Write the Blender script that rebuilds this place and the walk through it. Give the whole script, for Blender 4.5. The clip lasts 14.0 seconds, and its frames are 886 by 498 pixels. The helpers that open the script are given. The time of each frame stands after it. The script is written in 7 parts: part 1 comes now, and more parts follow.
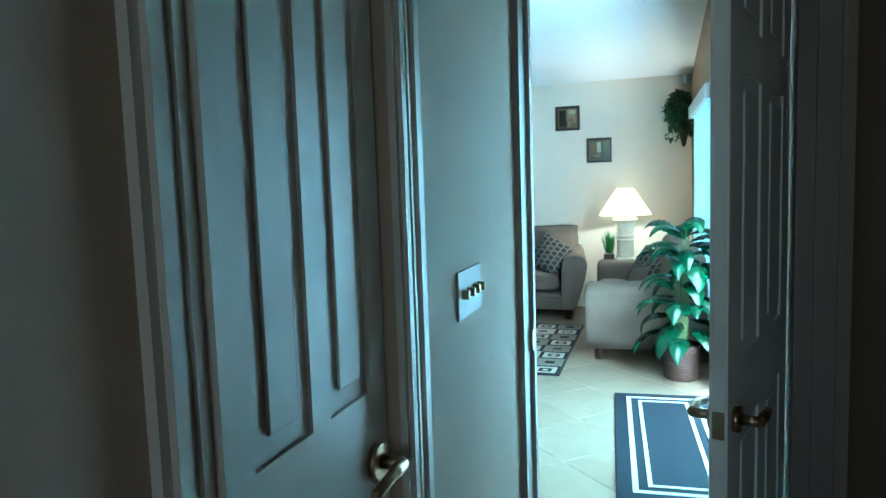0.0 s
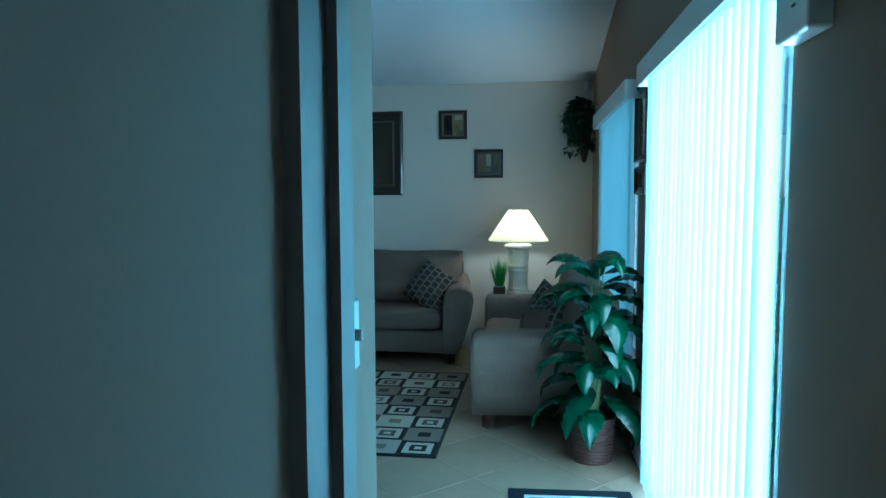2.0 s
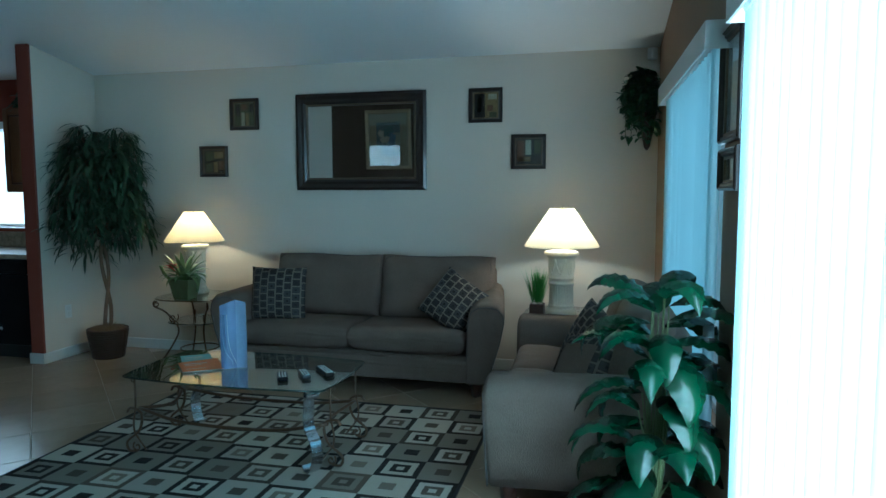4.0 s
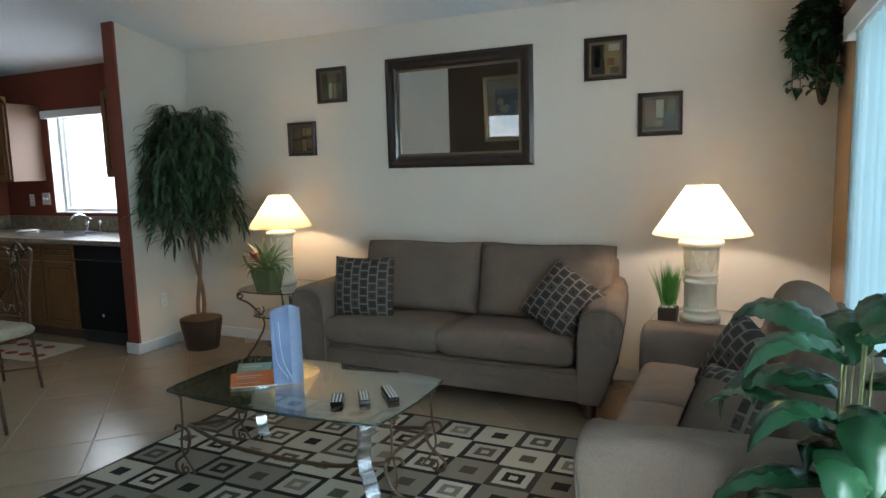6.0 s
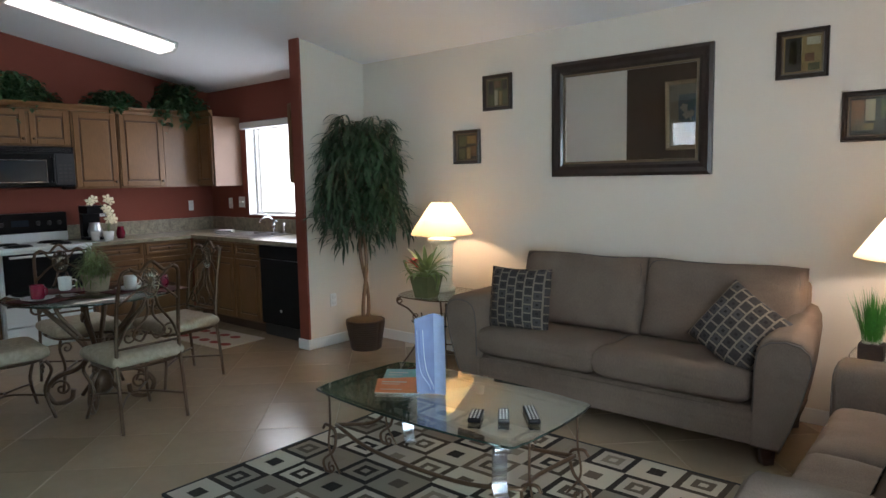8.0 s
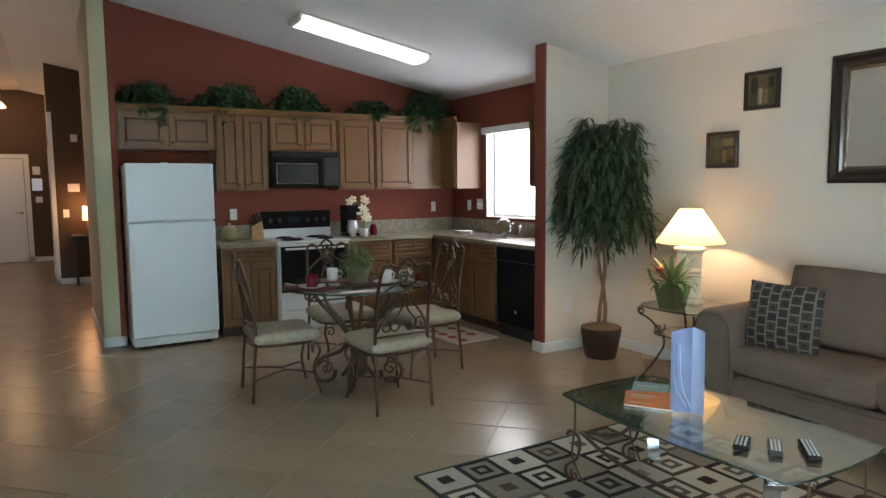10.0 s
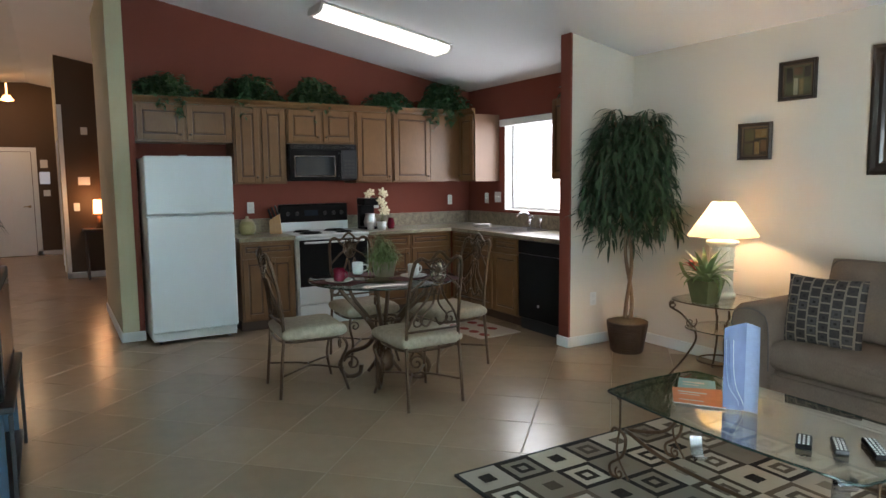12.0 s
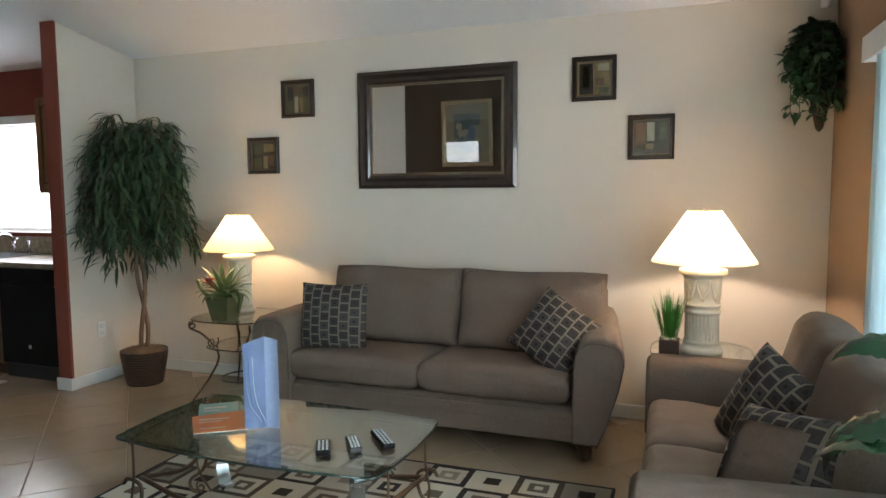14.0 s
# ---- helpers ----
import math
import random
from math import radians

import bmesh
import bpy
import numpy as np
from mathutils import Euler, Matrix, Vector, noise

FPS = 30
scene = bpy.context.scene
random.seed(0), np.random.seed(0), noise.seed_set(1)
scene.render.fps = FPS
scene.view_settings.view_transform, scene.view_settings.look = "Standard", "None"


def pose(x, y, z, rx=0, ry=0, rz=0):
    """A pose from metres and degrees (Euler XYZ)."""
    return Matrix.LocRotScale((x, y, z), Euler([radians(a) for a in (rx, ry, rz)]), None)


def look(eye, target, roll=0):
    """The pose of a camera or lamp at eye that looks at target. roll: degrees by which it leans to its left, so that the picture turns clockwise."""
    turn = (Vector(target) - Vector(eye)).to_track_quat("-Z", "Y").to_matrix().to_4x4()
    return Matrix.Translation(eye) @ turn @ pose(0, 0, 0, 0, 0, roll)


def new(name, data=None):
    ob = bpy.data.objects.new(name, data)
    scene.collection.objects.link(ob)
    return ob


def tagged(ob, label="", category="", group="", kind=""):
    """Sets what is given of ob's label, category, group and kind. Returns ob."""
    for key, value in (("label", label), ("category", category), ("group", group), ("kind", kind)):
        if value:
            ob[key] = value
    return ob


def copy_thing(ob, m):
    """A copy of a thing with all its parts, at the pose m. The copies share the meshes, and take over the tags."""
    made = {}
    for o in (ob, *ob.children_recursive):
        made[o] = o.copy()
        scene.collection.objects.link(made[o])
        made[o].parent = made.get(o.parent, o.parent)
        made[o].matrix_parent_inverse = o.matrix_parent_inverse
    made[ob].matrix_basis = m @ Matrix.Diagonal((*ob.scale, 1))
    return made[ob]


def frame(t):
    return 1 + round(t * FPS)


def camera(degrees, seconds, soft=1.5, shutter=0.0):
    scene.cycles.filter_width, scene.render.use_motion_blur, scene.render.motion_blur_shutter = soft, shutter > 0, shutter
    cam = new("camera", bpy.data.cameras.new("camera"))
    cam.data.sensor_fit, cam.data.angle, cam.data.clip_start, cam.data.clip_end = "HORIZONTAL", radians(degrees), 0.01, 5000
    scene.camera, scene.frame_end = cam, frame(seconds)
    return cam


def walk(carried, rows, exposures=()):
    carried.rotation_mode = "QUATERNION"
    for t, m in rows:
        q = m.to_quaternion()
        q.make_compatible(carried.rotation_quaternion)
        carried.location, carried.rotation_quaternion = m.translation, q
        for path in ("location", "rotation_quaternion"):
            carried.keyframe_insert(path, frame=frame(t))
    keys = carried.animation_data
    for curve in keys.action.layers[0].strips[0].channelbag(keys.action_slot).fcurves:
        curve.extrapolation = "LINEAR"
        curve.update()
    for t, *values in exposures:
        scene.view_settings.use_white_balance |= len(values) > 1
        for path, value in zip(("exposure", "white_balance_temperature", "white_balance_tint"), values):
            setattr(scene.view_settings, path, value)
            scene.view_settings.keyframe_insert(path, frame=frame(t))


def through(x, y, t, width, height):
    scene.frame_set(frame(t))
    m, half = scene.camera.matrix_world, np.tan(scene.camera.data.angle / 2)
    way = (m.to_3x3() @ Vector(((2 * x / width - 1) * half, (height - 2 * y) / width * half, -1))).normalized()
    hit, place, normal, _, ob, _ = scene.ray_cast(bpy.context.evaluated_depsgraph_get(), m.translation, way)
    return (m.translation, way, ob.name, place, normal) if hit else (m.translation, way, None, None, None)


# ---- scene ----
cam = camera(67.0, 14.0)
EXPOSURES = [(0.0, 1.15, 4750, -12), (0.45, 0.6, 4600, -12), (0.75, 0.2, 4250, -16), (1.0, -0.15, 4100, -19), (1.5, -0.40, 4100, -18), (2.2, -0.78, 4200, -14), (4.4, -0.55, 5100, -5), (5.0, -0.2, 5900, 7), (5.6, 0.0, 6200, 12), (7.3, 0.25, 6550, 20), (8.0, 0.22, 6600, 21), (9.0, 0.47, 6850, 20), (11.5, 0.53, 6950, 20), (12.5, 0.53, 6900, 20), (13.3, 0.42, 6800, 19), (14.0, 0.42, 6850, 19)]
PATH = [
    (0, (0.36, 0.387, 1.422), (-0.263, 2.278, 1.232), -1.9),
    (0.5, (0.306, 0.728, 1.436), (-0.213, 2.653, 1.272), -0.4),
    (1, (0.251, 1.046, 1.434), (-0.192, 2.99, 1.278), -0.4),
    (1.5, (0.231, 1.359, 1.44), (-0.159, 3.314, 1.283), -0.0),
    (2, (0.219, 1.658, 1.441), (-0.079, 3.63, 1.284), -0.2),
    (4.5, (0.32, 2.985, 1.45), (-0.272, 4.886, 1.263), -0.4),
    (5, (0.316, 3.216, 1.457), (-0.413, 5.067, 1.251), -0.9),
    (5.5, (0.29, 3.455, 1.474), (-0.54, 5.258, 1.234), -1.4),
    (6, (0.305, 3.594, 1.476), (-0.558, 5.38, 1.224), -1.6),
    (6.5, (0.339, 3.713, 1.482), (-0.589, 5.468, 1.242), -1.3),
    (7, (0.363, 3.777, 1.481), (-0.659, 5.481, 1.252), -1.1),
    (7.5, (0.352, 3.79, 1.471), (-0.811, 5.402, 1.253), -1.2),
    (8, (0.335, 3.786, 1.464), (-0.968, 5.289, 1.252), -1.1),
    (8.5, (0.324, 3.786, 1.468), (-1.116, 5.16, 1.261), -1.4),
    (9, (0.302, 3.784, 1.467), (-1.262, 5.015, 1.266), -0.8),
    (9.2, (0.287, 3.772, 1.467), (-1.319, 4.948, 1.27), -0.7),
    (11.5, (0.085, 3.535, 1.472), (-1.688, 4.437, 1.27), -0.5),
    (12, (0.05, 3.543, 1.465), (-1.666, 4.549, 1.253), -0.6),
    (12.5, (0.015, 3.586, 1.443), (-1.544, 4.821, 1.23), -0.2),
    (13, (-0.031, 3.655, 1.429), (-1.339, 5.153, 1.218), -0.2),
    (13.5, (-0.046, 3.715, 1.429), (-1.099, 5.405, 1.245), -0.5),
    (14, (-0.063, 3.772, 1.432), (-0.757, 5.64, 1.26), -0.4),
]
walk(cam, [(t, look(eye, target, roll)) for t, eye, target, roll in PATH], EXPOSURES)

# ---- world, sun and exposure ----
world = bpy.data.worlds.new("world")
scene.world = world
world.use_nodes = True
sky = world.node_tree.nodes.new("ShaderNodeTexSky")
sky.sky_type, sky.sun_disc = "NISHITA", False
sky.sun_elevation, sky.sun_rotation = radians(52), radians(-100)
world.node_tree.links.new(sky.outputs[0], world.node_tree.nodes["Background"].inputs[0])
world.node_tree.nodes["Background"].inputs[1].default_value = 0.12
sun = new("sun", bpy.data.lights.new("sun", "SUN"))
sun.data.energy, sun.data.angle, sun.data.color = 3.0, radians(0.5), (1, 0.95, 0.88)
sun.rotation_euler = look((-6, 1, 8), (0, 0, 0)).to_euler()


def area(name, m, size, size_y, energy, color=(1, 1, 1)):
    l = bpy.data.lights.new(name, "AREA")
    l.shape, l.size, l.size_y, l.energy, l.color = "RECTANGLE", size, size_y, energy, color
    ob = new(name, l)
    ob.matrix_world = m
    return ob


def bulb(name, at, energy, color, radius=0.03):
    l = bpy.data.lights.new(name, "POINT")
    l.energy, l.color, l.shadow_soft_size = energy, color, radius
    ob = new(name, l)
    ob.location = at
    return ob


# the east wall runs a little askew: local -y follows it towards the south, local x goes out through it
EAST = Matrix.Translation((0.66, 8.03, 0)) @ Matrix.Rotation(radians(1.6), 4, "Z")
area("slider_daylight", EAST @ look((0.11, -3.87, 1.02), (-1, -3.87, 1.02)), 1.56, 1.95, 205, (0.83, 0.94, 1.0))
area("window_daylight", EAST @ look((0.11, -1.8, 1.25), (-1, -1.8, 1.25)), 1.40, 1.5, 15, (0.88, 0.94, 1.0))
area("kitchen_daylight", look((-5.61, 8.14, 1.58), (-5.61, 7, 1.58)), 1.10, 0.92, 16, (0.80, 0.90, 1.0))
# added fill for the dim hall, behind the camera; no such source is known
area("hall_fill", look((0.39, -1.36, 1.45), (0.39, 0, 1.35)), 0.75, 1.0, 2.6, (1.0, 0.93, 0.85))
bulb("lamp_bulb_a", (0.0, 7.45, 1.17), 18, (1.0, 0.86, 0.69))
bulb("lamp_bulb_b", (-3.035, 7.66, 1.16), 11, (1.0, 0.72, 0.42))
bulb("foyer_bulb", (-14.6, 3.0, 2.9), 14, (1.0, 0.66, 0.36))
bulb("sconce_bulb", (-11.25, 4.1, 1.2), 5, (1.0, 0.55, 0.25))

# ---- materials ----


def mat(name, color, rough=0.6, metal=0.0, bump=0.0, scale=60.0, vary=0.08, spec=0.5, stretch=(1, 1, 1), big=1.5, emit=0.0, coat=0.0):
    """Colour varied at two scales and fine relief, in object coordinates."""
    m = bpy.data.materials.new(name)
    m.use_nodes = True
    nt = m.node_tree
    b = nt.nodes["Principled BSDF"]
    b.inputs["Roughness"].default_value, b.inputs["Metallic"].default_value = rough, metal
    b.inputs["Specular IOR Level"].default_value = spec
    b.inputs["Coat Weight"].default_value = coat
    tc, mp = nt.nodes.new("ShaderNodeTexCoord"), nt.nodes.new("ShaderNodeMapping")
    nt.links.new(tc.outputs["Object"], mp.inputs[0])
    mp.inputs["Scale"].default_value = stretch
    fine, wide = nt.nodes.new("ShaderNodeTexNoise"), nt.nodes.new("ShaderNodeTexNoise")
    for n, sc, v in ((fine, scale, mp.outputs[0]), (wide, big, tc.outputs["Object"])):
        n.inputs["Scale"].default_value, n.inputs["Detail"].default_value = sc, 4
        nt.links.new(v, n.inputs["Vector"])
    add = nt.nodes.new("ShaderNodeMath")
    add.operation = "ADD"
    nt.links.new(fine.outputs[0], add.inputs[0])
    nt.links.new(wide.outputs[0], add.inputs[1])
    ramp = nt.nodes.new("ShaderNodeMapRange")
    ramp.inputs["From Min"].default_value, ramp.inputs["From Max"].default_value = 0.6, 1.4
    ramp.inputs["To Min"].default_value, ramp.inputs["To Max"].default_value = 1 - vary, 1 + vary
    nt.links.new(add.outputs[0], ramp.inputs[0])
    mul = nt.nodes.new("ShaderNodeVectorMath")
    mul.operation = "SCALE"
    mul.inputs[0].default_value = color
    nt.links.new(ramp.outputs[0], mul.inputs["Scale"])
    nt.links.new(mul.outputs[0], b.inputs["Base Color"])
    if bump:
        bp = nt.nodes.new("ShaderNodeBump")
        bp.inputs["Strength"].default_value, bp.inputs["Distance"].default_value = bump, 0.004
        nt.links.new(fine.outputs[0], bp.inputs["Height"])
        nt.links.new(bp.outputs[0], b.inputs["Normal"])
    if emit:
        b.inputs["Emission Color"].default_value, b.inputs["Emission Strength"].default_value = (*color, 1), emit
    return m


def nodes_of(m):
    return m.node_tree, m.node_tree.nodes["Principled BSDF"]


def math_node(nt, op, a, b=None, c=None):
    n = nt.nodes.new("ShaderNodeMath")
    n.operation = op
    for k, v in enumerate((a, b, c)):
        if v is None:
            continue
        if isinstance(v, (int, float)):
            n.inputs[k].default_value = v
        else:
            nt.links.new(v, n.inputs[k])
    return n.outputs[0]


def mix_col(nt, fac, a, b):
    n = nt.nodes.new("ShaderNodeMix")
    n.data_type = "RGBA"
    for k, v in ((0, fac), (6, a), (7, b)):
        if isinstance(v, (int, float)):
            n.inputs[k].default_value = v
        elif isinstance(v, tuple):
            n.inputs[k].default_value = (*v, 1)
        else:
            nt.links.new(v, n.inputs[k])
    return n.outputs[2]


def squares_cloth(name, cell_x, cell_y, line, ground, darks, lights, axes="XY", offset=0.0, bump=0.3):
    """Woven squares within squares, with a colour chosen for each cell."""
    m = mat(name, (0.5, 0.5, 0.5), 0.95, bump=bump, scale=260, spec=0.1)
    nt, b = nodes_of(m)
    tc, sep = nt.nodes.new("ShaderNodeTexCoord"), nt.nodes.new("ShaderNodeSeparateXYZ")
    nt.links.new(tc.outputs["Object"], sep.inputs[0])
    u = math_node(nt, "DIVIDE", sep.outputs[axes[0]], cell_x)
    col = math_node(nt, "FLOOR", u)
    v = math_node(nt, "DIVIDE", sep.outputs[axes[1]], cell_y)
    v = math_node(nt, "ADD", v, math_node(nt, "MULTIPLY", col, offset))
    du = math_node(nt, "ABSOLUTE", math_node(nt, "SUBTRACT", math_node(nt, "FRACT", u), 0.5))
    dv = math_node(nt, "ABSOLUTE", math_node(nt, "SUBTRACT", math_node(nt, "FRACT", v), 0.5))
    far = math_node(nt, "MAXIMUM", du, dv)
    cmb = nt.nodes.new("ShaderNodeCombineXYZ")
    nt.links.new(col, cmb.inputs[0])
    nt.links.new(math_node(nt, "FLOOR", v), cmb.inputs[1])
    wn = nt.nodes.new("ShaderNodeTexWhiteNoise")
    nt.links.new(cmb.outputs[0], wn.inputs["Vector"])
    dark = nt.nodes.new("ShaderNodeValToRGB")
    dark.color_ramp.interpolation = "CONSTANT"
    light = nt.nodes.new("ShaderNodeValToRGB")
    light.color_ramp.interpolation = "CONSTANT"
    for r, cs in ((dark, darks), (light, lights)):
        for k, c in enumerate(cs):
            e = r.color_ramp.elements[k] if k < 2 else r.color_ramp.elements.new(k / len(cs))
            e.position, e.color = k / len(cs), (*c, 1)
    nt.links.new(wn.outputs["Value"], dark.inputs[0])
    sepc = nt.nodes.new("ShaderNodeSeparateColor")
    nt.links.new(wn.outputs["Color"], sepc.inputs[0])
    nt.links.new(sepc.outputs[1], light.inputs[0])
    inner = math_node(nt, "LESS_THAN", far, 0.13)
    ring = math_node(nt, "LESS_THAN", far, 0.37)
    border = math_node(nt, "LESS_THAN", far, 0.5 - line)
    c = mix_col(nt, ring, dark.outputs[0], light.outputs[0])
    c = mix_col(nt, inner, c, dark.outputs[0])
    c = mix_col(nt, border, ground, c)
    noise_t = nt.nodes.new("ShaderNodeTexNoise")
    noise_t.inputs["Scale"].default_value = 90
    nt.links.new(tc.outputs["Object"], noise_t.inputs["Vector"])
    c = mix_col(nt, math_node(nt, "MULTIPLY", noise_t.outputs[0], 0.14), c, (0.2, 0.17, 0.14))
    nt.links.new(c, b.inputs["Base Color"])
    return m


def rug_cloth():
    """Woven cells by turns: a dark frame round a pale square, and a pale square with a small dark centre."""
    m = mat("squares_rug", (0.5, 0.5, 0.5), 0.95, bump=0.3, scale=260, spec=0.1)
    nt, b = nodes_of(m)
    tc, sep = nt.nodes.new("ShaderNodeTexCoord"), nt.nodes.new("ShaderNodeSeparateXYZ")
    nt.links.new(tc.outputs["Object"], sep.inputs[0])
    wob = nt.nodes.new("ShaderNodeTexNoise")
    wob.inputs["Scale"].default_value = 110
    nt.links.new(tc.outputs["Object"], wob.inputs["Vector"])
    shake = math_node(nt, "MULTIPLY", math_node(nt, "SUBTRACT", wob.outputs[0], 0.5), 0.05)
    u = math_node(nt, "DIVIDE", sep.outputs["X"], 0.228)
    v = math_node(nt, "DIVIDE", sep.outputs["Y"], 0.2175)
    col, row = math_node(nt, "FLOOR", u), math_node(nt, "FLOOR", v)
    du = math_node(nt, "ABSOLUTE", math_node(nt, "SUBTRACT", math_node(nt, "FRACT", u), 0.5))
    dv = math_node(nt, "ABSOLUTE", math_node(nt, "SUBTRACT", math_node(nt, "FRACT", v), 0.5))
    far = math_node(nt, "ADD", math_node(nt, "MAXIMUM", du, dv), shake)
    odd = math_node(nt, "FLOORED_MODULO", math_node(nt, "ADD", col, row), 2.0)
    cmb = nt.nodes.new("ShaderNodeCombineXYZ")
    nt.links.new(col, cmb.inputs[0])
    nt.links.new(row, cmb.inputs[1])
    wn, sc = nt.nodes.new("ShaderNodeTexWhiteNoise"), nt.nodes.new("ShaderNodeSeparateColor")
    nt.links.new(cmb.outputs[0], wn.inputs["Vector"])
    nt.links.new(wn.outputs["Color"], sc.inputs[0])

    def pick(src, cs):
        r = nt.nodes.new("ShaderNodeValToRGB")
        r.color_ramp.interpolation = "CONSTANT"
        for k, c in enumerate(cs):
            e = r.color_ramp.elements[k] if k < 2 else r.color_ramp.elements.new(k / len(cs))
            e.position, e.color = k / len(cs), (*c, 1)
        nt.links.new(src, r.inputs[0])
        return r.outputs[0]
    ring = pick(sc.outputs[0], RUGD)
    pale = pick(sc.outputs[1], RUGL)
    core = pick(sc.outputs[2], ((0.010, 0.010, 0.011), (0.10, 0.08, 0.06), (0.20, 0.165, 0.13), (0.012, 0.011, 0.010), (0.07, 0.055, 0.042)))
    framed_cell = mix_col(nt, math_node(nt, "LESS_THAN", far, 0.365), ring, pale)
    framed_cell = mix_col(nt, math_node(nt, "LESS_THAN", far, 0.215), framed_cell, core)
    framed_cell = mix_col(nt, math_node(nt, "LESS_THAN", far, 0.09), framed_cell, pale)
    plain_cell = mix_col(nt, math_node(nt, "LESS_THAN", far, 0.17), pale, core)
    c = mix_col(nt, odd, framed_cell, plain_cell)
    c = mix_col(nt, math_node(nt, "MULTIPLY", wob.outputs[0], 0.18), c, (0.2, 0.17, 0.14))
    nt.links.new(c, b.inputs["Base Color"])
    return m


def art(name, a, b_, c, scale):
    """Blocks of muted colour, as in a printed abstract."""
    m = mat(name, a, 0.35)
    nt, b = nodes_of(m)
    tc, vo = nt.nodes.new("ShaderNodeTexCoord"), nt.nodes.new("ShaderNodeTexVoronoi")
    vo.distance = "CHEBYCHEV"
    vo.inputs["Scale"].default_value = scale
    nt.links.new(tc.outputs["Object"], vo.inputs["Vector"])
    sc = nt.nodes.new("ShaderNodeSeparateColor")
    nt.links.new(vo.outputs["Color"], sc.inputs[0])
    r = nt.nodes.new("ShaderNodeValToRGB")
    r.color_ramp.interpolation = "CONSTANT"
    for k, cc in enumerate((a, b_, c, (a[0] * 0.4, a[1] * 0.4, a[2] * 0.4))):
        e = r.color_ramp.elements[k] if k < 2 else r.color_ramp.elements.new(k / 4)
        e.position, e.color = k / 4, (*cc, 1)
    nt.links.new(sc.outputs[0], r.inputs[0])
    nz = nt.nodes.new("ShaderNodeTexNoise")
    nz.inputs["Scale"].default_value = 25
    nt.links.new(tc.outputs["Object"], nz.inputs["Vector"])
    nt.links.new(mix_col(nt, math_node(nt, "MULTIPLY", nz.outputs[0], 0.4), r.outputs[0], (0.1, 0.07, 0.04)), b.inputs["Base Color"])
    return m


def thin(name, color, through, rough=0.8):
    """Thin cloth or vinyl that light passes through."""
    m = bpy.data.materials.new(name)
    m.use_nodes = True
    nt, b = nodes_of(m)
    b.inputs["Base Color"].default_value, b.inputs["Roughness"].default_value = (*color, 1), rough
    tr, mx = nt.nodes.new("ShaderNodeBsdfTranslucent"), nt.nodes.new("ShaderNodeMixShader")
    tr.inputs[0].default_value = (*color, 1)
    mx.inputs[0].default_value = through
    nt.links.new(b.outputs[0], mx.inputs[1])
    nt.links.new(tr.outputs[0], mx.inputs[2])
    nt.links.new(mx.outputs[0], nt.nodes["Material Output"].inputs[0])
    return m


def glassy(name, tint=(0.9, 0.97, 0.94), rough=0.0, power=4.0, base=0.045):
    """Thin clear pane: lets light straight through and reflects by angle."""
    m = bpy.data.materials.new(name)
    m.use_nodes = True
    nt = m.node_tree
    nt.nodes.remove(nt.nodes["Principled BSDF"])
    tr, gl, mx, lw = (nt.nodes.new("ShaderNode" + k) for k in ("BsdfTransparent", "BsdfGlossy", "MixShader", "LayerWeight"))
    tr.inputs[0].default_value, gl.inputs["Roughness"].default_value = (*tint, 1), rough
    lw.inputs["Blend"].default_value = 0.5
    curve = math_node(nt, "MULTIPLY_ADD", math_node(nt, "POWER", lw.outputs["Facing"], power), 0.9, base)
    nt.links.new(curve, mx.inputs[0])
    nt.links.new(tr.outputs[0], mx.inputs[1])
    nt.links.new(gl.outputs[0], mx.inputs[2])
    nt.links.new(mx.outputs[0], nt.nodes["Material Output"].inputs[0])
    return m


M_wall = mat("beige_wall", (0.72, 0.645, 0.555), 0.8, bump=0.12, scale=90, vary=0.02, spec=0.2)
M_tan = mat("tan_wall", (0.30, 0.205, 0.14), 0.8, bump=0.12, scale=90, vary=0.03, spec=0.2)
M_brown = mat("brown_wall", (0.085, 0.056, 0.038), 0.8, bump=0.1, scale=90, vary=0.04, spec=0.2)
M_cream = mat("cream_wall", (0.52, 0.46, 0.31), 0.8, bump=0.1, scale=90, vary=0.03, spec=0.2)
M_red = mat("terracotta_wall", (0.215, 0.056, 0.036), 0.75, bump=0.1, scale=90, vary=0.05, spec=0.25)
M_ceil = mat("ceiling_paint", (0.85, 0.85, 0.86), 0.95, bump=0.5, scale=130, vary=0.02, spec=0.1)
M_white = mat("white_gloss_paint", (0.74, 0.74, 0.72), 0.38, vary=0.02, scale=20)
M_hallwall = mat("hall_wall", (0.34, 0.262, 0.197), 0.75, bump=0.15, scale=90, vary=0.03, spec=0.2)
M_grout = mat("grout", (0.335, 0.258, 0.18), 0.8)
# white closet door and casing, with the hall's dimness put into the colour
M_closet = mat("shaded_white_paint", (0.43, 0.395, 0.34), 0.45, vary=0.04, scale=20)
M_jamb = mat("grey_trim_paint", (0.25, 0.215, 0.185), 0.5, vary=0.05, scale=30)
M_fabric = mat("taupe_fabric", (0.166, 0.125, 0.098), 0.93, bump=0.7, scale=190, vary=0.16, spec=0.15, stretch=(1, 1, 0.35), big=5)
nt_, b_ = nodes_of(M_fabric)
fold, folds = nt_.nodes.new("ShaderNodeBump"), nt_.nodes.new("ShaderNodeTexNoise")
folds.inputs["Scale"].default_value, folds.inputs["Detail"].default_value, folds.inputs["Distortion"].default_value = 4.2, 0.6, 0.5
fold.inputs["Strength"].default_value, fold.inputs["Distance"].default_value = 0.40, 0.035
nt_.links.new(folds.outputs[0], fold.inputs["Height"])
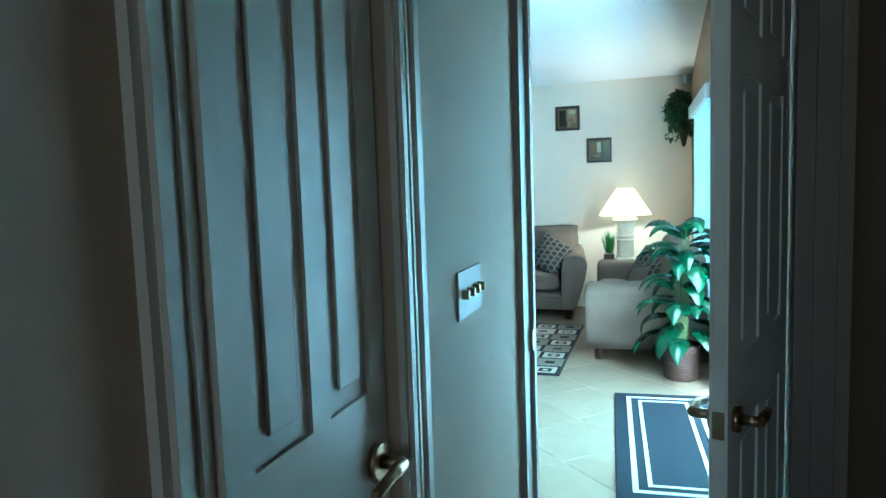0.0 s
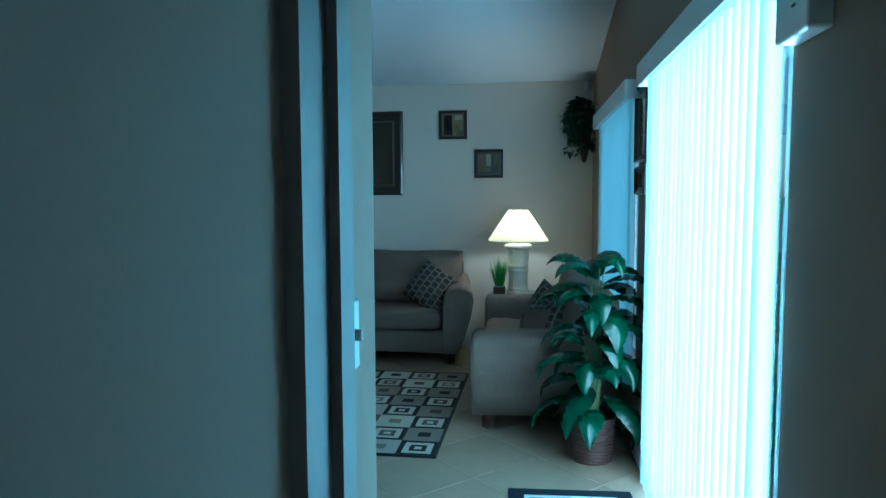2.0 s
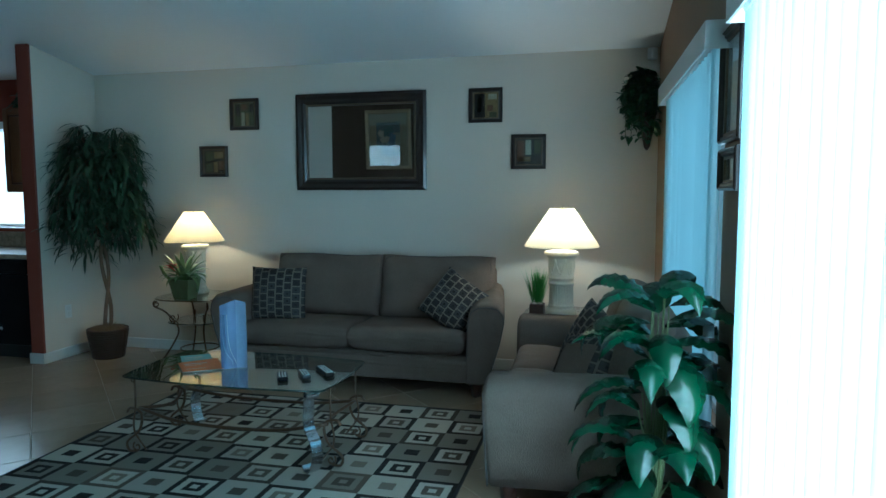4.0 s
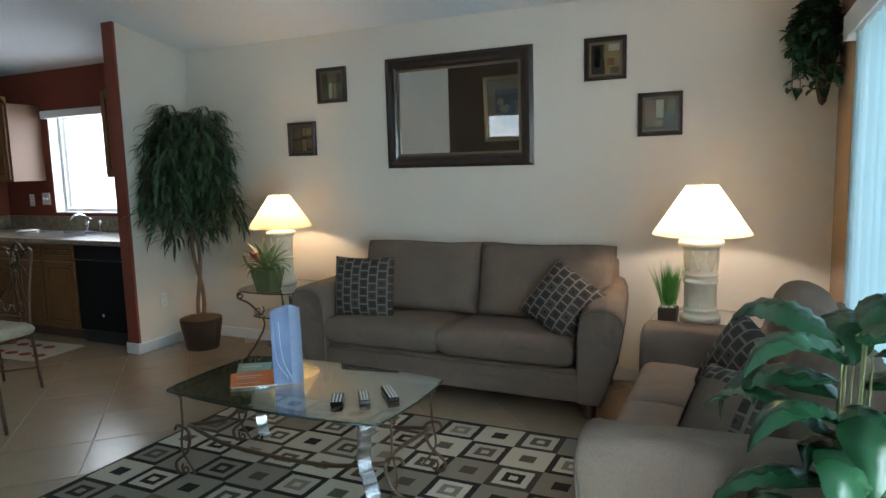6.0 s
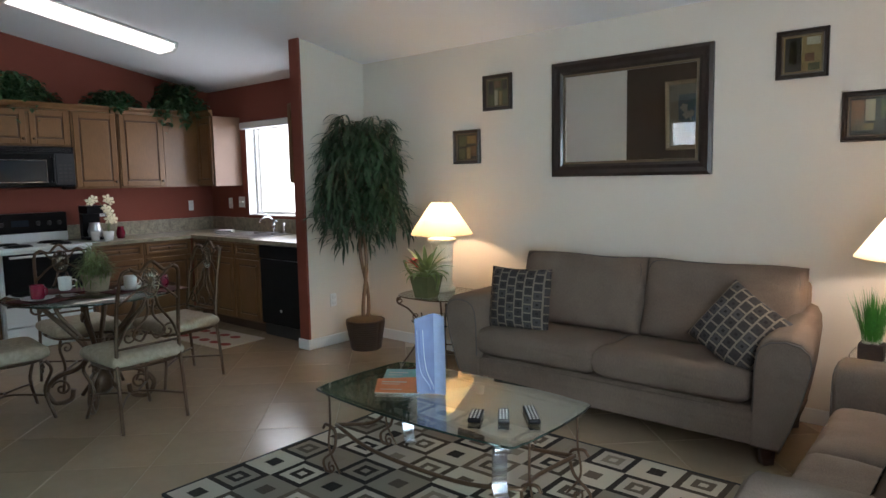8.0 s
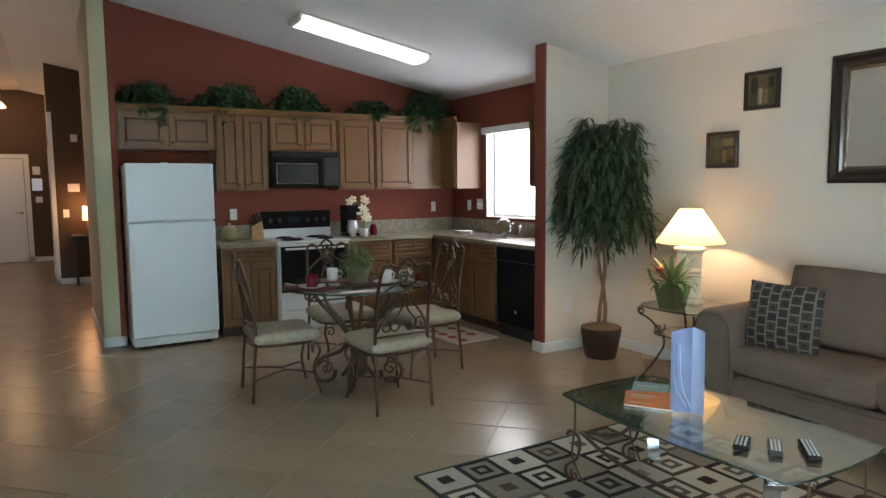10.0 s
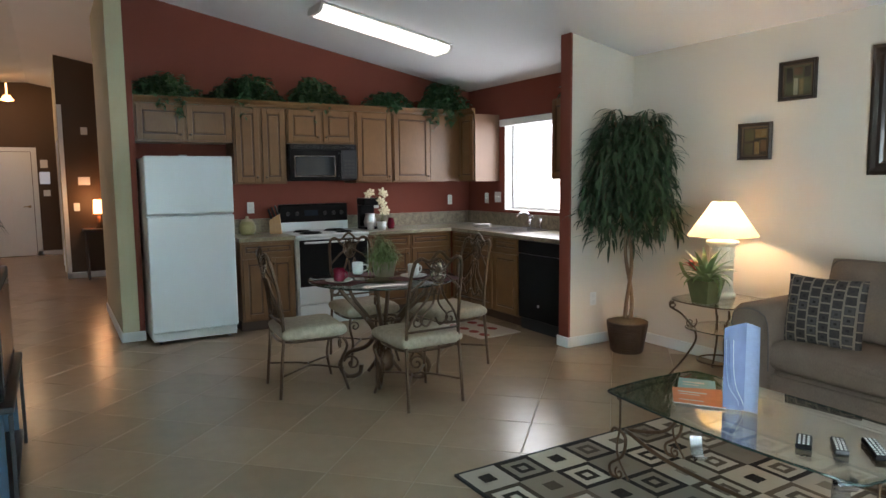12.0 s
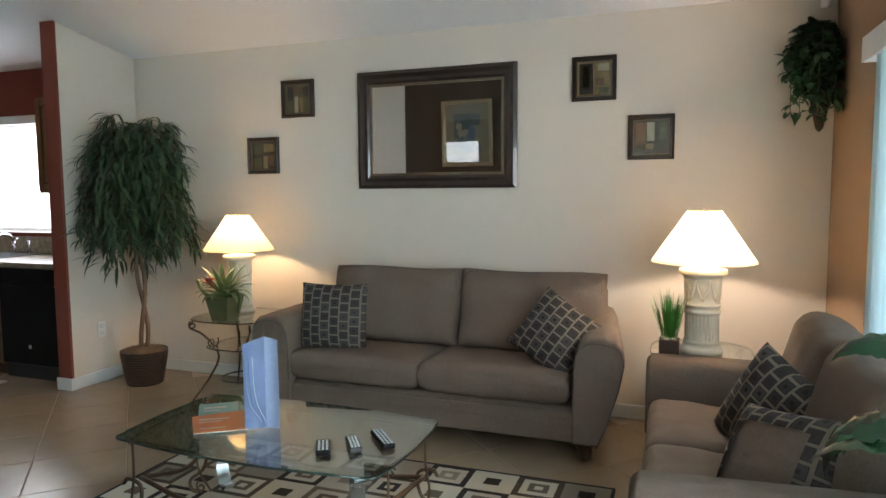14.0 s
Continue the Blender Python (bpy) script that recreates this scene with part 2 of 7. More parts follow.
nt_.links.new(fold.outputs[0], b_.inputs["Normal"].links[0].from_node.inputs["Normal"])
M_pipe = mat("fabric_piping", (0.10, 0.08, 0.068), 0.9)
M_legwood = mat("dark_leg_wood", (0.05, 0.02, 0.012), 0.4)
M_frame = mat("espresso_frame", (0.028, 0.017, 0.013), 0.33, vary=0.3, scale=30, bump=0.1, coat=0.3)
M_gilt = mat("dull_gilt", (0.16, 0.12, 0.08), 0.45, metal=0.4)
M_mirror = mat("mirror_glass", (0.86, 0.88, 0.87), 0.015, metal=1.0, vary=0.0)
M_glass = glassy("clear_glass", (0.88, 0.93, 0.90), power=2.4, base=0.06)
M_pane = glassy("window_glass", (0.95, 0.98, 0.98))
M_glassedge = mat("glass_edge", (0.022, 0.045, 0.038), 0.15, coat=0.4)
M_bronze = mat("bronze_iron", (0.115, 0.073, 0.046), 0.42, metal=0.75, vary=0.25, scale=50)
M_cast = mat("polished_cast_bronze", (0.26, 0.20, 0.15), 0.18, metal=0.9, vary=0.2, scale=50)
M_chrome = mat("brushed_steel", (0.60, 0.62, 0.66), 0.2, metal=1.0, vary=0.04)
M_brass = mat("aged_brass", (0.36, 0.27, 0.16), 0.3, metal=1.0, vary=0.1)
M_plaster = mat("carved_plaster", (0.72, 0.67, 0.55), 0.7, bump=0.3, scale=60, vary=0.08)
M_shade = thin("pleated_shade", (0.80, 0.68, 0.45), 0.42)
M_slat = thin("vinyl_slat", (0.51, 0.72, 0.77), 0.60, 0.45)
M_stone = mat("whitewashed_stone", (0.5, 0.46, 0.38), 0.7, bump=0.4)
M_wicker = mat("wicker", (0.060, 0.028, 0.020), 0.6, bump=0.8, scale=45, vary=0.45, stretch=(1, 1, 3))
M_basket = mat("dark_basket", (0.055, 0.03, 0.02), 0.65, bump=0.8, scale=40, vary=0.4, stretch=(1, 1, 4))
M_moss = mat("dry_moss", (0.16, 0.11, 0.065), 0.95, bump=1.0, scale=60, vary=0.4)
M_leaf = mat("glossy_leaf", (0.010, 0.043, 0.018), 0.26, bump=0.5, scale=14, vary=0.35, stretch=(1, 1, 1), big=7)
M_leaf2 = mat("ficus_leaf", (0.032, 0.072, 0.030), 0.50, vary=0.45, scale=12)
M_ivy = mat("ivy_leaf", (0.024, 0.088, 0.030), 0.5, vary=0.4, scale=16)
M_grass = mat("bright_grass", (0.05, 0.22, 0.03), 0.5, vary=0.3)
M_sage = mat("variegated_leaf", (0.16, 0.22, 0.08), 0.5, vary=0.4, scale=30)
M_stem = mat("pale_stem", (0.13, 0.16, 0.06), 0.6)
M_trunk = mat("woody_trunk", (0.19, 0.12, 0.075), 0.85, bump=0.6, scale=40, vary=0.3, stretch=(1, 1, 0.2))
M_greenpot = mat("green_glazed_pot", (0.115, 0.128, 0.055), 0.35, vary=0.2, scale=20)
M_redfl = mat("red_bloom", (0.45, 0.04, 0.03), 0.5)
M_orchid = mat("cream_orchid", (0.78, 0.68, 0.45), 0.6, vary=0.1)
M_cab = mat("glazed_maple", (0.170, 0.079, 0.028), 0.38, bump=0.15, scale=26, vary=0.22, stretch=(5, 5, 0.6), big=3)
M_cabdark = mat("glaze_groove", (0.075, 0.032, 0.015), 0.5)
M_cabend = mat("maple_side", (0.18, 0.098, 0.058), 0.45, vary=0.1, stretch=(5, 5, 0.6))
M_kick = mat("toe_kick", (0.06, 0.03, 0.018), 0.6)
M_counter = mat("speckled_laminate", (0.25, 0.215, 0.15), 0.28, scale=55, vary=0.5, big=20)
M_appl = mat("appliance_white", (0.66, 0.70, 0.70), 0.3, bump=0.15, scale=140, vary=0.02)
M_black = mat("appliance_black", (0.010, 0.010, 0.011), 0.28, vary=0.1, spec=0.08)
M_blackmat = mat("black_plastic", (0.018, 0.018, 0.02), 0.5)
M_steel = mat("sink_steel", (0.55, 0.55, 0.56), 0.28, metal=1.0)
M_seat = mat("brocade_seat", (0.37, 0.305, 0.225), 0.85, bump=0.9, scale=38, vary=0.3)
M_paper_o = mat("orange_print", (0.62, 0.17, 0.05), 0.45, vary=0.12, scale=25)
M_paper_t = mat("teal_print", (0.16, 0.38, 0.40), 0.4, vary=0.15, scale=25)
M_paper_b = mat("blue_print", (0.17, 0.21, 0.36), 0.30, vary=0.5, scale=9, stretch=(1, 1, 0.25), big=4)
M_paper_l = mat("pale_blue_print", (0.30, 0.35, 0.50), 0.3, vary=0.10)
M_navyprint = mat("navy_print", (0.05, 0.08, 0.20), 0.3)
M_navy = mat("navy_mat", (0.003, 0.005, 0.012), 0.95, bump=0.6, scale=200, vary=0.2)
M_cream_mat = mat("cream_mat_stripe", (0.62, 0.62, 0.58), 0.95, bump=0.6, scale=200)
M_redcup = mat("red_mug", (0.16, 0.006, 0.022), 0.2)
M_cup = mat("white_china", (0.74, 0.74, 0.72), 0.2)
M_placemat = mat("red_placemat", (0.10, 0.02, 0.02), 0.8)
M_terra = mat("worn_clay_pot", (0.32, 0.27, 0.19), 0.8, vary=0.15)
M_tube = mat("lit_diffuser", (1.0, 0.97, 0.90), 0.5, emit=1.7, vary=0.0)
M_glow = mat("lit_sconce", (1.0, 0.5, 0.2), 0.5, emit=4.0)
M_screen = mat("dark_screen", (0.02, 0.03, 0.045), 0.12)
M_greyback = mat("grey_plastic", (0.030, 0.028, 0.027), 0.45)
M_keypad = mat("alarm_panel", (0.45, 0.5, 0.58), 0.4, emit=0.3)
M_woodlight = mat("light_wood", (0.42, 0.22, 0.08), 0.45, vary=0.15, stretch=(1, 1, 0.3))
M_leafdull = mat("printed_green", (0.055, 0.085, 0.07), 0.6, vary=0.3)
M_bluish = mat("printed_blue", (0.09, 0.12, 0.15), 0.6, vary=0.3)
M_tanflower = mat("printed_cream", (0.28, 0.22, 0.16), 0.6, vary=0.3)
M_kettle = mat("cookie_jar", (0.22, 0.20, 0.09), 0.4, vary=0.2)
M_ground = mat("lawn", (0.07, 0.10, 0.04), 0.95, scale=3, vary=0.3)
M_lino = mat("kitchen_rug_field", (0.5, 0.42, 0.33), 0.95, bump=0.5, scale=150, vary=0.15)
RUGD = ((0.008, 0.008, 0.009), (0.05, 0.038, 0.028), (0.012, 0.011, 0.010), (0.11, 0.085, 0.062))
RUGL = ((0.46, 0.41, 0.33), (0.39, 0.34, 0.28), (0.50, 0.45, 0.37), (0.21, 0.18, 0.145))
M_rug = rug_cloth()
M_cushion = squares_cloth("squares_cushion", 0.062, 0.056, 0.09, (0.18, 0.15, 0.12), ((0.018, 0.017, 0.018), (0.030, 0.028, 0.030)), ((0.036, 0.033, 0.033), (0.060, 0.055, 0.056)), axes="XZ", offset=0.5)


def tile_material():
    m = mat("floor_tile", (0.325, 0.245, 0.168), 0.25, bump=0.10, scale=9, vary=0.07, big=2.2, spec=0.5)
    nt, b = nodes_of(m)
    src = b.inputs["Base Color"].links[0].from_socket
    oi = nt.nodes.new("ShaderNodeObjectInfo")
    k = math_node(nt, "MULTIPLY_ADD", oi.outputs["Random"], 0.14, 0.93)
    sc = nt.nodes.new("ShaderNodeVectorMath")
    sc.operation = "SCALE"
    nt.links.new(src, sc.inputs[0])
    nt.links.new(k, sc.inputs["Scale"])
    nt.links.new(sc.outputs[0], b.inputs["Base Color"])
    return m


M_tile = tile_material()

# ---- mesh helpers ----


def box(bm, x0, x1, y0, y1, z0, z1, mi=0, m=None):
    vs = [bm.verts.new(Vector((x, y, z)) if m is None else m @ Vector((x, y, z))) for x in (x0, x1) for y in (y0, y1) for z in (z0, z1)]
    fs = []
    for f in ((0, 1, 3, 2), (4, 6, 7, 5), (0, 4, 5, 1), (2, 3, 7, 6), (0, 2, 6, 4), (1, 5, 7, 3)):
        fs.append(bm.faces.new([vs[i] for i in f]))
        fs[-1].material_index = mi
    return vs, fs


def rbox(x0, x1, y0, y1, z0, z1, r=0.004, seg=2):
    bm = bmesh.new()
    box(bm, x0, x1, y0, y1, z0, z1)
    bmesh.ops.bevel(bm, geom=list(bm.edges), offset=r, segments=seg, affect="EDGES", profile=0.5)
    return bm


def part(name, bm, material, parent=None, label="", smooth=False):
    me = bpy.data.meshes.new(name)
    bmesh.ops.recalc_face_normals(bm, faces=bm.faces)
    if smooth:
        for f in bm.faces:
            f.smooth = True
    bm.to_mesh(me)
    bm.free()
    for m in (material if isinstance(material, (list, tuple)) else [material]):
        me.materials.append(m)
    ob = new(name, me)
    ob.parent = parent
    if label:
        ob["label"] = label
    return ob


def thing(name, label, category, x, y, z=0.0, rz=0.0, group=""):
    ob = new(name)
    ob.empty_display_size = 0.1
    ob.location, ob.rotation_euler = (x, y, z), (0, 0, radians(rz))
    return tagged(ob, label, category, group)


def structure(name, bm, material, smooth=False, m=None):
    if m is not None:
        bm.transform(m)
    return tagged(part(name, bm, material, smooth=smooth), kind="structure")


def tube(bm, pts, r, sides=8, mi=0, flat=1.0):
    """A round bar (or, with flat below 1, a strap) swept along points; r may be one radius or one for each point."""
    pts = [Vector(p) for p in pts]
    rs = r if isinstance(r, (list, tuple)) else [r] * len(pts)
    rings, side = [], None
    for i, p in enumerate(pts):
        d = (pts[min(i + 1, len(pts) - 1)] - pts[max(i - 1, 0)]).normalized()
        if side is None:
            side = d.cross(Vector((0, 0, 1)) if abs(d.z) < 0.9 else Vector((1, 0, 0))).normalized()
        side = (side - d * side.dot(d)).normalized()
        up = d.cross(side)
        rings.append([bm.verts.new(p + rs[i] * (math.cos(a) * side + flat * math.sin(a) * up)) for a in (2 * math.pi * k / sides for k in range(sides))])
    for a, b in zip(rings, rings[1:]):
        for k in range(sides):
            f = bm.faces.new((a[k], a[(k + 1) % sides], b[(k + 1) % sides], b[k]))
            f.material_index, f.smooth = mi, True
    for ring in (rings[0], rings[-1][::-1]):
        bm.faces.new(ring).material_index = mi


def bend(pts, n=6):
    """Smooth points through the given ones."""
    p = [Vector(q) for q in pts]
    p = [p[0] * 2 - p[1]] + p + [p[-1] * 2 - p[-2]]
    out = []
    for i in range(1, len(p) - 2):
        for k in range(n):
            t = k / n
            out.append(0.5 * (2 * p[i] + (p[i + 1] - p[i - 1]) * t + (2 * p[i - 1] - 5 * p[i] + 4 * p[i + 1] - p[i + 2]) * t * t + (3 * p[i] - p[i - 1] - 3 * p[i + 1] + p[i + 2]) * t ** 3))
    return out + [p[-2]]


def lathe(bm, profile, at=(0, 0, 0), seg=32, mi=0, wave=0.0, waves=0):
    """Turns (radius, height) pairs about the upright axis; wave flutes the surface."""
    rings = []
    for r, z in profile:
        rings.append([bm.verts.new((at[0] + rr * math.cos(a), at[1] + rr * math.sin(a), at[2] + z)) for a, rr in ((2 * math.pi * k / seg, max(r, 1e-4) * (1 + wave * math.cos(waves * 2 * math.pi * k / seg))) for k in range(seg))])
    for a, b in zip(rings, rings[1:]):
        for k in range(seg):
            f = bm.faces.new((a[k], a[(k + 1) % seg], b[(k + 1) % seg], b[k]))
            f.material_index, f.smooth = mi, True


def puff(w, d, h, n=12, k=5.0, sag=0.0, crown=1.0, pw=0.42, crease=0.0):
    """A stuffed cushion: w by d, h thick, flat on its back in x and y."""
    bm = bmesh.new()
    tops, bots = {}, {}
    for i in range(n + 1):
        for j in range(n + 1):
            u, v = -math.cos(math.pi * i / n), -math.cos(math.pi * j / n)
            u, v = u * (0.35 + 0.65 * abs(u) ** 0.2), v * (0.35 + 0.65 * abs(v) ** 0.2)
            t = max(0.0, (1 - abs(u) ** k) * (1 - abs(v) ** k)) ** pw
            wob = 1 + 0.012 * noise.noise(Vector((u * 2.3 + w * 7, v * 2.1, h * 9)))
            pinch = 1 - sag * (u * u + v * v) * 0.5 + sag * (u * u * v * v)
            x, y = u * w / 2 * pinch * wob, v * d / 2 * pinch * wob
            edge = i in (0, n) or j in (0, n)
            wr = crease * (noise.noise(Vector((x * 7 + w * 5, y * 9, h * 3))) + 0.5 * noise.noise(Vector((x * 19, y * 23 + w, 4)))) * t
            tops[i, j] = bm.verts.new((x, y, h / 2 * t * crown + wr))
            bots[i, j] = tops[i, j] if edge else bm.verts.new((x, y, -h / 2 * t))
    for i in range(n):
        for j in range(n):
            for g, flip in ((tops, False), (bots, True)):
                q = [g[i, j], g[i + 1, j], g[i + 1, j + 1], g[i, j + 1]]
                f = bm.faces.new(q[::-1] if flip else q)
                f.smooth = True
    return bm


def blade(bm, at, yaw, rise, length, width, droop, n=5, fold=0.25, mi=0, tip=1.5, low=0.25):
    """A leaf: a pointed blade with a folded midrib that leaves its base at an angle and bends over."""
    p, out = Vector(at), Vector((math.cos(yaw), math.sin(yaw), 0))
    across = Vector((-math.sin(yaw), math.cos(yaw), 0))
    ang, rows = rise, []
    for i in range(n + 1):
        t = i / n
        s = math.sin(math.pi * min(1, low * 0.35 + t * (1 - low * 0.35))) ** 0.75 * (1 - 0.25 * t) if 0 < t < 1 else (0.12 if t == 0 else 0.0)
        up = Vector((-out.x * math.sin(ang), -out.y * math.sin(ang), math.cos(ang)))
        hw = width / 2 * s
        if i == n:
            rows.append([bm.verts.new(p)])
        else:
            rows.append([bm.verts.new(p - across * hw + up * hw * fold), bm.verts.new(p), bm.verts.new(p + across * hw + up * hw * fold)])
        d = out * math.cos(ang) + Vector((0, 0, math.sin(ang)))
        p = p + d * (length / n)
        ang -= droop / n
    for a, b in zip(rows, rows[1:]):
        if len(b) == 3:
            fs = [(a[0], a[1], b[1], b[0]), (a[1], a[2], b[2], b[1])]
        else:
            fs = [(a[0], a[1], b[0]), (a[1], a[2], b[0])]
        for q in fs:
            f = bm.faces.new(q)
            f.material_index, f.smooth = mi, True


def prism(bm, outline, lo, hi, axis="z", mi=0):
    """A flat outline pushed from lo to hi along an axis."""
    def place(a, b, c):
        return {"z": (a, b, c), "y": (a, c, b), "x": (c, a, b)}[axis]
    lo_v, hi_v = [bm.verts.new(place(a, b, lo)) for a, b in outline], [bm.verts.new(place(a, b, hi)) for a, b in outline]
    n = len(outline)
    for k in range(n):
        bm.faces.new((lo_v[k], lo_v[(k + 1) % n], hi_v[(k + 1) % n], hi_v[k])).material_index = mi
    bm.faces.new(lo_v[::-1]).material_index = mi
    bm.faces.new(hi_v).material_index = mi


# ---- structure ----
def walls(name, boxes, material, m=None):
    bm = bmesh.new()
    for b in boxes:
        box(bm, *b)
    return structure(name, bm, material, m=m)


def ceil_z(y):
    return 2.50 + 0.19 * (8.03 - y) if y > 3.3 else 2.50 + 0.19 * 4.73 - 0.06 * (3.3 - y)


floor_ob = walls("floor", [(-16.2, 1.0, -1.3, 8.2, -0.12, -0.0025)], M_grout)
walls("ground", [(-400, 400, -400, 400, -0.3, -0.14)], M_ground)
bm = bmesh.new()
for y0, y1 in ((8.2, 3.3), (3.3, 2.45)):
    for lift in (0, 0.12):
        vs = [bm.verts.new((x, y, ceil_z(y) + lift)) for x, y in ((-16.3, y0), (1.1, y0), (1.1, y1), (-16.3, y1))]
        bm.faces.new(vs)
structure("ceiling", bm, M_ceil)
walls("ceiling_hall", [(-0.3, 1.05, -1.3, 2.40, 2.44, 2.56)], M_ceil)
M_sky = mat("bright_sky_backdrop", (1.0, 1.0, 1.0), 1.0, emit=2.6, vary=0.0)
walls("backdrop", [(-19.0, 3.0, 11.9, 12.0, -0.14, 7.0)], M_sky)
# north wall with the kitchen window
walls("wall_north", [(-4.39, 0.95, 8.03, 8.2, 0, 2.55)], M_wall)
walls("wall_kitchen_north", [(-7.1, -6.20, 8.03, 8.2, 0, 2.55), (-5.02, -4.392, 8.03, 8.2, 0, 2.55), (-6.20, -5.02, 8.03, 8.2, 0, 1.09), (-6.20, -5.02, 8.03, 8.2, 2.08, 2.55)], M_red)
E1, E2 = (-4.68, -3.06), (-2.56, -1.02)
bm = bmesh.new()
for b in ((0, 0.16, E2[1], 0, 0, 3.6), (0, 0.16, *E2, 0, 0.40), (0, 0.16, *E2, 2.04, 3.6), (0, 0.16, E1[1], E2[0], 0, 3.6), (0, 0.16, *E1, 2.04, 3.6), (0, 0.16, -5.60, E1[0], 0, 3.6)):
    box(bm, *b)
structure("wall_east", bm, M_tan, m=EAST)
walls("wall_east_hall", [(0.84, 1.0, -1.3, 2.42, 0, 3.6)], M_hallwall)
# unseen end wall; its opening is made up to hold the fill lamp
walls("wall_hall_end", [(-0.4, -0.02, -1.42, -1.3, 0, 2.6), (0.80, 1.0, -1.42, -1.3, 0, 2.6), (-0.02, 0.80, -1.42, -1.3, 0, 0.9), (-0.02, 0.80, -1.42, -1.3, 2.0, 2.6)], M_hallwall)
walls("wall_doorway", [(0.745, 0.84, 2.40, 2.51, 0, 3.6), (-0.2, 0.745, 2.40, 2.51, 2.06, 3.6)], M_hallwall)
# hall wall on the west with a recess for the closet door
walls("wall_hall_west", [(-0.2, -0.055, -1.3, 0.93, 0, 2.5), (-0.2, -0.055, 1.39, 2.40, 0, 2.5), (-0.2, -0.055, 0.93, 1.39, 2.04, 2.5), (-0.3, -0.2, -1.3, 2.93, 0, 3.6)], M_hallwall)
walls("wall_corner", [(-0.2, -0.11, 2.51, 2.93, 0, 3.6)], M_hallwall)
walls("wall_south_near", [(-1.3, -0.30, 2.78, 2.93, 0, 3.6), (-1.3, -1.2, 2.93, 3.08, 0, 3.6)], M_wall)
walls("wall_accent", [(-4.06, -1.3, 2.93, 3.08, 0, 3.6)], M_brown)
walls("wall_south", [(-7.35, -4.06, 2.93, 3.078, 0, 3.6)], M_wall)
walls("wall_foyer_side", [(-7.35, -7.2, 1.2, 2.93, 0, 3.6), (-15.6, -7.35, 1.2, 1.3, 0, 3.6)], M_wall)
walls("wall_foyer_end", [(-15.7, -15.55, 1.3, 3.75, 0, 3.7)], M_brown)
walls("wall_foyer_north", [(-15.55, -13.4, 3.72, 3.84, 0, 3.7), (-12.5, -11.62, 3.72, 3.84, 0, 3.7), (-13.4, -12.5, 3.72, 3.84, 2.05, 3.7), (-13.5, -12.4, 4.4, 4.5, 0, 3.7)], M_cream)
walls("wall_dining", [(-11.62, -11.5, 3.72, 8.03, 0, 3.7)], M_brown)
walls("wall_partition", [(-8.4, -6.582, 4.05, 4.19, 0, 3.45)], M_cream)
walls("wall_alcove", [(-6.95, -6.580, 4.192, 4.24, 0, 3.45)], M_red)
walls("wall_kitchen_west", [(-7.1, -6.95, 4.192, 8.03, 0, 3.45)], M_red)
walls("wall_dining_north", [(-11.5, -7.1, 8.03, 8.2, 0, 2.55)], M_cream)
walls("wall_stub", [(-4.39, -4.27, 7.332, 8.03, 0, 2.66)], M_wall)
walls("wall_stub_end", [(-4.392, -4.268, 7.310, 7.330, 0, 2.66)], M_red)


def skirting(name, boxes):
    bm = bmesh.new()
    for b in boxes:
        q = rbox(*b, r=0.004, seg=1)
        me = bpy.data.meshes.new("tmp")
        q.to_mesh(me)
        q.free()
        bm.from_mesh(me)
        bpy.data.meshes.remove(me)
    return structure(name, bm, M_white)


skirting("baseboard", [(-4.255, 0.655, 8.015, 8.03, 0, 0.09), (-4.27, -4.255, 7.31, 8.03, 0, 0.09), (-4.405, -4.255, 7.295, 7.31, 0, 0.09), (-7.35, -1.3, 3.08, 3.094, 0, 0.09), (-8.4, -6.566, 4.035, 4.05, 0, 0.09), (-6.58, -6.566, 4.05, 4.24, 0, 0.09), (-11.5, -11.485, 3.72, 8.03, 0, 0.09), (-15.55, -15.535, 3.3, 3.72, 0, 0.09)])
q = rbox(-0.014, 0, E1[1], E2[0], 0, 0.09, 0.003, 1)
structure("baseboard_east", q, M_white, m=EAST)
q = rbox(-0.014, 0, -5.5, E1[0], 0, 0.09, 0.003, 1)
structure("baseboard_east_near", q, M_white, m=EAST)

# doorway jamb, stop and casings of the hall
bm = bmesh.new()
box(bm, -0.055, -0.035, 2.34, 2.53, 0, 2.05)
box(bm, -0.035, -0.022, 2.43, 2.465, 0, 2.05)
box(bm, -0.11, -0.095, 2.53, 2.59, 0, 2.10)
box(bm, -0.11, -0.055, 2.511, 2.53, 0, 2.05)
box(bm, -0.035, 0.745, 2.40, 2.51, 2.03, 2.058)
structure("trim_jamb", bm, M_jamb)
bm = bmesh.new()
box(bm, 0.700, 0.745, 2.39, 2.52, 0, 2.03)
box(bm, 0.745, 0.80, 2.38, 2.398, 0, 2.11)
box(bm, 0.80, 0.815, 2.372, 2.398, 0, 2.11)
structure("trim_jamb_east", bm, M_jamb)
bm = bmesh.new()
for y0, y1 in ((1.39, 1.49), (0.83, 0.93)):
    box(bm, -0.055, -0.043, y0, y1, 0, 2.12)
    box(bm, -0.043, -0.035, y0 + 0.012, y0 + 0.03, 0, 2.12)
    box(bm, -0.043, -0.032, y1 - 0.032, y1 - 0.008, 0, 2.12)
    box(bm, -0.043, -0.037, y0 + 0.045, y0 + 0.055, 0, 2.12)
box(bm, -0.055, -0.040, 0.83, 1.49, 2.04, 2.12)
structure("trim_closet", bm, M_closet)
bm = bmesh.new()
for y0, y1 in ((1.55, 1.62), (0.7, 0.77)):
    box(bm, 0.822, 0.84, y0, y1, 0, 2.11)
box(bm, 0.828, 0.84, 0.77, 1.55, 0.01, 2.04)
